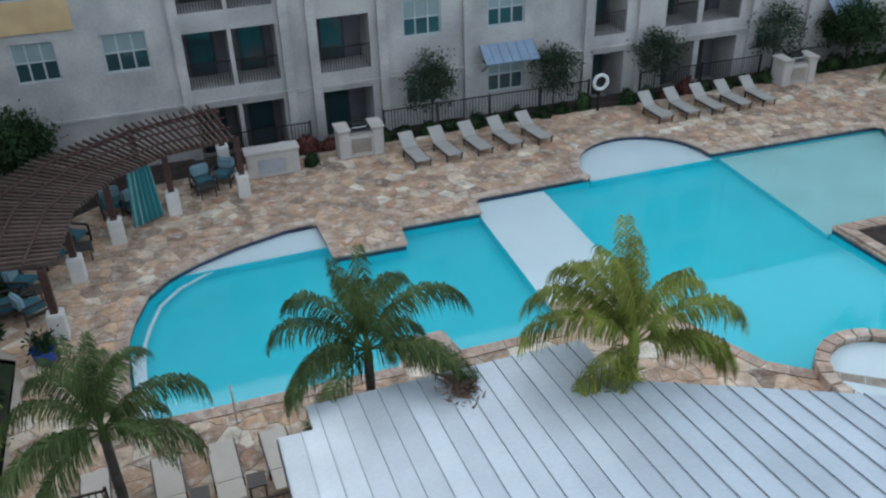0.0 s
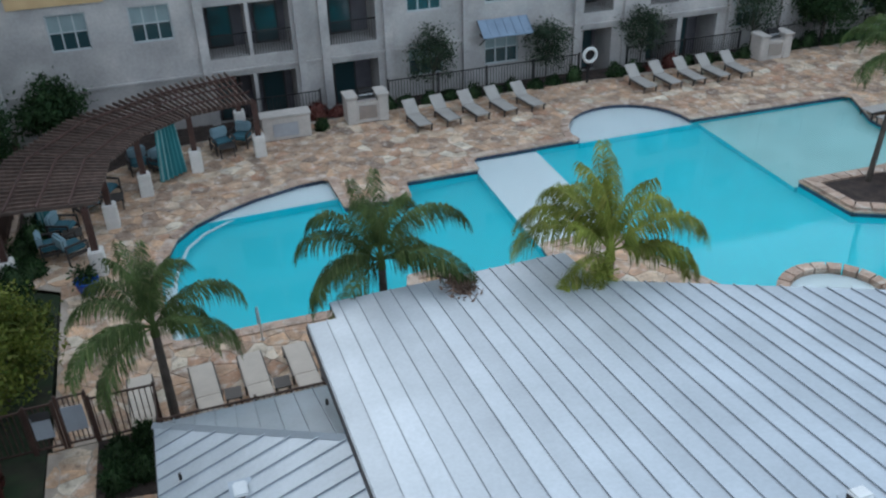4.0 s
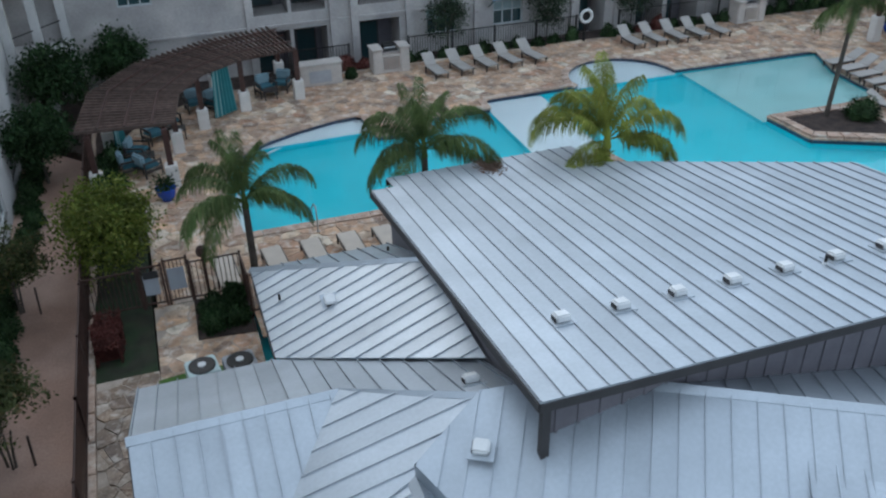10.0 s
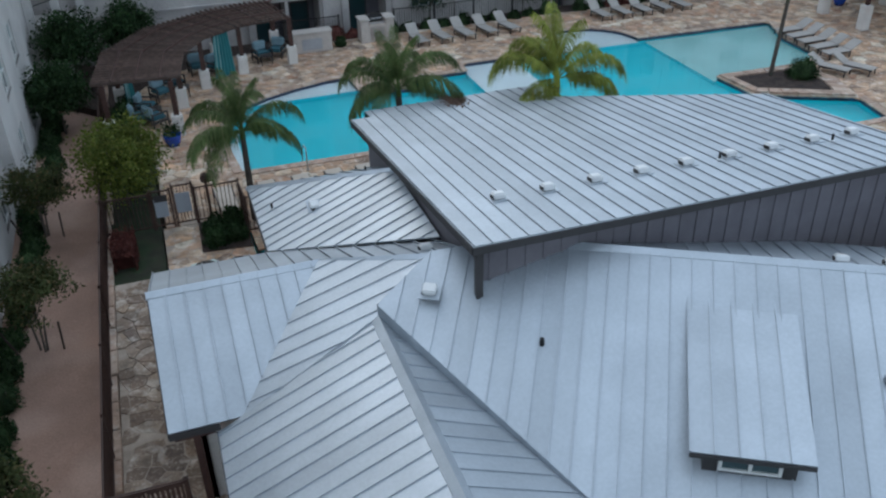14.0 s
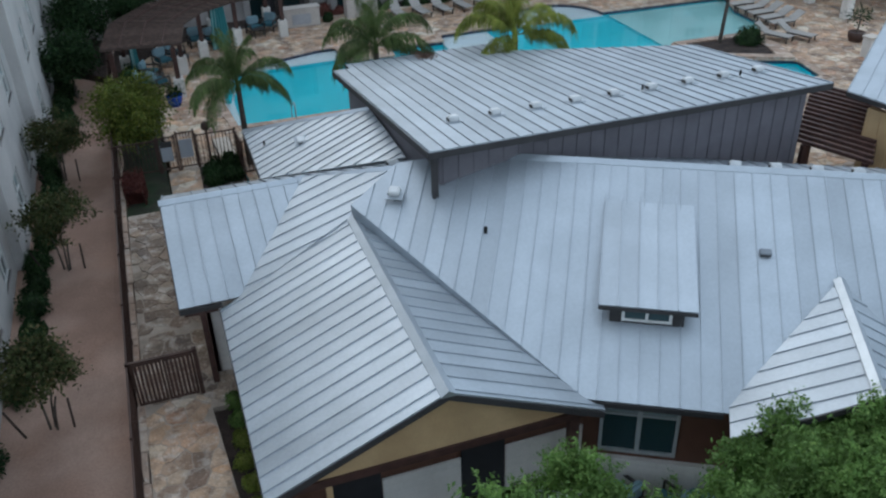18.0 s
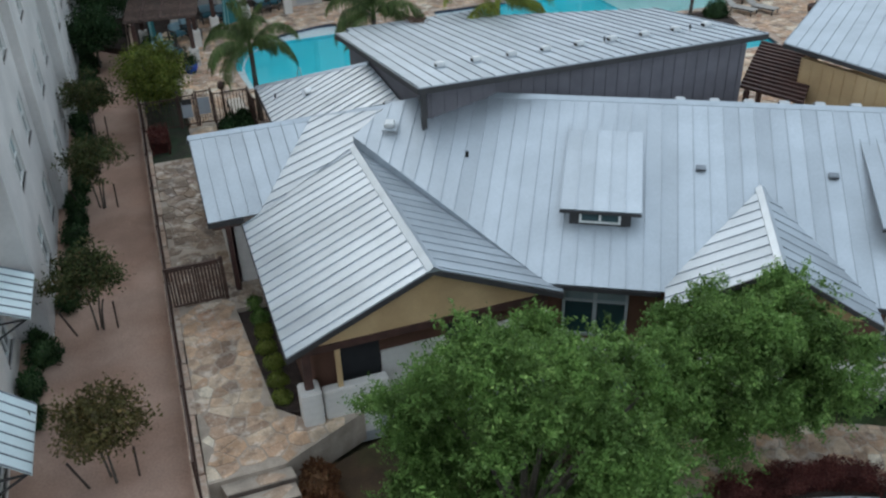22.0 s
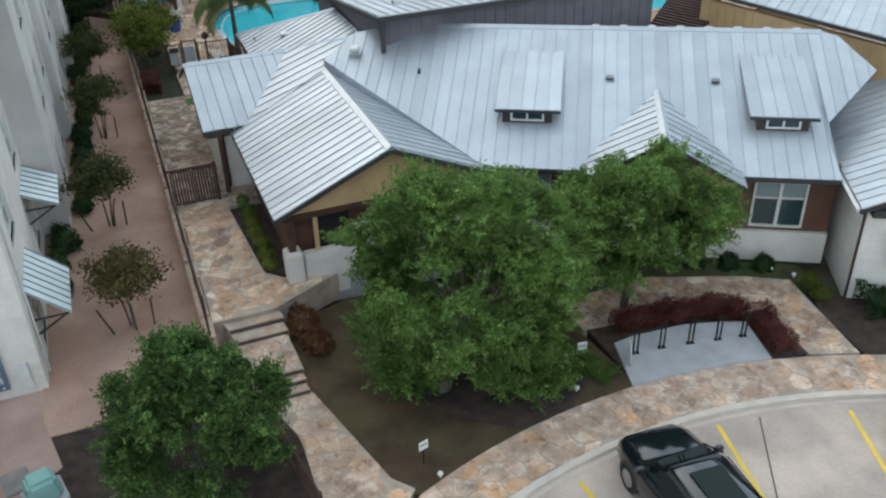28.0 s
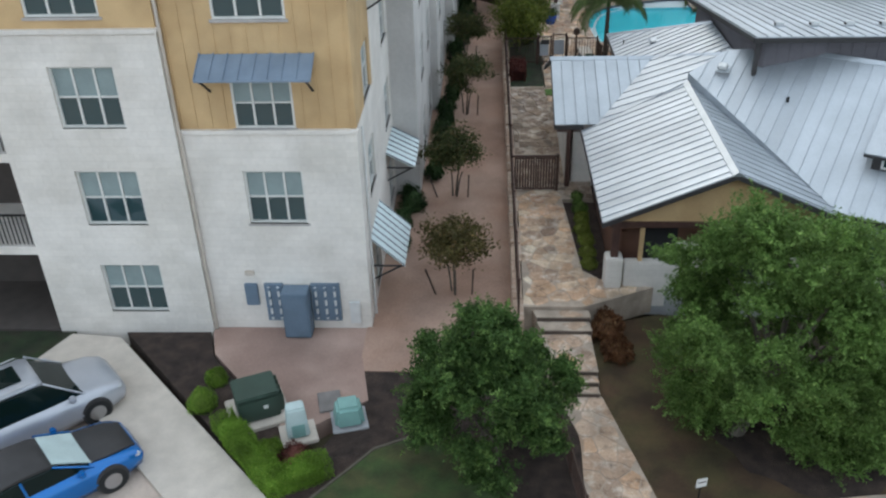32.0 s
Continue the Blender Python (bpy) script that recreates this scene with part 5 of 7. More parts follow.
# ---------------- plants ----------------
def leaf_mat(name, a, b, c=None, trans=0.3):
    """Leaves: each one of its own green, a little light passing through."""
    m = bpy.data.materials.new(name)
    m.use_nodes = True
    nt = m.node_tree
    bs = nt.nodes["Principled BSDF"]
    bs.inputs["Roughness"].default_value = 0.55
    bs.inputs["Specular IOR Level"].default_value = 0.12
    geo = nt.nodes.new("ShaderNodeNewGeometry")
    ramp = nt.nodes.new("ShaderNodeValToRGB")
    els = ramp.color_ramp.elements
    els[0].color, els[1].color = (*a, 1), (*b, 1)
    if c:
        e = els.new(0.85)
        e.color = (*b, 1)
        els[2].color = (*c, 1)
    nt.links.new(geo.outputs["Random Per Island"], ramp.inputs[0])
    nz = nt.nodes.new("ShaderNodeTexNoise")
    nz.inputs["Scale"].default_value = 1.5
    nt.links.new(geo.outputs["Position"], nz.inputs["Vector"])
    mr = nt.nodes.new("ShaderNodeMapRange")
    mr.inputs["From Min"].default_value, mr.inputs["From Max"].default_value = 0.3, 0.7
    mr.inputs["To Min"].default_value, mr.inputs["To Max"].default_value = 0.5, 1.5
    nt.links.new(nz.outputs["Fac"], mr.inputs["Value"])
    sc = nt.nodes.new("ShaderNodeVectorMath")
    sc.operation = "SCALE"
    nt.links.new(ramp.outputs[0], sc.inputs[0])
    nt.links.new(mr.outputs[0], sc.inputs["Scale"])
    nt.links.new(sc.outputs[0], bs.inputs["Base Color"])
    tr = nt.nodes.new("ShaderNodeBsdfTranslucent")
    nt.links.new(sc.outputs[0], tr.inputs["Color"])
    mx = nt.nodes.new("ShaderNodeMixShader")
    mx.inputs[0].default_value = trans
    nt.links.new(bs.outputs[0], mx.inputs[1])
    nt.links.new(tr.outputs[0], mx.inputs[2])
    nt.links.new(mx.outputs[0], nt.nodes["Material Output"].inputs["Surface"])
    return m


L_oak = leaf_mat("oak_leaves", (0.078, 0.138, 0.033), (0.126, 0.208, 0.052), (0.22, 0.31, 0.09))
# paler greens that paint the light on the oaks' bough tips
L_tiplight = leaf_mat("lit_oak_tips", (0.10, 0.165, 0.045), (0.15, 0.235, 0.065), (0.21, 0.30, 0.11))
L_oakd = leaf_mat("dark_oak_leaves", (0.042, 0.080, 0.022), (0.066, 0.118, 0.032), (0.115, 0.175, 0.05))
L_dark = leaf_mat("dark_leaves", (0.014, 0.032, 0.012), (0.035, 0.065, 0.025), (0.07, 0.11, 0.045))
L_grey = leaf_mat("grey_green_leaves", (0.028, 0.044, 0.028), (0.052, 0.075, 0.045), (0.09, 0.12, 0.075))
L_myrtle = leaf_mat("myrtle_leaves", (0.036, 0.048, 0.018), (0.080, 0.090, 0.034), (0.16, 0.11, 0.055))
L_bronze = leaf_mat("bronze_leaves", (0.06, 0.055, 0.02), (0.12, 0.10, 0.038), (0.20, 0.135, 0.06))
L_clip = leaf_mat("clipped_hedge_leaves", (0.065, 0.105, 0.025), (0.105, 0.16, 0.04), (0.16, 0.215, 0.06))
L_olive = leaf_mat("olive_yellow_leaves", (0.085, 0.115, 0.02), (0.16, 0.19, 0.036), (0.25, 0.26, 0.07))
L_lime = leaf_mat("lime_leaves", (0.09, 0.17, 0.02), (0.17, 0.28, 0.04), (0.26, 0.36, 0.07))
L_red = leaf_mat("red_leaves", (0.06, 0.02, 0.017), (0.145, 0.05, 0.042), (0.24, 0.10, 0.08))
L_rust = leaf_mat("rust_leaves", (0.08, 0.035, 0.018), (0.17, 0.08, 0.04), (0.25, 0.14, 0.07))
L_yellow = leaf_mat("yellow_green_leaves", (0.06, 0.085, 0.015), (0.14, 0.16, 0.03), (0.22, 0.22, 0.06))
L_palm = leaf_mat("palm_leaflets", (0.055, 0.083, 0.027), (0.105, 0.145, 0.048), (0.20, 0.21, 0.085))
L_palmy = leaf_mat("young_palm_leaflets", (0.13, 0.16, 0.028), (0.25, 0.275, 0.055), (0.40, 0.34, 0.10))
M_bark = mat("grey_bark", (0.09, 0.075, 0.06), 0.95, vary=0.35, scale=6, fine=40, bump=0.8)
M_palmbark = mat("palm_bark", (0.075, 0.06, 0.048), 0.95, vary=0.3, scale=5, fine=40, bump=0.8)
M_stake = mat("dark_stake", (0.05, 0.035, 0.028), 0.9, vary=0.3)


def tree(name, label, base, centre, radii, n_clumps, per, size, seed, material, stems=1, trunk_r=0.14, spread=0.30, low=-0.55, group="", bark=None, big=0.0, cone=0.0):
    """Trunk, limbs and a broken crown of leaf clumps held by the limbs."""
    rng = np.random.default_rng(seed)
    t = thing(name, label, "tree", group)
    base, centre = Vector(base), Vector(centre)
    R = np.array(radii)
    dirs = rng.normal(size=(n_clumps, 3))
    dirs /= np.linalg.norm(dirs, axis=1)[:, None]
    dirs[:, 2] = np.where(dirs[:, 2] < low, -dirs[:, 2] * 0.5, dirs[:, 2])
    lump = 0.84 + 0.2 * np.sin(dirs[:, 0] * 4 + seed) * np.cos(dirs[:, 1] * 5 + seed * 2) + 0.12 * np.sin(dirs[:, 2] * 7)
    rad = rng.uniform(0.35, 1.0, n_clumps) ** (0.40 if big else 0.55) * lump
    taper = np.column_stack([1 - cone * dirs[:, 2], 1 - cone * dirs[:, 2], np.ones(n_clumps)])  # narrower towards the top
    cl = np.array(centre) + dirs * rad[:, None] * R * taper
    if big:
        # boughs: twigs that fan out from each, thick with leaves, paler ones at some tips to paint caught light
        sp_n, out_, tip_ = 30, [], []
        rb = rng.uniform(0.55, 1.25, n_clumps) * big
        ax = dirs * np.array([1, 1, 0.5]) + np.array([0, 0, 0.45])
        for c_, r_, o_ in zip(cl, rb, ax):
            d_ = rng.normal(size=(sp_n, 3)) + o_ * 1.0
            d_ /= np.linalg.norm(d_, axis=1)[:, None]
            tips = c_ + d_ * r_ * np.array([1, 1, 0.62]) * rng.uniform(0.45, 1.25, (sp_n, 1))
            u_ = rng.uniform(0.3, 1.05, (sp_n, per, 1))
            out_.append((c_ + (tips[:, None] - c_) * u_ + rng.normal(size=(sp_n, per, 3)) * np.array([0.07, 0.07, 0.045])).reshape(-1, 3))
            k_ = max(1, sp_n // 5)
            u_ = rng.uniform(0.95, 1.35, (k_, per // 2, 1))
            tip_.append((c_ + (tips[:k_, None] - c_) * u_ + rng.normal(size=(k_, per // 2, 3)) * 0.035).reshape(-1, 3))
        pts = np.concatenate(out_)
        leaves("lit_tips", np.concatenate(tip_), size * 0.85, seed + 3, L_tiplight, t, "pale leaves at the bough tips, light put into the colour", flat=0.8)
    else:
        pts = np.repeat(cl, per, 0) + rng.normal(size=(n_clumps * per, 3)) * np.array([spread, spread, spread * 0.6])
    leaves("crown", pts, size, seed + 1, material, t, "broken leafy crown", flat=1.2 if big else 0.0)
    fork = base.lerp(Vector((centre.x, centre.y, centre.z - R[2] * 0.35)), 0.75)
    for s in range(stems):
        off = Vector((rng.uniform(-1, 1), rng.uniform(-1, 1), 0)) * (0.12 if stems > 1 else 0)
        top = fork + off * 3
        part("trunk", tube([base + off - Vector((0, 0, 0.15)), base.lerp(top, 0.35) + off * 0.5, base.lerp(top, 0.7), top], trunk_r, trunk_r * 0.6), bark or M_bark, t)
    k = 9 if stems == 1 else 5
    for i in range(k):
        tip = Vector(cl[int(rng.integers(0, n_clumps))])
        mid = fork.lerp(tip, 0.5) + Vector((rng.uniform(-0.2, 0.2), rng.uniform(-0.2, 0.2), rng.uniform(0, 0.3)))
        part("limb", tube([fork - Vector((0, 0, 0.1)), mid, tip], trunk_r * 0.5, 0.015, 6), bark or M_bark, t)
    return t


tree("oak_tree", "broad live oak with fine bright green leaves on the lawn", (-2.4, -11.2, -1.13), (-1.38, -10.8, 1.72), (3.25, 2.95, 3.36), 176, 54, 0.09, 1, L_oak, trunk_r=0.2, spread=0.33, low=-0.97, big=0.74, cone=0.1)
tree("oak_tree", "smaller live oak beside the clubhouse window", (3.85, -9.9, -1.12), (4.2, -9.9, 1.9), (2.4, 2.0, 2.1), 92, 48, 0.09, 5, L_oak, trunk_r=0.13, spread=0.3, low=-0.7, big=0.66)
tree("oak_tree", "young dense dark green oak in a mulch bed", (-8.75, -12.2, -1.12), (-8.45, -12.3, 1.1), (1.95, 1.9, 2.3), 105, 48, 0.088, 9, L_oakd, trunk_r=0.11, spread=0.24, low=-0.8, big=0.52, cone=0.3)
for k, (x, y, h) in enumerate(((-9.47, -5.28, 2.6), (-9.72, 0.82, 2.7), (-9.45, 8.2, 2.8), (-9.6, 14.5, 2.8))):
    z = gravel_z(y)
    tree("crape_myrtle", "small multi-stem crape myrtle with sparse olive leaves in gravel", (x, y, z), (x + 0.05, y, z + h * 0.66), (1.1, 1.05, 1.0), 62, 74, 0.12, 20 + k, L_bronze if k == 0 else L_myrtle, stems=3, trunk_r=0.035, spread=0.18, group="crape myrtles")
    for dx, lean in ((-0.55, 0.35), (0.5, -0.05)):
        st = thing("tree_stake", "dark leaning wooden tree stake in gravel", "stake", "tree stakes", at=(x + dx, y - 0.1, z))
        part("stake", tube([(0, 0, -0.2), (-lean, 0, 0.9)], 0.03, seg=6), M_stake, st)
tree("small_tree", "yellow-green small tree beside the iron fence", (-6.9, 14.9, -0.05), (-6.85, 14.8, 1.7), (1.4, 1.9, 1.5), 190, 60, 0.13, 31, L_yellow, trunk_r=0.06, spread=0.25, low=-0.7)
for k, (x, h, r) in enumerate(((9.05, 3.1, 1.15), (14.4, 2.9, 0.95), (19.2, 3.0, 1.1), (25.2, 3.3, 1.35))):
    tree("courtyard_tree", "dark green small tree in front of the apartments", (x, 30.5, -0.1), (x, 30.4, h * 0.6), (r, 0.75, h * 0.45), 85, 34, 0.13, 40 + k, L_grey, trunk_r=0.05, spread=0.24, low=-0.8, group="courtyard trees")
for k, (x, y, h, r) in enumerate(((-8.6, 27.5, 3.6, 1.5), (-9.2, 23.0, 2.6, 1.2), (-6.2, 29.9, 3.0, 1.3), (29.0, 30.0, 3.2, 1.5), (33.0, 29.5, 3.5, 1.8), (33.5, 24.5, 3.0, 1.4))):
    tree("corner_tree", "dark dense tree in the courtyard corner", (x, y, -0.2), (x, y, h * 0.58), (r, r, h * 0.42), 130, 50, 0.17, 50 + k, L_dark, trunk_r=0.06, spread=0.28, low=-0.8, group="corner trees")


def shrub(name, label, x, y, z, rx, ry, rz, n, size, seed, material, group=""):
    """A rounded shrub: short stems and an uneven shell of leaves."""
    rng = np.random.default_rng(seed)
    t = thing(name, label, "shrub", group, at=(x, y, z))
    d = rng.normal(size=(n, 3))
    d /= np.linalg.norm(d, axis=1)[:, None]
    d[:, 2] = np.abs(d[:, 2]) - 0.12
    r = rng.uniform(0.62, 1.0, n) * (0.9 + 0.14 * np.sin(5 * d[:, 0] + seed) * np.cos(4 * d[:, 1] + 2 * seed))
    leaves("foliage", d * r[:, None] * np.array([rx, ry, rz * 2]) * np.array([1, 1, 0.5]) + np.array([0, 0, rz * 0.12]), size, seed, material, t)
    bm = bmesh.new()
    bmesh.ops.create_icosphere(bm, subdivisions=2, radius=1.0)
    for v in bm.verts:
        q = 0.62 + 0.08 * math.sin(5 * v.co.x + seed) * math.cos(4 * v.co.y + 2 * seed)
        v.co = Vector((v.co.x * rx * q, v.co.y * ry * q, max(-0.05, rz * 0.12 + v.co.z * rz * q)))
    part("twig_core", bm, material, t, smooth=True)
    for k in range(3):
        a = rng.uniform(0, 6.28)
        part("stem", tube([(0.04 * math.cos(a), 0.04 * math.sin(a), -0.06), (rx * 0.5 * math.cos(a), ry * 0.5 * math.sin(a), rz * 0.6)], 0.018, 0.008, 5), M_bark, t)
    return t


def hedge(name, label, pts, width, h, z, dens, size, seed, material, group=""):
    """A clipped hedge along a line: leaves over its top and sides, on a twiggy core."""
    rng = np.random.default_rng(seed)
    t = thing(name, label, "hedge", group)
    out, core = [], []
    for a, b in zip(pts, pts[1:]):
        L = math.dist(a, b)
        d = np.array([b[0] - a[0], b[1] - a[1]]) / L
        s = np.array([-d[1], d[0]])
        n = int(L * (width + 2 * h) * dens)
        u = rng.uniform(-width * 0.4, L + width * 0.4, n)
        per = rng.uniform(-h - width / 2, h + width / 2, n)
        off = np.clip(per, -width / 2, width / 2)
        zz = h - np.clip(np.abs(per) - width / 2, 0, None)
        wob = 1 + 0.10 * np.sin(u * 5 + seed) + rng.normal(size=n) * 0.06
        out.append(np.column_stack([a[0] + d[0] * u + s[0] * off * wob, a[1] + d[1] * u + s[1] * off * wob, z + zz * wob + rng.normal(size=n) * 0.02]))
        w = width * 0.36
        core.append(prism([(a[0] - s[0] * w, a[1] - s[1] * w), (b[0] - s[0] * w, b[1] - s[1] * w), (b[0] + s[0] * w, b[1] + s[1] * w), (a[0] + s[0] * w, a[1] + s[1] * w)], z - 0.05, z + h * 0.82))
    leaves("foliage", np.concatenate(out), size, seed, material, t)
    for c in core:
        part("twig_core", c, material, t)
    return t


for k in range(7):
    y = -4.7 + 0.72 * k
    shrub("round_shrub", "rounded clipped green shrub along the clubhouse wall", -5.38 + 0.03 * (k % 3), y, -0.44, 0.31 + 0.03 * (k % 2), 0.29, 0.46, 900, 0.06, 60 + k, L_olive if k < 5 else L_oak, "wall shrubs")
rngs = random.Random(4)
for k in range(24):
    y = -2.6 + k * 1.25
    xw = -11.85 if y < 1.2 else (-10.95 if y < 9 else (-10.65 if y < 16.8 else -10.25))
    shrub("wall_shrub", "dark green shrub at the foot of the apartment wall", xw + rngs.uniform(0.35, 0.75), y, gravel_z(y), rngs.uniform(0.4, 0.62), 0.65, rngs.uniform(0.6, 1.05), 1100, 0.10, 80 + k, L_dark, "apartment shrubs")
for k in range(30):
    x = 2.8 + k * 0.98
    if 15.7 < x < 17:
        continue
    shrub("bed_shrub", "low dark shrub in the bed behind the loungers", x, 29.75 + rngs.uniform(-0.1, 0.35), -0.1, rngs.uniform(0.4, 0.62), 0.4, rngs.uniform(0.5, 0.95), 600, 0.12, 120 + k, L_red if k in (0, 1, 2, 17, 18) else L_dark, "bed shrubs")
shrub("planter_shrub", "round dark clipped shrub in the planter island", 21.75, 16.4, 0.03, 0.85, 0.8, 1.0, 2600, 0.09, 170, L_dark)
shrub("ball_shrub", "round shrub beside the stone counter", 3.7, 28.6, 0.0, 0.35, 0.35, 0.6, 800, 0.09, 171, L_dark)
for k, (x, y, r) in enumerate(((-4.3, 11.9, 0.5), (-3.75, 11.3, 0.5), (-4.4, 11.1, 0.4), (-3.7, 12.3, 0.4))):
    shrub("gate_shrub", "dark shrub in the bed beside the pool gate", x, y, 0.02, r, r, 0.7, 900, 0.11, 180 + k, L_dark, "gate shrubs")
for k in range(9):
    shrub("side_shrub", "dark shaded shrub behind the iron fence", -7.0 + rngs.uniform(-0.2, 0.5), 16.3 + k * 0.95, -0.06, 0.55, 0.6, rngs.uniform(0.6, 1.2), 700, 0.13, 190 + k, L_dark, "side shrubs")
shrub("fern_shrub", "rust-brown feathery shrub beside the stone steps", -5.1, -7.3, -1.0, 0.55, 0.6, 0.85, 1500, 0.12, 210, L_rust, "rust shrubs")
shrub("fern_shrub", "rust-brown feathery shrub beside the stone steps", -4.9, -8.2, -1.1, 0.5, 0.55, 0.7, 1300, 0.12, 211, L_rust, "rust shrubs")
hedge("red_hedge", "dark red clipped hedge round the bicycle pad", [(3.1, -10.82), (4.5, -10.98), (5.8, -11.25), (6.6, -11.68)], 0.5, 0.52, -1.12, 2600, 0.055, 220, L_red)
hedge("red_hedge", "dark red clipped hedge at the end of the bicycle pad", [(6.86, -12.1), (6.55, -13.45)], 0.6, 0.52, -1.12, 2600, 0.055, 221, L_red)
hedge("low_hedge", "low green hedge beside the lawn", [(1.15, -10.8), (1.34, -11.9), (1.74, -12.6)], 0.5, 0.36, -1.13, 3200, 0.045, 222, L_clip)
hedge("wing_hedge", "dark green hedge in front of the white wing", [(10.1, -12.95), (15.3, -15.95)], 0.9, 0.6, -1.12, 600, 0.10, 223, L_dark)
hedge("corner_hedge", "bright green clipped hedge round the utility boxes", [(-15.05, -11.4), (-13.38, -13.35), (-12.4, -12.78)], 0.56, 0.5, -1.12, 4200, 0.045, 224, L_lime)
for x, y, r, m_, nm in ((-15.8, -9.5, 0.36, L_lime, "round light green shrub in the utility bed"), (-15.92, -10.5, 0.45, L_lime, "round light green shrub in the utility bed"), (-13.74, -12.2, 0.38, L_lime, "round light green shrub in the utility bed"), (-13.1, -12.4, 0.44, L_red, "round dark red shrub in the utility bed"), (9.3, -11.9, 0.3, L_yellow, "small yellow-green shrub at the wing corner"), (9.5, -11.2, 0.3, L_yellow, "small yellow-green shrub at the wing corner")):
    shrub("bed_plant", nm, x, y, -1.13, r, r, r * 1.5, 3200, 0.045, int(abs(x * 37)), m_, "bed plants")
hedge("box_hedge", "dark red-brown boxy hedge inside the fence", [(-7.1, 10.75), (-7.1, 11.95)], 0.65, 0.62, -0.06, 2200, 0.07, 225, L_red)
for k in range(1, 7):
    shrub("clubhouse_shrub", "dark shrub under the clubhouse windows", 3.5 + 0.88 * k, -6.95 - 0.5 * k, -1.13, 0.42, 0.38, 0.6, 800, 0.09, 230 + k, L_dark, "clubhouse shrubs")


def frond_mesh(name, length, start, bend, seed, material, n=150, leaf=0.74):
    """A feather frond that leaves the crown along +x: an arching rib hung with leaflets on both sides.
    start: the angle at which it rises; bend: how far it has turned down at its tip, in degrees."""
    rng = random.Random(seed)
    k_, rib, p = 16, [Vector((0, 0, 0))], Vector((0, 0, 0))
    for i in range(k_):
        a = radians(start - bend * ((i + 0.5) / k_) ** 1.5)
        p = p + Vector((math.cos(a), 0, math.sin(a))) * length / k_
        rib.append(p.copy())
    vs, fs = tube(rib, 0.026, 0.006, 5)
    vs = [tuple(v) for v in vs]
    for i in range(n):
        u = 0.10 + 0.895 * i / n
        k = min(k_ - 1, int(u * k_))
        p = rib[k].lerp(rib[k + 1], u * k_ - k)
        d = (rib[k + 1] - rib[k]).normalized()
        for sgn in (-1, 1):
            L = leaf * (0.35 + 0.65 * math.sin(math.pi * min(0.95, 0.12 + u * 0.8)) ** 0.7) * rng.uniform(0.75, 1.15)
            out = (Vector((0, sgn, 0)) * rng.uniform(0.25, 0.65) + d * rng.uniform(0.35, 0.7) + Vector((0, 0, rng.uniform(-0.1, 0.3)))).normalized()
            m1 = p + out * L * 0.28
            m2 = m1 + (out * 0.5 + Vector((0, 0, -0.8))).normalized() * L * 0.36
            tip = m2 + (out * 0.15 + Vector((0, 0, -1))).normalized() * L * rng.uniform(0.25, 0.45)
            w = d * 0.0115
            m0 = len(vs)
            vs += [tuple(p - w * 0.6), tuple(p + w * 0.6), tuple(m1 + w), tuple(m1 - w), tuple(m2 + w * 0.8), tuple(m2 - w * 0.8), tuple(tip)]
            fs += [(m0, m0 + 1, m0 + 2, m0 + 3), (m0 + 3, m0 + 2, m0 + 4, m0 + 5), (m0 + 5, m0 + 4, m0 + 6)]
    return mesh(name, vs, fs, material)


def frond_set(seed, material):
    """Spear, two upper and two lower fronds."""
    return [frond_mesh("frond", 1.9, 86, 50, seed, material, 84, 0.6), frond_mesh("frond", 2.6, 57, 125, seed + 1, material), frond_mesh("frond", 2.55, 42, 112, seed + 2, material), frond_mesh("frond", 2.3, 15, 95, seed + 3, material), frond_mesh("frond", 2.0, -5, 70, seed + 4, material, 76)]


FROND, FROND_Y = frond_set(1, L_palm), frond_set(11, L_palmy)
# direction round the trunk in degrees and which frond
RING = [(75, 0), (200, 0), (320, 0), (165, 1), (10, 1), (95, 2), (55, 1), (128, 1), (215, 2), (-38, 2), (178, 3), (-10, 3), (222, 3), (40, 3), (140, 4), (84, 1), (104, 0)]
RING_Y = [(60, 0), (150, 0), (280, 0), (100, 1), (162, 1), (8, 2), (75, 1), (-24, 3), (200, 3), (30, 1), (130, 2), (-8, 3), (228, 4), (84, 0), (92, 1)]


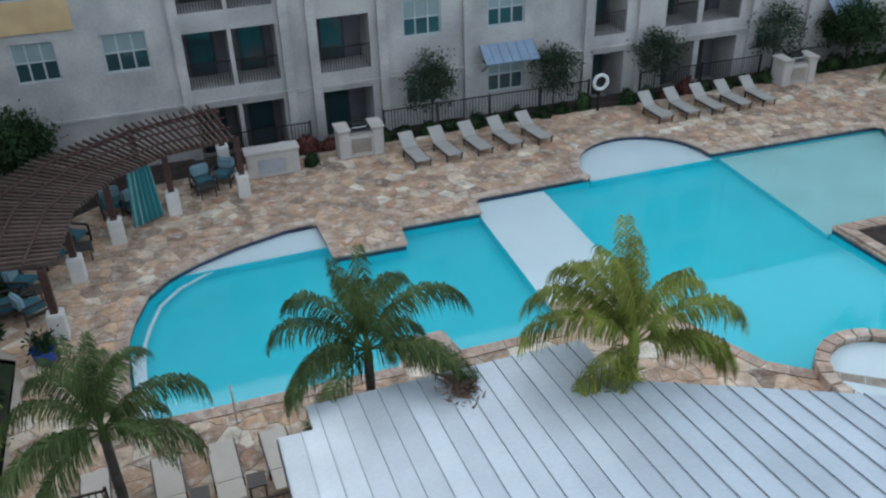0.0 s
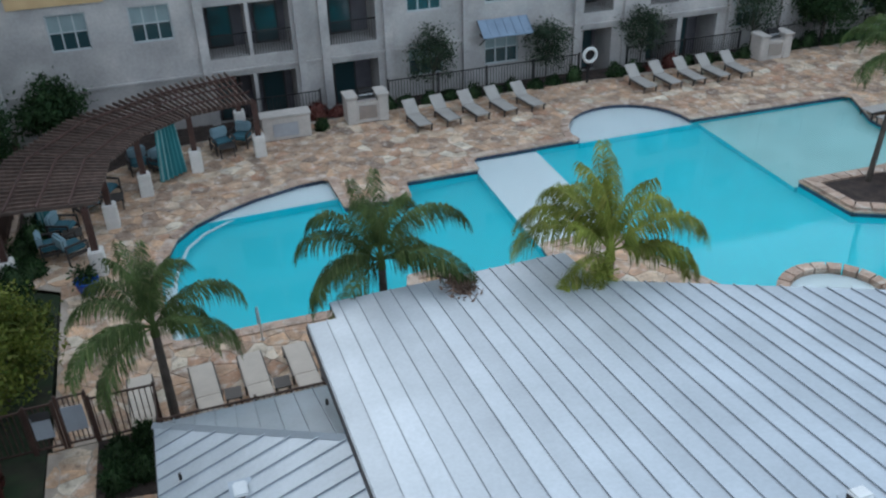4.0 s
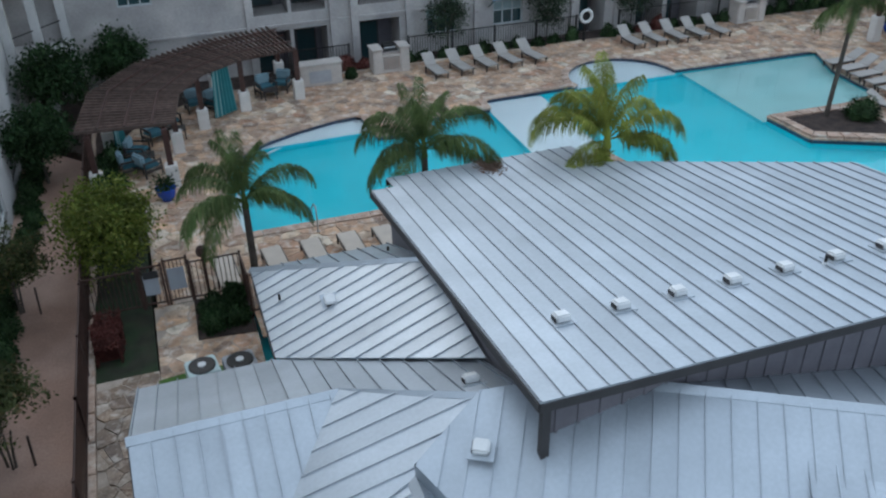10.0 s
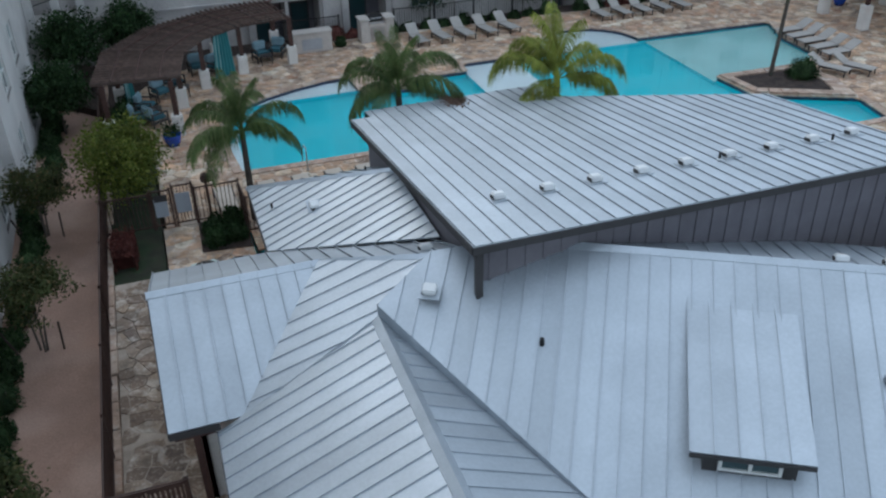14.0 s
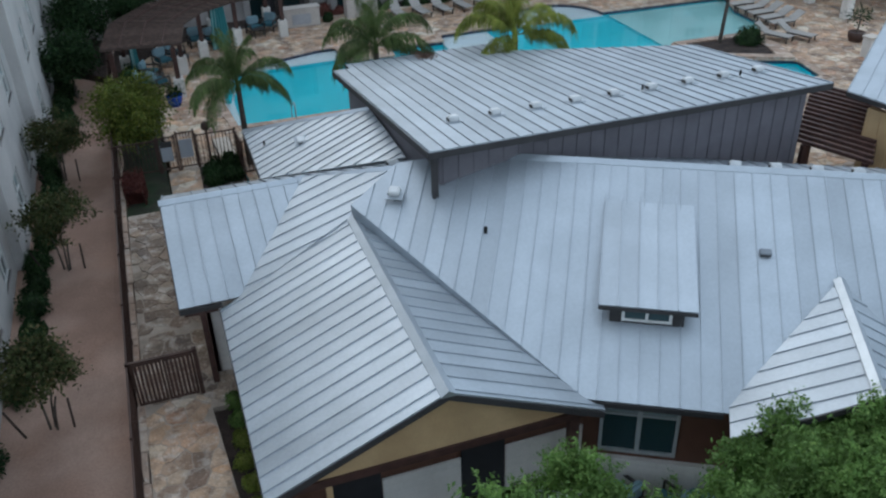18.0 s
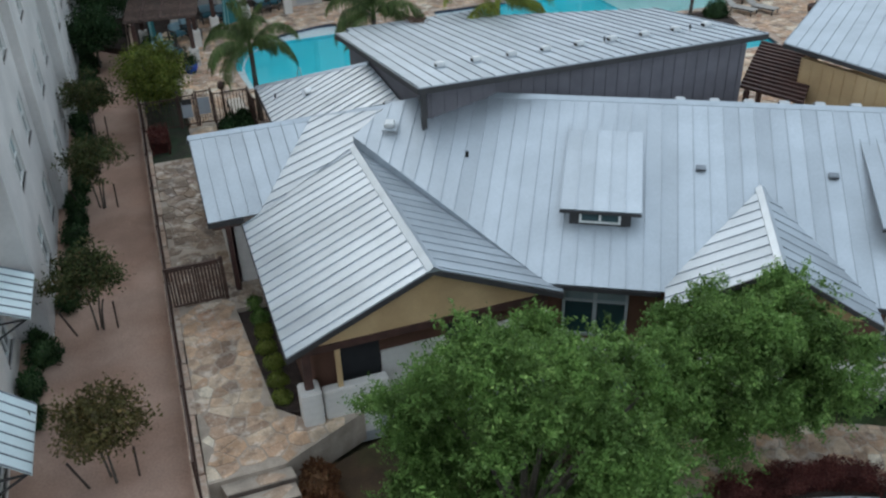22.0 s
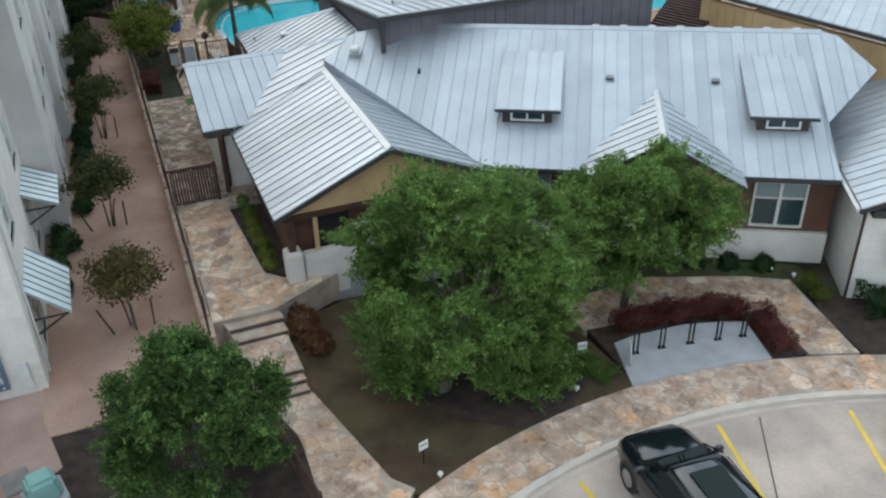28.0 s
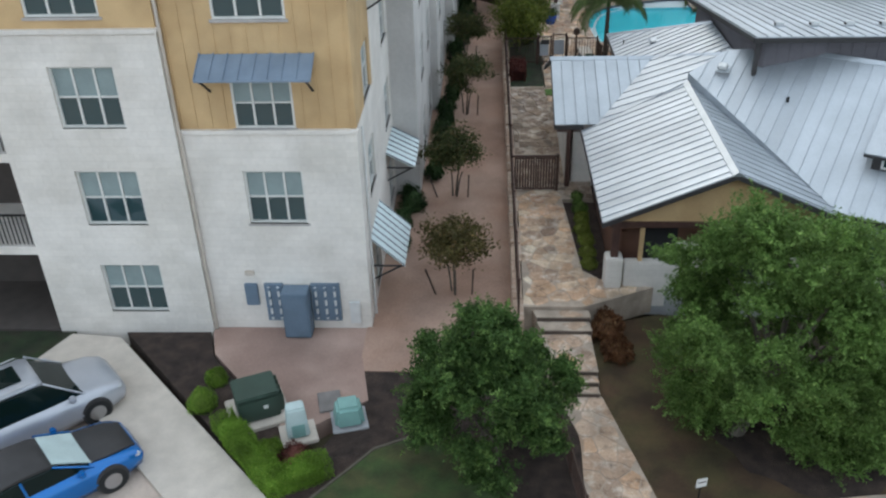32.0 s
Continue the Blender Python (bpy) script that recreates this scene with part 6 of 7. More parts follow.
def palm(x, y, z0, z1, scale, seed, label, lean=(0, 0), r=0.12, young=False):
    rng = random.Random(seed)
    t = thing("palm_tree", label, "palm", "palms", at=(x, y, z0))
    h = z1 - z0
    pts = [(lean[0] * k / 6, lean[1] * k / 6, h * k / 6 - 0.1) for k in range(7)]
    part("trunk", tube(pts, r, r * 0.75, 10), M_palmbark, t)
    part("crownshaft", tube([pts[-1], (lean[0], lean[1], h + 0.45)], r * 0.9, r * 0.35, 8), L_palmy if young else L_palm, t)
    for ring in range(1, 9):
        f0 = ring / 9
        part("trunk_ring", tube([(lean[0] * f0, lean[1] * f0, h * f0 - 0.13), (lean[0] * f0, lean[1] * f0, h * f0 - 0.09)], r * 1.08 * (1 - 0.25 * f0), seg=10), M_palmbark, t)
    for az, kind in (RING_Y if young else RING):
        f = part("frond", (FROND_Y if young else FROND)[kind], None, t)
        f.matrix_local = Matrix.Translation((lean[0], lean[1], h + (0.3 if kind == 0 else 0.12))) @ Euler((rng.uniform(-0.2, 0.2), rng.uniform(-0.1, 0.1), radians(az + rng.uniform(-9, 9)))).to_matrix().to_4x4() @ Matrix.Scale(scale * rng.uniform(0.88, 1.08), 4)
    if young:
        # hanging flower stalk, and a shorter yellowed frond under the crown
        pn_ = np.random.default_rng(seed).normal(size=(700, 3)) * np.array([0.13, 0.13, 0.2])
        leaves("flower_stalk", pn_ + np.array([-0.42, -0.5, h - 0.25]), 0.16, seed, L_palmy, t, "yellow hanging flower cluster", aspect=0.2)
    return t


palm(-3.0, 12.35, 0.0, 2.95, 0.92, 3, "queen palm with drooping fronds behind the clubhouse roof")
palm(2.0, 12.0, 0.0, 3.75, 0.98, 8, "queen palm with drooping fronds at the pool edge")
palm(6.55, 10.0, 0.0, 4.15, 1.1, 14, "tall bright green palm with arching fronds by the roof notch", r=0.15, young=True)
palm(20.5, 17.0, 0.0, 4.3, 0.9, 21, "slender palm in the planter island", lean=(0.55, 0.3), r=0.1)
palm(32.5, 17.5, 0.0, 2.6, 0.7, 27, "small palm near the far pergola")

# ---------------- pergola and pool furniture ----------------
M_sling = mat("pale_sling", (0.34, 0.31, 0.28), 0.8, vary=0.1, fine=60)
M_loungeframe = mat("dark_frame", (0.06, 0.05, 0.045), 0.5, 0.3, vary=0.2)
M_teal = mat("teal_fabric", (0.045, 0.125, 0.155), 0.9, vary=0.15, fine=40)
M_tealc = mat("teal_curtain", (0.03, 0.16, 0.17), 0.9, vary=0.15, fine=30)
M_tealp = mat("pale_teal_stripe", (0.20, 0.33, 0.32), 0.9, vary=0.15, fine=30)
M_pale = mat("pale_blue_cushion", (0.23, 0.33, 0.37), 0.9, vary=0.15)
M_bluepot = mat("blue_glaze", (0.02, 0.07, 0.38), 0.25, vary=0.15)
M_steel = mat("stainless_steel", (0.5, 0.5, 0.5), 0.3, 0.9, vary=0.1)
M_tan = mat("tan_cushion", (0.50, 0.43, 0.36), 0.9, vary=0.08)

perg = thing("pergola", "curved dark brown slatted pergola on white stone piers", "pergola")
INN = [(-4.78, 20.35), (-4.4, 23.25), (-3.25, 25.2), (-1.4, 26.55), (1.0, 27.03)]
OUT = [(-7.3, 20.6), (-6.9, 24.3), (-5.2, 27.0), (-2.4, 28.9), (0.6, 29.75)]
for row in (INN, OUT):
    for x, y in row:
        part("pier", bevbox(x - 0.22, y - 0.22, -0.02, x + 0.22, y + 0.22, 0.85, 0.03), M_white, perg, "white stone pier")
        part("post", box(x - 0.1, y - 0.1, 0.85, x + 0.1, y + 0.1, 2.2), M_wood, perg)


def plank(a, b, w, h):
    """A board on edge from a to b."""
    a, b = Vector(a), Vector(b)
    d = (b - a).normalized()
    s = Vector((-d.y, d.x, 0)).normalized() * w / 2
    z = Vector((0, 0, h))
    return [a - s, b - s, b + s, a + s, a - s + z, b - s + z, b + s + z, a + s + z], BOXF


for row in (INN, OUT):
    for a, b in zip(row, row[1:]):
        part("beam", plank((*a, 2.14), (*b, 2.14), 0.09, 0.16), M_wood, perg)
for k in range(4):
    n = 13
    for i in range(n):
        f0 = i / n
        a = Vector(INN[k]).lerp(Vector(INN[k + 1]), f0)
        b = Vector(OUT[k]).lerp(Vector(OUT[k + 1]), f0)
        d = (b - a).normalized() * 0.4
        part("slat", plank((a.x - d.x, a.y - d.y, 2.3), (b.x + d.x, b.y + d.y, 2.3), 0.05, 0.11), M_slat, perg)
    for g0 in (0.15, 0.5, 0.85):
        a = Vector(INN[k]).lerp(Vector(OUT[k]), g0)
        b = Vector(INN[k + 1]).lerp(Vector(OUT[k + 1]), g0)
        part("cross_slat", plank((a.x, a.y, 2.41), (b.x, b.y, 2.41), 0.05, 0.05), M_wood, perg)


def curtain(x0, y0, x1, y1):
    c = thing("curtain", "teal striped outdoor curtain hanging from the pergola", "curtain", "pergola curtains")
    n = 28
    vs = []
    d = Vector((x1 - x0, y1 - y0))
    s = Vector((-d.y, d.x)).normalized()
    for z in (0.15, 1.2, 2.14):
        for i in range(n + 1):
            f0 = i / n
            o = 0.06 * math.sin(f0 * 40) * (1.2 if z < 1 else 0.8)
            g0 = 0.5 + (f0 - 0.5) * (1.04 - 0.15 * z)
            vs.append((x0 + d.x * g0 + s.x * o, y0 + d.y * g0 + s.y * o, z))
    fs = [(r * (n + 1) + i, r * (n + 1) + i + 1, (r + 1) * (n + 1) + i + 1, (r + 1) * (n + 1) + i) for r in range(2) for i in range(n)]
    cl = part("cloth", (vs, fs), M_tealc, c, smooth=True)
    cl.data.materials.append(M_tealp)
    for f in cl.data.polygons:
        f.material_index = 1 if f.index % n % 5 == 2 else 0
    part("curtain_rod", tube([(x0, y0, 2.16), (x1, y1, 2.16)], 0.02, seg=6), M_iron, c)


curtain(-2.75, 25.65, -1.75, 26.35)
curtain(-6.6, 23.2, -6.3, 24.4)


def armchair(name="armchair"):
    c = thing(name, "patio armchair with teal seat and pale back cushion", "chair", "pergola chairs")
    part("seat_cushion", bevbox(-0.33, -0.33, 0.3, 0.33, 0.33, 0.46, 0.05), M_teal, c)
    part("back_cushion", bevbox(-0.33, 0.22, 0.44, 0.33, 0.4, 0.88, 0.06), M_pale, c)
    for x in (-0.38, 0.38):
        part("armrest", bevbox(x - 0.04, -0.36, 0.56, x + 0.04, 0.38, 0.62, 0.015), M_loungeframe, c)
        part("side_frame", box(x - 0.03, -0.34, 0.2, x + 0.03, 0.36, 0.3), M_loungeframe, c)
        for y in (-0.34, 0.34):
            part("leg", box(x - 0.025, y - 0.025, 0, x + 0.025, y + 0.025, 0.56), M_loungeframe, c)
    return c


ac = armchair()
ac.matrix_world = pose(-0.3, 28.0, 0, 0, 0, 15)
for x, y, r in ((0.45, 28.3, -30), (-2.6, 27.0, 40), (-3.4, 27.3, 10), (-4.6, 25.5, 60), (-5.2, 24.6, 30), (-5.9, 23.1, 70), (-6.2, 22.0, 100), (-5.6, 21.7, 120)):
    copy_thing(ac, pose(x, y, 0, 0, 0, r))
for x, y in ((-0.2, 27.5), (-4.3, 24.6), (-5.6, 22.5)):
    t = thing("coffee_table", "low dark patio table under the pergola", "table", "patio tables", at=(x, y, 0))
    part("top", bevbox(-0.3, -0.3, 0.38, 0.3, 0.3, 0.42, 0.01), M_loungeframe, t)
    for dx in (-0.25, 0.25):
        for dy in (-0.25, 0.25):
            part("leg", box(dx - 0.02, dy - 0.02, 0, dx + 0.02, dy + 0.02, 0.38), M_loungeframe, t)


def lathe(profile, seg=20):
    vs, fs = [], []
    for r, z in profile:
        vs += [(r * math.cos(2 * math.pi * k / seg), r * math.sin(2 * math.pi * k / seg), z) for k in range(seg)]
    for i in range(len(profile) - 1):
        for k in range(seg):
            fs.append((i * seg + k, i * seg + (k + 1) % seg, (i + 1) * seg + (k + 1) % seg, (i + 1) * seg + k))
    fs.append(tuple(range(seg - 1, -1, -1)))
    return vs, fs


for x, y, lf in ((-5.1, 19.35, L_dark), (30.9, 24.9, L_dark)):
    p = thing("plant_pot", "glazed cobalt blue plant pot on the deck", "pot", "blue pots", at=(x, y, 0))
    part("pot", lathe([(0.2, 0), (0.3, 0.18), (0.34, 0.4), (0.36, 0.46), (0.31, 0.46), (0.29, 0.38), (0.02, 0.37)]), M_bluepot, p, smooth=True)
    rngp = np.random.default_rng(3)
    leaves("foliage", rngp.normal(size=(350, 3)) * np.array([0.18, 0.18, 0.14]) + np.array([0, 0, 0.62]), 0.14, 3, lf, p)


def lounger(name, label, group, sling, raised=38):
    """A sun lounger, its foot towards -y, the back raised at +y."""
    c = thing(name, label, "lounger", group)
    for x in (-0.3, 0.3):
        part("side_rail", box(x - 0.025, -0.95, 0.24, x + 0.025, 0.35, 0.29), M_loungeframe, c)
        for y in (-0.85, 0.3):
            part("leg", box(x - 0.025, y - 0.025, 0, x + 0.025, y + 0.025, 0.24), M_loungeframe, c)
    part("seat", bevbox(-0.29, -0.95, 0.27, 0.29, 0.36, 0.32, 0.02), sling, c)
    bm = bevbox(-0.29, 0.0, 0.0, 0.29, 0.72, 0.05, 0.02)
    bm.transform(Matrix.Translation((0, 0.36, 0.28)) @ Matrix.Rotation(radians(raised), 4, "X"))
    part("backrest", bm, sling, c)
    return c


l0 = lounger("sun_lounger", "pale grey sling sun lounger with raised back on the deck", "north loungers", M_sling)
l0.matrix_world = pose(7.45, 27.75, 0, 0, 0, 6)
for k in range(1, 5):
    copy_thing(l0, pose(7.45 + 1.24 * k, 27.8 + 0.05 * k, 0, 0, 0, 7 + k))
for k in range(5):
    copy_thing(l0, pose(17.85 + 1.22 * k, 28.1, 0, 0, 0, 4 + 2 * (k % 2)))
l1 = lounger("sun_lounger", "cream cushioned sun lounger laid nearly flat by the fence", "south loungers", M_tan, 8)
l1.matrix_world = pose(-2.25, 13.45, 0, 0, 0, 184)
for x in (-1.05, 0.12, 1.25, -3.75):
    copy_thing(l1, pose(x, 13.5, 0, 0, 0, 183))
l2 = lounger("sun_lounger", "dark framed sun lounger beside the shallow water", "east loungers", M_sling, 30)
l2.matrix_world = pose(25.35, 21.7, 0, 0, 0, -88)
for k in range(1, 5):
    copy_thing(l2, pose(25.35 - 0.04 * k, 21.7 - 0.9 * k, 0, 0, 0, -88 + 2 * (k % 2)))
for x, y in ((23.3, 16.6), (24.4, 16.3)):
    copy_thing(l2, pose(x, y, 0, 0, 0, 25))
for x in (-1.65, -0.47, 0.68):
    t = thing("side_table", "small dark side table between the loungers", "table", "lounger tables", at=(x, 12.9, 0))
    part("top", bevbox(-0.2, -0.22, 0.36, 0.2, 0.22, 0.4, 0.01), M_loungeframe, t)
    for dx in (-0.16, 0.16):
        for dy in (-0.18, 0.18):
            part("leg", box(dx - 0.02, dy - 0.02, 0, dx + 0.02, dy + 0.02, 0.36), M_loungeframe, t)

# stone grill islands and counter
def grill_island(x, y, w, label, cooker=True):
    g_ = thing("grill_island", label, "grill", "grill islands", at=(x, y, 0))
    part("body", bevbox(-w / 2, -0.35, 0, w / 2, 0.35, 0.9, 0.03), M_cream, g_)
    for sx in (-1, 1):
        part("pillar", bevbox(sx * w / 2 - 0.22, -0.42, 0, sx * w / 2 + 0.22, 0.42, 1.12, 0.04), M_cream, g_)
        part("cap_stone", bevbox(sx * w / 2 - 0.27, -0.47, 1.12, sx * w / 2 + 0.27, 0.47, 1.2, 0.02), M_cream, g_)
    if cooker:
        ck = part("cooker", bevbox(-0.4, -0.3, 0.9, 0.4, 0.3, 1.0, 0.02), M_steel, g_, "steel gas cooker")
        part("hood", bevbox(-0.36, -0.1, 1.0, 0.36, 0.3, 1.35, 0.1, 3), M_iron, ck)
        part("handle", tube([(-0.28, -0.16, 1.15), (0.28, -0.16, 1.15)], 0.02, seg=6), M_steel, ck)
        part("door", bevbox(-0.35, -0.37, 0.2, 0.35, -0.35, 0.75, 0.01), M_steel, g_, "steel cabinet door")
    return g_


grill_island(5.65, 28.95, 1.3, "white stone grill island with a dark hooded cooker")
grill_island(25.4, 29.2, 1.3, "white stone grill island near the far bed")
ct = thing("stone_counter", "low pale stone counter wall beside the pergola", "counter", at=(2.25, 28.45, 0))
part("body", bevbox(-0.95, -0.3, 0, 0.95, 0.3, 0.95, 0.03), M_cream, ct)
part("top", bevbox(-1.0, -0.35, 0.95, 1.0, 0.35, 1.03, 0.02), M_cream, ct)
part("recess_panel", bevbox(-0.55, -0.32, 0.15, 0.45, -0.3, 0.7, 0.01), M_pad, ct, "grey access panel")

ring = thing("life_ring", "white life ring hung on a dark post by the bed", "life ring", at=(15.95, 29.35, 0))
vs, fs = [], []
for i in range(24):
    a = 2 * math.pi * i / 24
    for k in range(8):
        b = 2 * math.pi * k / 8
        r = 0.3 + 0.075 * math.cos(b)
        vs.append((r * math.cos(a), -0.08 + 0.075 * math.sin(b), 1.3 + r * math.sin(a)))
for i in range(24):
    for k in range(8):
        fs.append((i * 8 + k, i * 8 + (k + 1) % 8, ((i + 1) % 24) * 8 + (k + 1) % 8, ((i + 1) % 24) * 8 + k))
part("ring", (vs, fs), M_frame, ring, smooth=True)
part("post", box(-0.05, 0, -0.05, 0.05, 0.1, 1.6), M_iron, ring)
part("board", box(-0.3, -0.01, 0.95, 0.3, 0.0, 1.65), M_iron, ring)

hr = thing("pool_handrail", "bent steel handrail at the pool steps", "handrail", at=(-0.65, 15.6, 0))
part("rail", tube([(0, -0.3, 0), (0, -0.3, 0.75), (0, -0.2, 0.85), (0, 0.1, 0.8), (0, 0.75, 0.3), (0, 0.8, -0.3)], 0.025), M_steel, hr)
part("flange", tube([(0, -0.3, 0), (0, -0.3, 0.03)], 0.06), M_steel, hr)

# planter island and spa
isl = thing("planter_island", "stone-edged planter island with dark mulch in the pool", "planter")
IP = [(18.45, 17.85), (18.65, 15.55), (22.3, 13.65), (22.9, 15.6), (22.4, 17.75)]
IN = [(18.85, 17.4), (19.0, 15.85), (21.8, 14.4), (22.2, 15.7), (21.9, 17.3)]
part("mulch", prism(IN[::-1], -0.05, 0.07), M_mulch, isl)
for a, b, c, d in zip(IP, IP[1:] + IP[:1], IN[1:] + IN[:1], IN):
    L = math.dist(a, b)
    k = max(1, round(L / 0.6))
    for i in range(k):
        f0, f1 = i / k + 0.008, (i + 1) / k - 0.008
        q = [Vector(a).lerp(Vector(b), f0), Vector(a).lerp(Vector(b), f1), Vector(d).lerp(Vector(c), f1), Vector(d).lerp(Vector(c), f0)]
        part("edge_stone", prism([(p.x, p.y) for p in q][::-1], -0.3, 0.13), M_coping, isl)
spa = thing("spa", "round raised stone spa with pale water at the pool edge", "spa", at=(14.7, 11.4, 0))
for i in range(22):
    a0, a1 = 2 * math.pi * i / 22 + 0.02, 2 * math.pi * (i + 1) / 22 - 0.02
    q = [(1.35 * math.cos(a0), 1.35 * math.sin(a0)), (1.7 * math.cos(a0), 1.7 * math.sin(a0)), (1.7 * math.cos(a1), 1.7 * math.sin(a1)), (1.35 * math.cos(a1), 1.35 * math.sin(a1))]
    part("rim_stone", prism(q, -0.4, 0.28), M_coping, spa)
cir = [(1.35 * math.cos(a), 1.35 * math.sin(a)) for a in np.linspace(0, 2 * math.pi, 30)[:-1]]
part("basin", prism(cir, -0.6, 0.02), M_shelf, spa, "pale spa floor")
wt = part("water", fill(cir, 0.18), M_water, spa)
wt.visible_shadow = False
part("tile_floor", ([(16.0 - 14.7, 12.4 - 11.4, -1.2), (18.3 - 14.7, 12.3 - 11.4, -1.2), (18.3 - 14.7, 15.2 - 11.4, -1.2), (17.4 - 14.7, 15.0 - 11.4, -1.2)], [(0, 1, 2, 3)]), mat("blue_tile", (0.03, 0.09, 0.25), 0.4, vary=0.2), spa, "dark blue tiled pool floor")

# shaded terrace beyond the pool
ep = thing("east_pergola", "dark timber pergola on white stone columns beyond the pool", "pergola")
for x, y in ((29.1, 24.0), (29.0, 20.95), (28.85, 17.95), (33.2, 24.0), (33.2, 20.95), (33.2, 17.95)):
    part("column", bevbox(x - 0.24, y - 0.24, -0.02, x + 0.24, y + 0.24, 1.25, 0.04), M_white, ep, "white stone column")
    part("post", box(x - 0.09, y - 0.09, 1.25, x + 0.09, y + 0.09, 2.35), M_wood, ep)
for x in (28.95, 33.2):
    part("beam", box(x - 0.07, 17.4, 2.35, x + 0.07, 24.6, 2.55), M_wood, ep)
for k in range(34):
    part("slat", box(28.5, 17.45 + 0.21 * k, 2.55, 33.7, 17.53 + 0.21 * k, 2.67), M_wood, ep)
part("back_screen", box(33.4, 17.5, 0.0, 33.5, 24.5, 2.3), M_wood, ep, "dark timber screen")
pr = thing("stone_pier", "short white stone pier on the deck", "pier", at=(25.6, 12.75, 0))
part("shaft", bevbox(-0.25, -0.25, -0.02, 0.25, 0.25, 0.9, 0.03), M_white, pr)
part("cap_stone", bevbox(-0.3, -0.3, 0.9, 0.3, 0.3, 0.98, 0.02), M_kerb, pr)
dp = thing("deck_planter", "dark round planter with a bare drooping shrub", "planter", at=(26.7, 14.8, 0))
part("pot", lathe([(0.28, 0), (0.38, 0.2), (0.4, 0.42), (0.36, 0.45), (0.33, 0.4), (0.02, 0.39)]), M_rust, dp, smooth=True)
part("stem", tube([(0, 0, 0.35), (0.05, 0, 0.9), (0.02, 0.03, 1.3)], 0.05, 0.03, 6), M_bark, dp)
leaves("foliage", np.random.default_rng(8).normal(size=(300, 3)) * np.array([0.3, 0.3, 0.18]) + np.array([0, 0, 1.3]), 0.13, 8, L_dark, dp)

# ---------------- utility boxes, bicycle racks, signs ----------------
M_ugreen = mat("utility_green", (0.035, 0.06, 0.045), 0.5, vary=0.12)
M_uteal = mat("utility_teal", (0.20, 0.36, 0.33), 0.55, vary=0.12)
M_upale = mat("utility_pale", (0.46, 0.55, 0.54), 0.55, vary=0.1)
M_ugrey = mat("weathered_lid", (0.20, 0.18, 0.17), 0.8, vary=0.2)
M_ublue = mat("cabinet_blue", (0.125, 0.175, 0.235), 0.5, vary=0.12)
tf = thing("transformer", "dark green pad-mounted electrical transformer", "transformer", at=(-14.4, -10.7, -1.1), turn=25)
part("pad", bevbox(-0.75, -0.7, -0.05, 0.75, 0.7, 0.08, 0.02), M_kerb, tf, "concrete pad")
part("tank", bevbox(-0.52, -0.44, 0.08, 0.52, 0.44, 0.78, 0.03), M_ugreen, tf)
part("lid", bevbox(-0.55, -0.48, 0.78, 0.55, 0.48, 0.88, 0.04), M_ugreen, tf)
part("door", bevbox(-0.48, -0.47, 0.14, 0.48, -0.44, 0.74, 0.01), M_ugreen, tf)
part("notice", box(0.1, -0.48, 0.45, 0.22, -0.47, 0.55), M_frame, tf)
for k in range(5):
    part("fin", box(0.52, -0.4 + k * 0.2, 0.2, 0.64, -0.36 + k * 0.2, 0.7), M_ugreen, tf)
pb = thing("pedestal_box", "pale teal utility pedestal on a small pad", "utility box", at=(-13.2, -11.5, -1.1), turn=20)
part("pad", bevbox(-0.45, -0.4, -0.05, 0.45, 0.4, 0.06, 0.02), M_kerb, pb)
bm = bevbox(-0.28, -0.24, 0.06, 0.28, 0.24, 0.95, 0.05)
for v in bm.verts:
    if v.co.z > 0.7:
        v.co.x *= 0.8
        v.co.y *= 0.75
part("cabinet", bm, M_upale, pb)
part("door", box(-0.16, -0.25, 0.12, 0.16, -0.235, 0.5), M_uteal, pb)
pc = thing("cable_vault", "light teal rounded utility box lid", "utility box", at=(-12.0, -10.95, -1.1), turn=15)
bm = bevbox(-0.38, -0.35, 0.0, 0.38, 0.35, 0.6, 0.1, 3)
for v in bm.verts:
    if v.co.z > 0.4:
        v.co.x *= 0.82
        v.co.y *= 0.82
part("cover", bm, M_uteal, pc)
part("base", bevbox(-0.45, -0.42, -0.05, 0.45, 0.42, 0.04, 0.02), M_pad, pc)
vp = thing("valve_plate", "flat grey ground lid beside the teal box", "lid", at=(-12.6, -10.3, -1.085), turn=15)
part("lid", bevbox(-0.3, -0.4, 0, 0.3, 0.4, 0.05, 0.02), M_ugrey, vp)

mc = thing("meter_cabinet", "grey-blue electrical cabinet with meters on the stone wall", "electrical cabinet")
part("cabinet", bevbox(-14.3, -7.6, -1.05, -13.55, -7.07, 0.45, 0.02), M_ublue, mc)
part("cabinet_door", bevbox(-14.25, -7.62, -0.95, -13.6, -7.6, 0.35, 0.01), M_ublue, mc)
for x0, x1 in ((-14.85, -14.32), (-13.52, -12.7)):
    bk = part("meter_board", box(x0, -7.15, -0.75, x1, -7.06, 0.5), M_ublue, mc)
    nx_ = max(2, int((x1 - x0) / 0.22))
    for i in range(nx_):
        for j in range(4):
            cx, cz = x0 + (i + 0.5) * (x1 - x0) / nx_, -0.55 + j * 0.3
            part("meter", tube([(cx, -7.15, cz), (cx, -7.21, cz)], 0.06, 0.05, 10), M_ublue, bk)
        cx = x0 + (i + 0.5) * (x1 - x0) / nx_
        part("conduit_strip", box(cx - 0.03, -7.19, -0.68, cx + 0.03, -7.15, 0.42), M_gal, bk)
part("junction_box", bevbox(-15.42, -7.17, -0.22, -15.05, -7.06, 0.5, 0.02), M_ublue, mc)
part("junction_box", bevbox(-12.45, -7.15, -0.85, -12.15, -7.06, -0.1, 0.02), M_gal, mc)
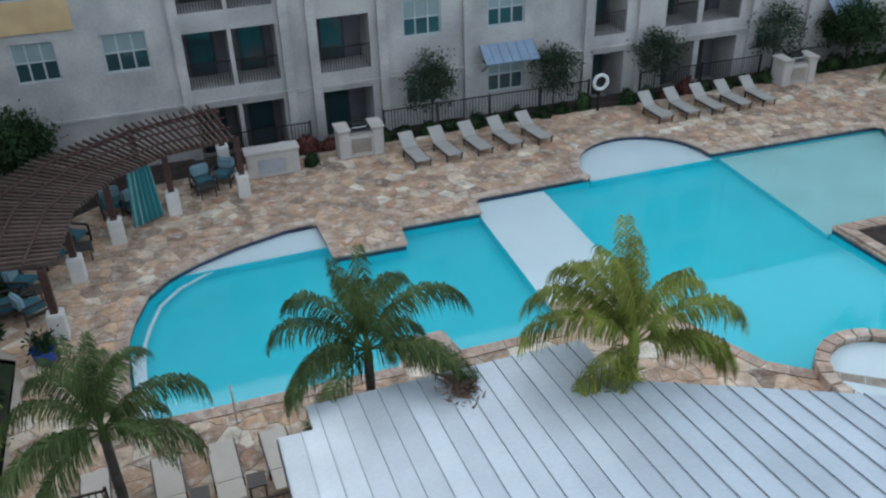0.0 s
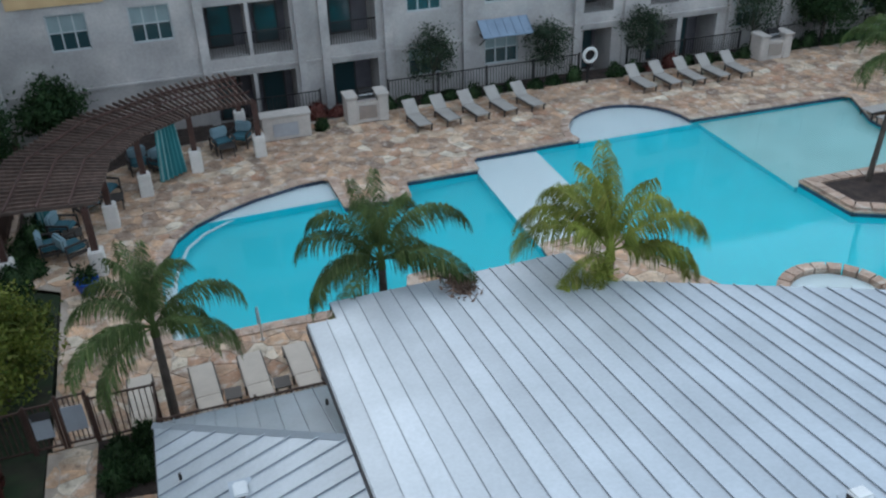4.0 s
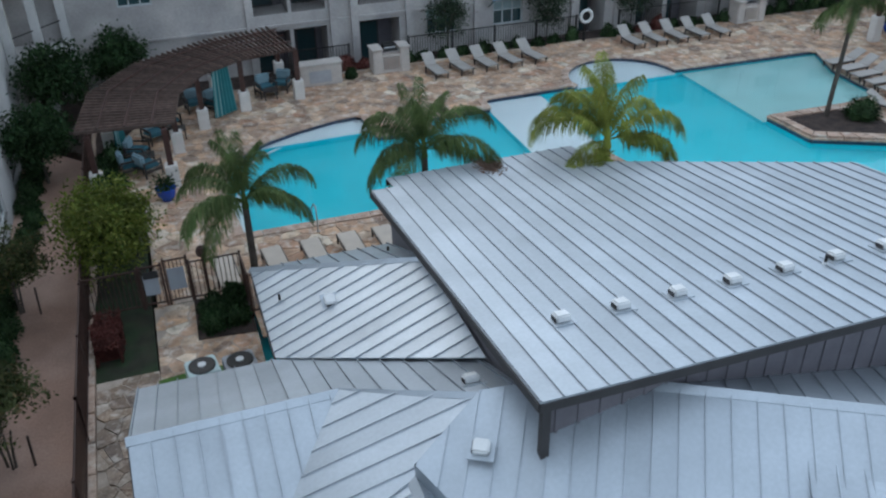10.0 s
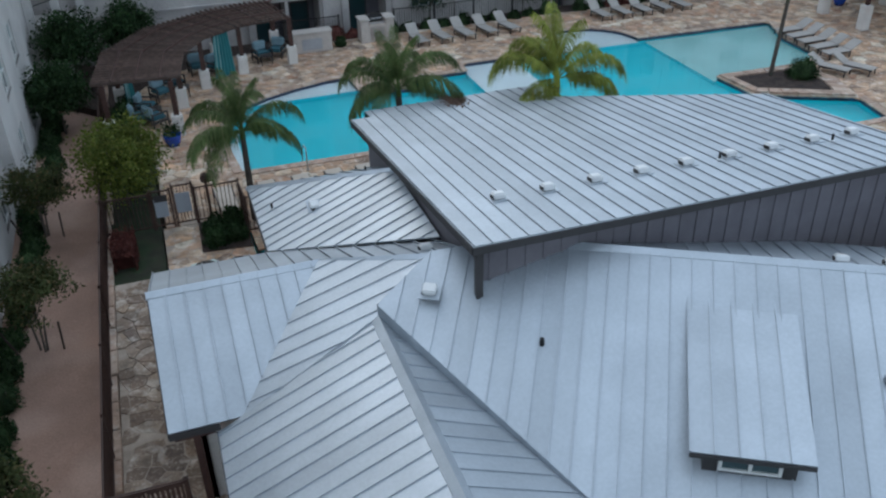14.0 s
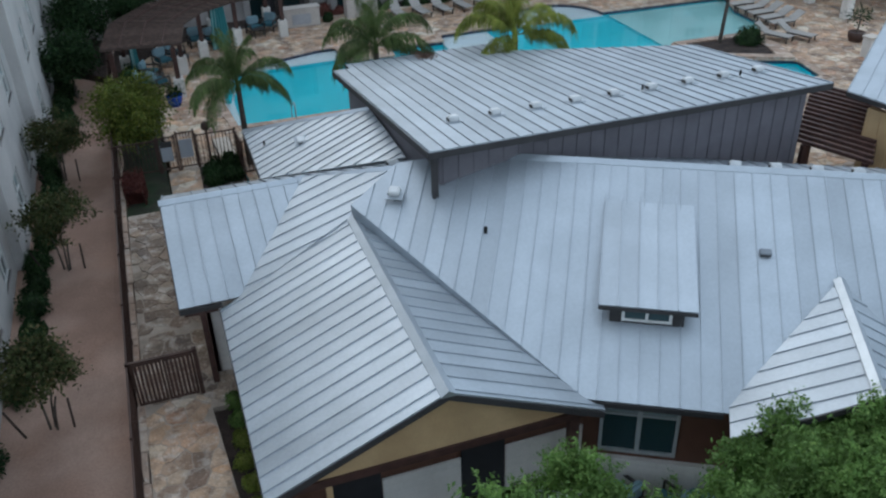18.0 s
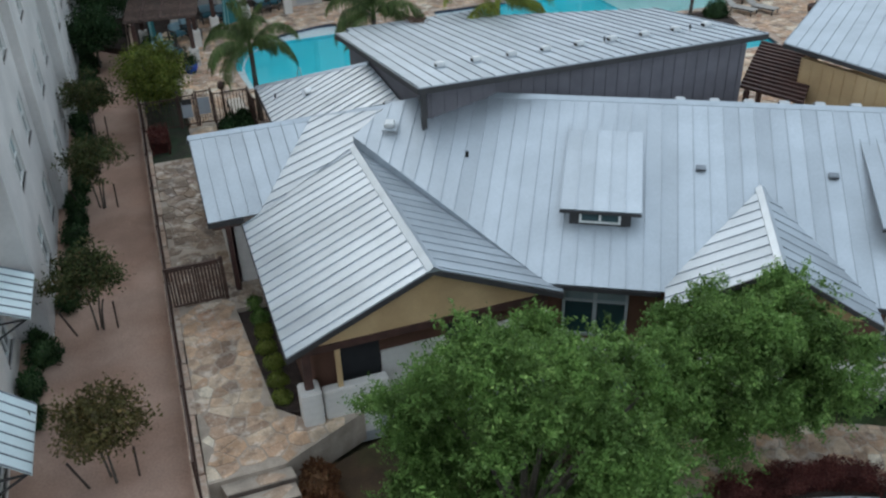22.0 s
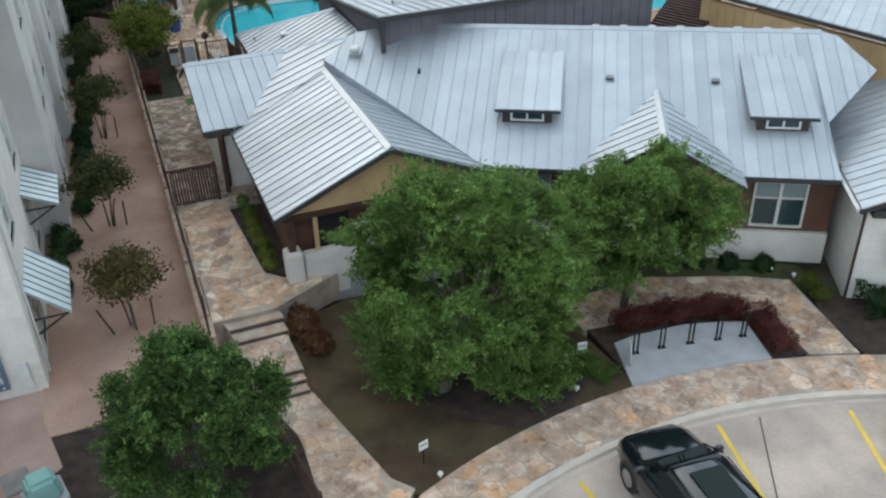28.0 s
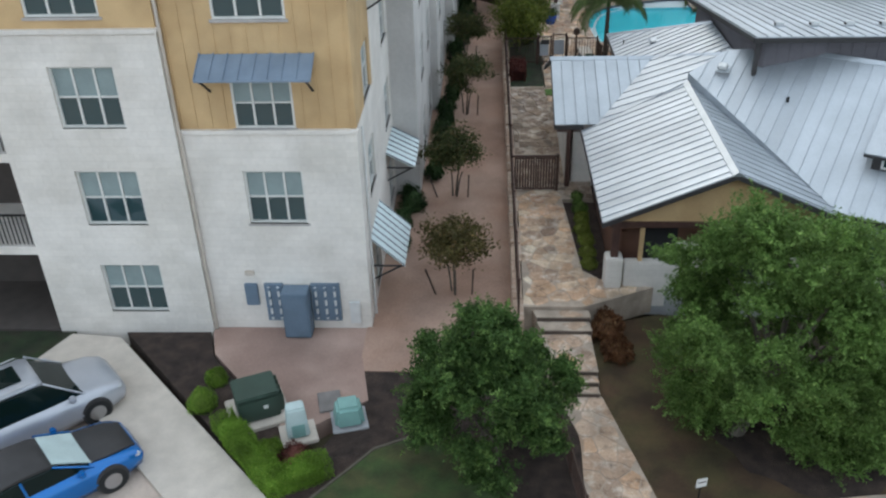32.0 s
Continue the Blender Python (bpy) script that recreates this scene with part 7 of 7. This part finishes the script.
part("wall_lamp", bevbox(-15.35, -7.16, 0.78, -15.1, -7.06, 0.92, 0.02), M_kerb, apt, "small wall lamp")


def rack(x, y, turn):
    r = thing("bicycle_rack", "black inverted-U bicycle rack bolted to the pad", "bicycle rack", "bicycle racks", at=(x, y, -1.05), turn=turn)
    part("hoop", tube([(-0.06, 0, 0), (-0.06, 0, 0.72), (-0.03, 0, 0.8), (0.03, 0, 0.8), (0.06, 0, 0.72), (0.06, 0, 0)], 0.025), M_iron, r)
    for dx in (-0.06, 0.06):
        part("foot_plate", box(dx - 0.05, -0.06, 0, dx + 0.05, 0.06, 0.012), M_iron, r)
    return r


for k, (x, y) in enumerate(((2.9, -12.0), (3.68, -12.08), (4.5, -12.23), (5.28, -12.4), (6.0, -12.55))):
    rack(x, y, -12)


def small_sign(x, y, z, label, tilt=0):
    s = thing("yard_sign", label, "sign", "yard signs", at=(x, y, z), turn=tilt)
    part("stem", tube([(0, 0, -0.1), (0, 0, 0.5)], 0.018, seg=6), M_iron, s)
    part("board", bevbox(-0.13, -0.035, 0.48, 0.13, -0.015, 0.74, 0.008), M_frame, s)
    part("text_bar", box(-0.09, -0.038, 0.62, 0.09, -0.034, 0.65), M_fascia, s)


small_sign(-3.75, -13.45, -1.13, "small white yard sign on a thin stem", 15)
small_sign(1.4, -11.72, -1.13, "small white yard sign beside the low hedge", -10)
pn = thing("pad_sign", "white curved sign panel at the end of the bicycle pad", "sign", at=(2.6, -12.2, -1.1), turn=60)
part("panel", bevbox(-0.3, -0.02, 0.1, 0.3, 0.02, 0.5, 0.015), M_frame, pn)
for dx in (-0.22, 0.22):
    part("leg", tube([(dx, 0, -0.02), (dx, 0, 0.15)], 0.02, seg=6), M_iron, pn)
for k, (x, y) in enumerate(((-3.55, -14.0), (0.75, -12.65), (8.9, -10.2), (9.3, -10.75))):
    u = thing("path_light", "small pale ground light at the lawn edge", "lamp", "path lights", at=(x, y, -1.12))
    part("stem", tube([(0, 0, -0.05), (0, 0, 0.1)], 0.02, seg=6), M_gal, u)
    part("head", lathe([(0.03, 0.08), (0.07, 0.1), (0.06, 0.15), (0.0, 0.17)], 10), M_frame, u)

for x, y in ((-3.95, 8.55), (-4.85, 8.65)):
    u = thing("cooling_unit", "grey outdoor cooling unit with a round dark fan grille", "air conditioner", "cooling units", at=(x, y, 0.03), turn=8)
    part("case", bevbox(-0.38, -0.38, 0, 0.38, 0.38, 0.7, 0.04), M_pad if x > -4.3 else M_upale, u)
    part("fan_grille", lathe([(0.33, 0.70), (0.33, 0.73), (0.28, 0.74), (0.05, 0.72), (0.0, 0.72)], 20), M_iron, u)
    part("hub", lathe([(0.1, 0.73), (0.1, 0.76), (0.0, 0.77)], 12), M_gal, u)
    for k in range(10):
        part("louvre", box(-0.34, -0.392, 0.08 + 0.058 * k, 0.34, -0.38, 0.11 + 0.058 * k), M_pad, u)
lp = thing("gate_lantern", "dark post lantern beside the pool gate", "lamp", at=(-4.35, 12.6, 0))
part("post", tube([(0, 0, 0), (0, 0, 1.45)], 0.04), M_rust, lp)
part("lantern", lathe([(0.05, 1.45), (0.13, 1.5), (0.16, 1.62), (0.12, 1.75), (0.0, 1.82)], 12), M_rust, lp)
for x, y in ((2.15, -6.05), (2.95, -6.65), (3.75, -6.8)):
    c = copy_thing(ac, pose(x, y, -1.12, 0, 0, 200))
    c["label"], c["group"] = "dark patio chair under the clubhouse window", "window chairs"

# ---------------- cars ----------------
def paint(name, color, rough=0.25, metal=0.3):
    m = mat(name, color, rough, metal, vary=0.04, bump=0.0)
    m.node_tree.nodes["Principled BSDF"].inputs["Coat Weight"].default_value = 0.5
    m.node_tree.nodes["Principled BSDF"].inputs["Coat Roughness"].default_value = 0.05
    return m


M_tyre = mat("tyre_rubber", (0.015, 0.015, 0.015), 0.9, vary=0.2)
M_rim = mat("alloy_rim", (0.45, 0.45, 0.46), 0.3, 0.9, vary=0.1)
M_carglass = glass_mat("car_glass", (0.005, 0.012, 0.011), 0.03, 0.2)
M_taillamp = mat("red_lamp_glass", (0.25, 0.008, 0.008), 0.15, 0.0, vary=0.1)
M_lamp = mat("headlamp_glass", (0.6, 0.62, 0.62), 0.15, 0.2, vary=0.1)


def loft(stations):
    """Closed skin through cross-sections of equal point count."""
    n = len(stations[0])
    vs = [p for st in stations for p in st]
    fs = []
    for i in range(len(stations) - 1):
        for k in range(n):
            fs.append((i * n + k, i * n + (k + 1) % n, (i + 1) * n + (k + 1) % n, (i + 1) * n + k))
    fs += [tuple(range(n - 1, -1, -1)), tuple((len(stations) - 1) * n + k for k in range(n))]
    return vs, fs


def car(label, x, y, turn, body_mat, roof_mat, suv=True, L=4.6, W=1.84, H=1.66, group="parked cars", sunroof=False, bonnet=None, rail=None):
    """A parked car, nose towards +x: body, glass house, roof, wheels, lamps, mirrors."""
    c = thing("car", label, "car", group, at=(x, y, -1.22), turn=turn)
    h = L / 2
    hw = W / 2
    belt = 1.0 if suv else 0.9
    st = []
    prof = [(-h, 0.80, 0.42, 0.80), (-h + 0.06, 0.90, 0.30, 0.88), (-h + 0.4, 0.98, 0.24, 1.0 * belt), (-h + 1.2, 1.0, 0.22, belt + 0.03), (0, 1.0, 0.22, belt + 0.02), (h - 1.5, 1.0, 0.22, belt), (h - 1.15, 0.985, 0.22, belt - 0.02), (h - 0.45, 0.95, 0.24, belt - 0.12), (h - 0.12, 0.86, 0.28, belt - 0.24), (h - 0.02, 0.74, 0.36, belt - 0.36)]
    for px, w, z0, z1 in prof:
        b = hw * w
        st.append([(px, -b * 0.93, z0), (px, -b, z0 + 0.18), (px, -b * 0.985, (z0 + z1) / 2 + 0.08), (px, -b * 0.93, z1 - 0.03), (px, -b * 0.72, z1 + 0.035), (px, 0, z1 + 0.06), (px, b * 0.72, z1 + 0.035), (px, b * 0.93, z1 - 0.03), (px, b * 0.985, (z0 + z1) / 2 + 0.08), (px, b, z0 + 0.18), (px, b * 0.93, z0)])
    part("body", loft(st), body_mat, c, smooth=True)
    r0, r1 = (-h + 0.16, h - 1.95) if suv else (-h + 0.95, h - 2.05)
    top = H - 0.05
    gl = []
    for px, z1, w in ((r0 - (0.05 if suv else 0.75), belt - 0.02, 0.86), (r0 + 0.12, top - 0.06, 0.74), ((r0 + r1) / 2, top, 0.76), (r1, top - 0.05, 0.74), (r1 + 0.92, belt - 0.04, 0.84)):
        zb_ = belt - 0.06
        gl.append([(px, -hw * 0.88, zb_), (px, -hw * w, max(zb_ + 0.01, z1 - 0.07)), (px, -hw * w * 0.86, max(zb_ + 0.02, z1)), (px, hw * w * 0.86, max(zb_ + 0.02, z1)), (px, hw * w, max(zb_ + 0.01, z1 - 0.07)), (px, hw * 0.88, zb_)])
    part("glass_house", loft(gl), M_carglass, c, "dark car glass")
    rf = []
    for px, z1, w in ((r0 + 0.05, top - 0.07, 0.70), (r0 + 0.2, top - 0.015, 0.73), ((r0 + r1) / 2, top + 0.03, 0.75), (r1 - 0.1, top - 0.01, 0.73), (r1 + 0.08, top - 0.07, 0.70)):
        rf.append([(px, -hw * w, z1 - 0.05), (px, -hw * w * 0.9, z1 + 0.01), (px, 0, z1 + 0.03), (px, hw * w * 0.9, z1 + 0.01), (px, hw * w, z1 - 0.05)])
    part("roof", loft(rf), roof_mat, c, smooth=True)
    for sy in (-1, 1):
        for px, tx in ((r1 + 0.06, r1 + 0.88), (r0 + 0.1, r0 - 0.02)):
            part("pillar", tube([(px, sy * hw * 0.74, top - 0.06), (tx, sy * hw * 0.87, belt - 0.02)], 0.024, seg=6), body_mat, c)
        part("pillar", tube([((r0 + r1) / 2, sy * hw * 0.755, top - 0.05), ((r0 + r1) / 2 + 0.05, sy * hw * 0.885, belt - 0.02)], 0.035, seg=6), body_mat, c)
        if suv:
            part("roof_rail", tube([(r0 + 0.2, sy * hw * 0.68, top + 0.05), (r1 - 0.15, sy * hw * 0.68, top + 0.05)], 0.016, seg=6), rail or M_steel, c, "slim roof rail")
        mr = part("mirror", bevbox(r1 + 0.48, sy * hw * 1.05 - 0.1, belt, r1 + 0.62, sy * hw * 1.05 + 0.1, belt + 0.15, 0.03), body_mat, c)
        part("headlamp", bevbox(h - 0.3, sy * hw * 0.68 - 0.16, belt - 0.36, h - 0.1, sy * hw * 0.68 + 0.14, belt - 0.24, 0.04), M_lamp, c)
        part("tail_lamp", bevbox(-h - 0.01, sy * hw * 0.75 - 0.1, 0.75, -h + 0.12, sy * hw * 0.75 + 0.12, 0.95, 0.03), M_taillamp, c)
        for px in (-h + 0.85, h - 0.9):
            w_ = part("wheel", tube([(px, sy * (hw - 0.22), 0.33), (px, sy * (hw + 0.005), 0.33)], 0.335, seg=20), M_tyre, c)
            part("rim", tube([(px, sy * (hw - 0.02), 0.33), (px, sy * (hw + 0.015), 0.33)], 0.21, seg=14), M_rim, w_)
            part("wheel_arch", tube([(px, sy * (hw - 0.25), 0.36), (px, sy * (hw - 0.012), 0.36)], 0.39, seg=20), M_fascia, c)
    if sunroof:
        part("sunroof", bevbox((r0 + r1) / 2 - 0.1, -0.38, top + 0.03, r1 - 0.3, 0.38, top + 0.07, 0.015), M_carglass, c, "dark glass sunroof")
    if bonnet:
        hood = []
        for px, z1, w in ((h - 1.2, belt + 0.055, 0.66), (h - 0.8, belt - 0.0, 0.66), (h - 0.45, belt - 0.045, 0.62), (h - 0.14, belt - 0.15, 0.52)):
            hood.append([(px, -w, z1 - 0.03), (px, -w * 0.9, z1 + 0.01), (px, 0, z1 + 0.03), (px, w * 0.9, z1 + 0.01), (px, w, z1 - 0.03)])
        part("bonnet", loft(hood), bonnet, c, "black bonnet", smooth=True)
        part("sunshade", ([(r1 + 0.1, -0.55, top - 0.03), (r1 + 0.1, 0.55, top - 0.03), (r1 + 0.92, 0.64, belt + 0.02), (r1 + 0.92, -0.64, belt + 0.02), (r1 + 0.08, -0.55, top - 0.06), (r1 + 0.08, 0.55, top - 0.06), (r1 + 0.9, 0.64, belt - 0.01), (r1 + 0.9, -0.64, belt - 0.01)], BOXF), M_upale, c, "silver windscreen sunshade")
    part("grille", bevbox(h - 0.08, -0.38, 0.4, h + 0.0, 0.38, 0.58, 0.02), M_fascia, c)
    part("number_plate", bevbox(h - 0.01, -0.22, 0.36, h + 0.015, 0.22, 0.45, 0.005), M_frame, c)
    part("rear_bumper", bevbox(-h - 0.03, -hw * 0.75, 0.38, -h + 0.15, hw * 0.75, 0.55, 0.04), body_mat, c)
    return c


P_black = paint("black_paint", (0.006, 0.009, 0.014), 0.1, 0.0)
P_silver = paint("silver_paint", (0.45, 0.46, 0.50), 0.3, 0.35)
P_grey = paint("grey_blue_paint", (0.27, 0.31, 0.37), 0.3, 0.6)
P_blue = paint("bright_blue_paint", (0.004, 0.135, 0.43), 0.25, 0.4)
car("glossy black car with a glass roof parked at the kerb", 1.02, -17.4, 86, P_black, P_black, True, 4.7, 1.85, 1.62, sunroof=True, rail=P_black)
car("silver-grey saloon parked nose to the kerb", 8.15, -18.9, 112, P_grey, P_grey, False, 4.6, 1.8, 1.45)
car("silver sport utility car parked at the walk edge", -20.2, -11.35, 43, P_silver, P_silver, True, 4.8, 1.92, 1.78, sunroof=True)
car("bright blue car with black top parked at the walk edge", -18.7, -13.55, 43, P_blue, M_fascia, False, 4.3, 1.78, 1.42, bonnet=M_fascia)

# ---------------- paving (many small pieces, last) ----------------
def arc_pts(r, x0, x1, n=25, cx=2.0, cy=-29.2):
    return [(float(x), cy + math.sqrt(r * r - (x - cx) ** 2)) for x in np.linspace(x0, x1, n)]


def stones(parent, region, zf, step, seed, gap=0.009, thick=0.035, holes=(), limit=0, material=None, joined_mat=None, near=None):
    """Irregular flagstones over a region: the first ones as pieces of their own, the rest joined."""
    xs, ys = [p[0] for p in region], [p[1] for p in region]
    rest_v, rest_f, made = [], [], 0
    rng = random.Random(seed + 7)
    for c, poly in cells(min(xs), min(ys), max(xs), max(ys), step, seed):
        if not inside(c, region) or any(inside(c, h) for h in holes):
            continue
        q = []
        for p in poly:
            p = (c[0] + (p[0] - c[0]) * (1 - gap / step * 2.2), c[1] + (p[1] - c[1]) * (1 - gap / step * 2.2))
            for h in holes:
                if inside(p, h):
                    p = nearest_on(p, h)
            if not inside(p, region):
                p = nearest_on(p, region)
            q.append(p)
        n = len(q)
        dz = rng.uniform(-0.004, 0.006)
        vs = [(p[0], p[1], zf(p[1]) - thick) for p in q] + [(c[0] + (p[0] - c[0]) * 0.982, c[1] + (p[1] - c[1]) * 0.982, zf(p[1]) + dz) for p in q]
        fs = [tuple(range(n, 2 * n))] + [(i, (i + 1) % n, n + (i + 1) % n, n + i) for i in range(n)]
        if made < limit and (near is None or near(c)):
            part("flagstone", (vs, fs), material or M_flag, parent)
            made += 1
        else:
            k = len(rest_v)
            rest_v += vs
            rest_f += [tuple(i + k for i in f) for f in fs]
    if rest_v:
        tagged(part("flagstones", (rest_v, rest_f), joined_mat or M_flag_far, parent), kind="stuff")


def paving(name, region, zf, label, step=0.5, seed=1, holes=(), limit=0, base=0.3, stone=None):
    """A mortar bed with flagstones on it."""
    bm = bmesh.new()
    f = bm.faces.new([bm.verts.new((p[0], p[1], zf(p[1]) - 0.008)) for p in region])
    f.normal_update()
    if f.normal.z < 0:
        f.normal_flip()
    ext = bmesh.ops.extrude_face_region(bm, geom=[f])
    for v in ext["geom"]:
        if isinstance(v, bmesh.types.BMVert):
            v.co.z -= base
    bmesh.ops.recalc_face_normals(bm, faces=list(bm.faces))
    ob = solo(name, bm, M_mortar, label, "pavement", kind="structure")
    stones(ob, region, zf, step, seed, holes=holes, limit=limit, material=stone)
    return ob


flat0 = lambda y: 0.0
low = lambda y: -1.1
# the pool deck bed is a ring: built from rectangles that stay outside the pool
DECK = [(-5.8, 12.75), (-3.3, 12.75), (-3.2, 10.3), (0.7, 10.4), (0.7, 11.0), (5.9, 11.1), (6.2, 9.6), (11.3, 6.5), (11.3, 4.0), (36, 4.0), (36, 29.6), (1.0, 29.6), (-2.5, 29.0), (-5.5, 27.0), (-7.2, 24.0), (-7.4, 20.6), (-5.9, 19.7)]
bm = bmesh.new()
ring = [bm.verts.new((p[0], p[1], -0.018)) for p in DECK]
inner = [bm.verts.new((p[0], p[1], -0.018)) for p in POOL]
edges = [bm.edges.new((a, b)) for a, b in zip(ring, ring[1:] + ring[:1])] + [bm.edges.new((a, b)) for a, b in zip(inner, inner[1:] + inner[:1])]
bmesh.ops.triangle_fill(bm, use_beauty=True, edges=edges)
for f in bm.faces:
    if f.normal.z < 0:
        f.normal_flip()
deck = solo("pool_deck", bm, M_mortar, "flagstone pool deck in pink, tan and cream stones", "pavement", kind="structure")
stones(deck, DECK, flat0, 0.50, 3, holes=(POOL,), limit=300, near=lambda c: c[0] < 9 and c[1] < 24.5 or 2 < c[0] < 12 and c[1] < 26.5)
# coping stones round the pool edge
per = []
for a, b in zip(POOL, POOL[1:] + POOL[:1]):
    per.append((a, b, math.dist(a, b)))
rngc = random.Random(5)
for a, b, L in per:
    k = max(1, round(L / 0.62))
    dx, dy = (b[0] - a[0]) / L, (b[1] - a[1]) / L
    nx, ny = dy, -dx
    mid = ((a[0] + b[0]) / 2 + nx * 0.1, (a[1] + b[1]) / 2 + ny * 0.1)
    if inside(mid, POOL):
        nx, ny = -nx, -ny
    for i in range(k):
        s0, s1 = L * i / k + 0.008, L * (i + 1) / k - 0.008
        w = 0.30 + rngc.uniform(-0.03, 0.03)
        q = [(a[0] + dx * s0 - nx * 0.05, a[1] + dy * s0 - ny * 0.05), (a[0] + dx * s1 - nx * 0.05, a[1] + dy * s1 - ny * 0.05), (a[0] + dx * s1 + nx * w, a[1] + dy * s1 + ny * w), (a[0] + dx * s0 + nx * w, a[1] + dy * s0 + ny * w)]
        z = rngc.uniform(0.03, 0.04)
        part("coping_stone", ([(p[0], p[1], -0.03) for p in q] + [(p[0], p[1], z) for p in q], BOXF), M_coping, pool)
vs, fs = [], []
for i, p in enumerate(POOL):
    vs += [(p[0], p[1], -0.02), (p[0], p[1], -0.24)]
n = len(POOL)
part("waterline_tile", (vs, [(2 * i, 2 * ((i + 1) % n), 2 * ((i + 1) % n) + 1, 2 * i + 1) for i in range(n)]), M_tileband, pool, "dark tile band at the waterline")

# side walk, steps and lower walks
paving("side_walk", [(-7.45, -6.9), (-5.75, -6.9), (-3.6, -5.9), (-5.0, -5.6), (-5.6, -5.0), (-5.9, -0.5), (-5.9, 0.1), (-7.45, 0.1)], lambda y: -0.38 + 0.18 * (y + 6.9) / 9.9, "flagstone walk beside the clubhouse gate", 0.42, 11, limit=150, base=0.9)
paving("side_walk", [(-7.45, 0.1), (-5.9, 0.1), (-5.9, -0.5), (-4.8, -0.5), (-4.8, 0.8), (-5.6, 0.8), (-5.6, 3.0), (-7.45, 3.0)], lambda y: -0.38 + 0.18 * (y + 6.9) / 9.9, "flagstone walk inside the gate, browned for shade and wet", 0.42, 14, limit=60, base=0.9, stone=M_flagb)
paving("side_walk", [(-7.45, 3.0), (-5.6, 3.0), (-5.6, 6.3), (-3.3, 6.6), (-3.3, 8.0), (-5.92, 8.0), (-5.92, 9.8), (-7.45, 9.8)], lambda y: min(0.0, -0.2 + 0.04 * (y - 3.0)), "flagstone walk behind the low gable, browned for shade and wet", 0.42, 12, limit=120, base=0.9, stone=M_flagb)
paving("side_walk", [(-5.9, 8.0), (-3.3, 8.0), (-3.3, 12.7), (-5.9, 12.7)], lambda y: 0.0, "flagstone walk to the pool gate", 0.42, 13, limit=60, base=0.9)
for k, (y0, y1, z) in enumerate(((-7.25, -6.9, -0.50), (-7.7, -7.25, -0.63), (-9.35, -7.7, -0.75), (-9.65, -9.35, -0.87), (-9.95, -9.65, -0.99))):
    xl = -7.1 + 0.12 * k
    sw = paving("walk_step", [(xl, y0), (-5.55, y0), (-5.6, y1), (xl - 0.1, y1)], lambda y, z=z: z, "stone step of the front walk", 0.46, 20 + k, limit=20, base=0.6, stone=M_walk)
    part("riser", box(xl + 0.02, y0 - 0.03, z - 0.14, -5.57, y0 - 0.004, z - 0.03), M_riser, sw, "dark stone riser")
walk_low = [(-6.65, -9.95), (-5.5, -9.95), (-4.6, -13.6), (-4.2, -14.1), (-5.2, -15.2), (-6.3, -14.4), (-6.2, -11.5)]
paving("lower_walk", walk_low, low, "flagstone walk down to the car park", 0.5, 31, limit=60, stone=M_walk)
side = arc_pts(14.6, -5.2, 13.4) + arc_pts(16.1, 13.4, -4.2)
paving("curved_walk", side, low, "curved flagstone pavement along the car park kerb", 0.45, 41, limit=230, stone=M_walk)
paving("entry_walk", [(2.0, -9.0), (5.2, -8.9), (7.8, -10.0), (9.1, -10.8), (8.75, -12.6), (8.4, -14.35), (7.15, -13.85), (7.3, -12.6), (6.85, -11.75), (6.3, -11.3), (4.9, -10.8), (2.2, -10.5)], low, "flagstone entry walk past the hedge", 0.40, 51, limit=110)
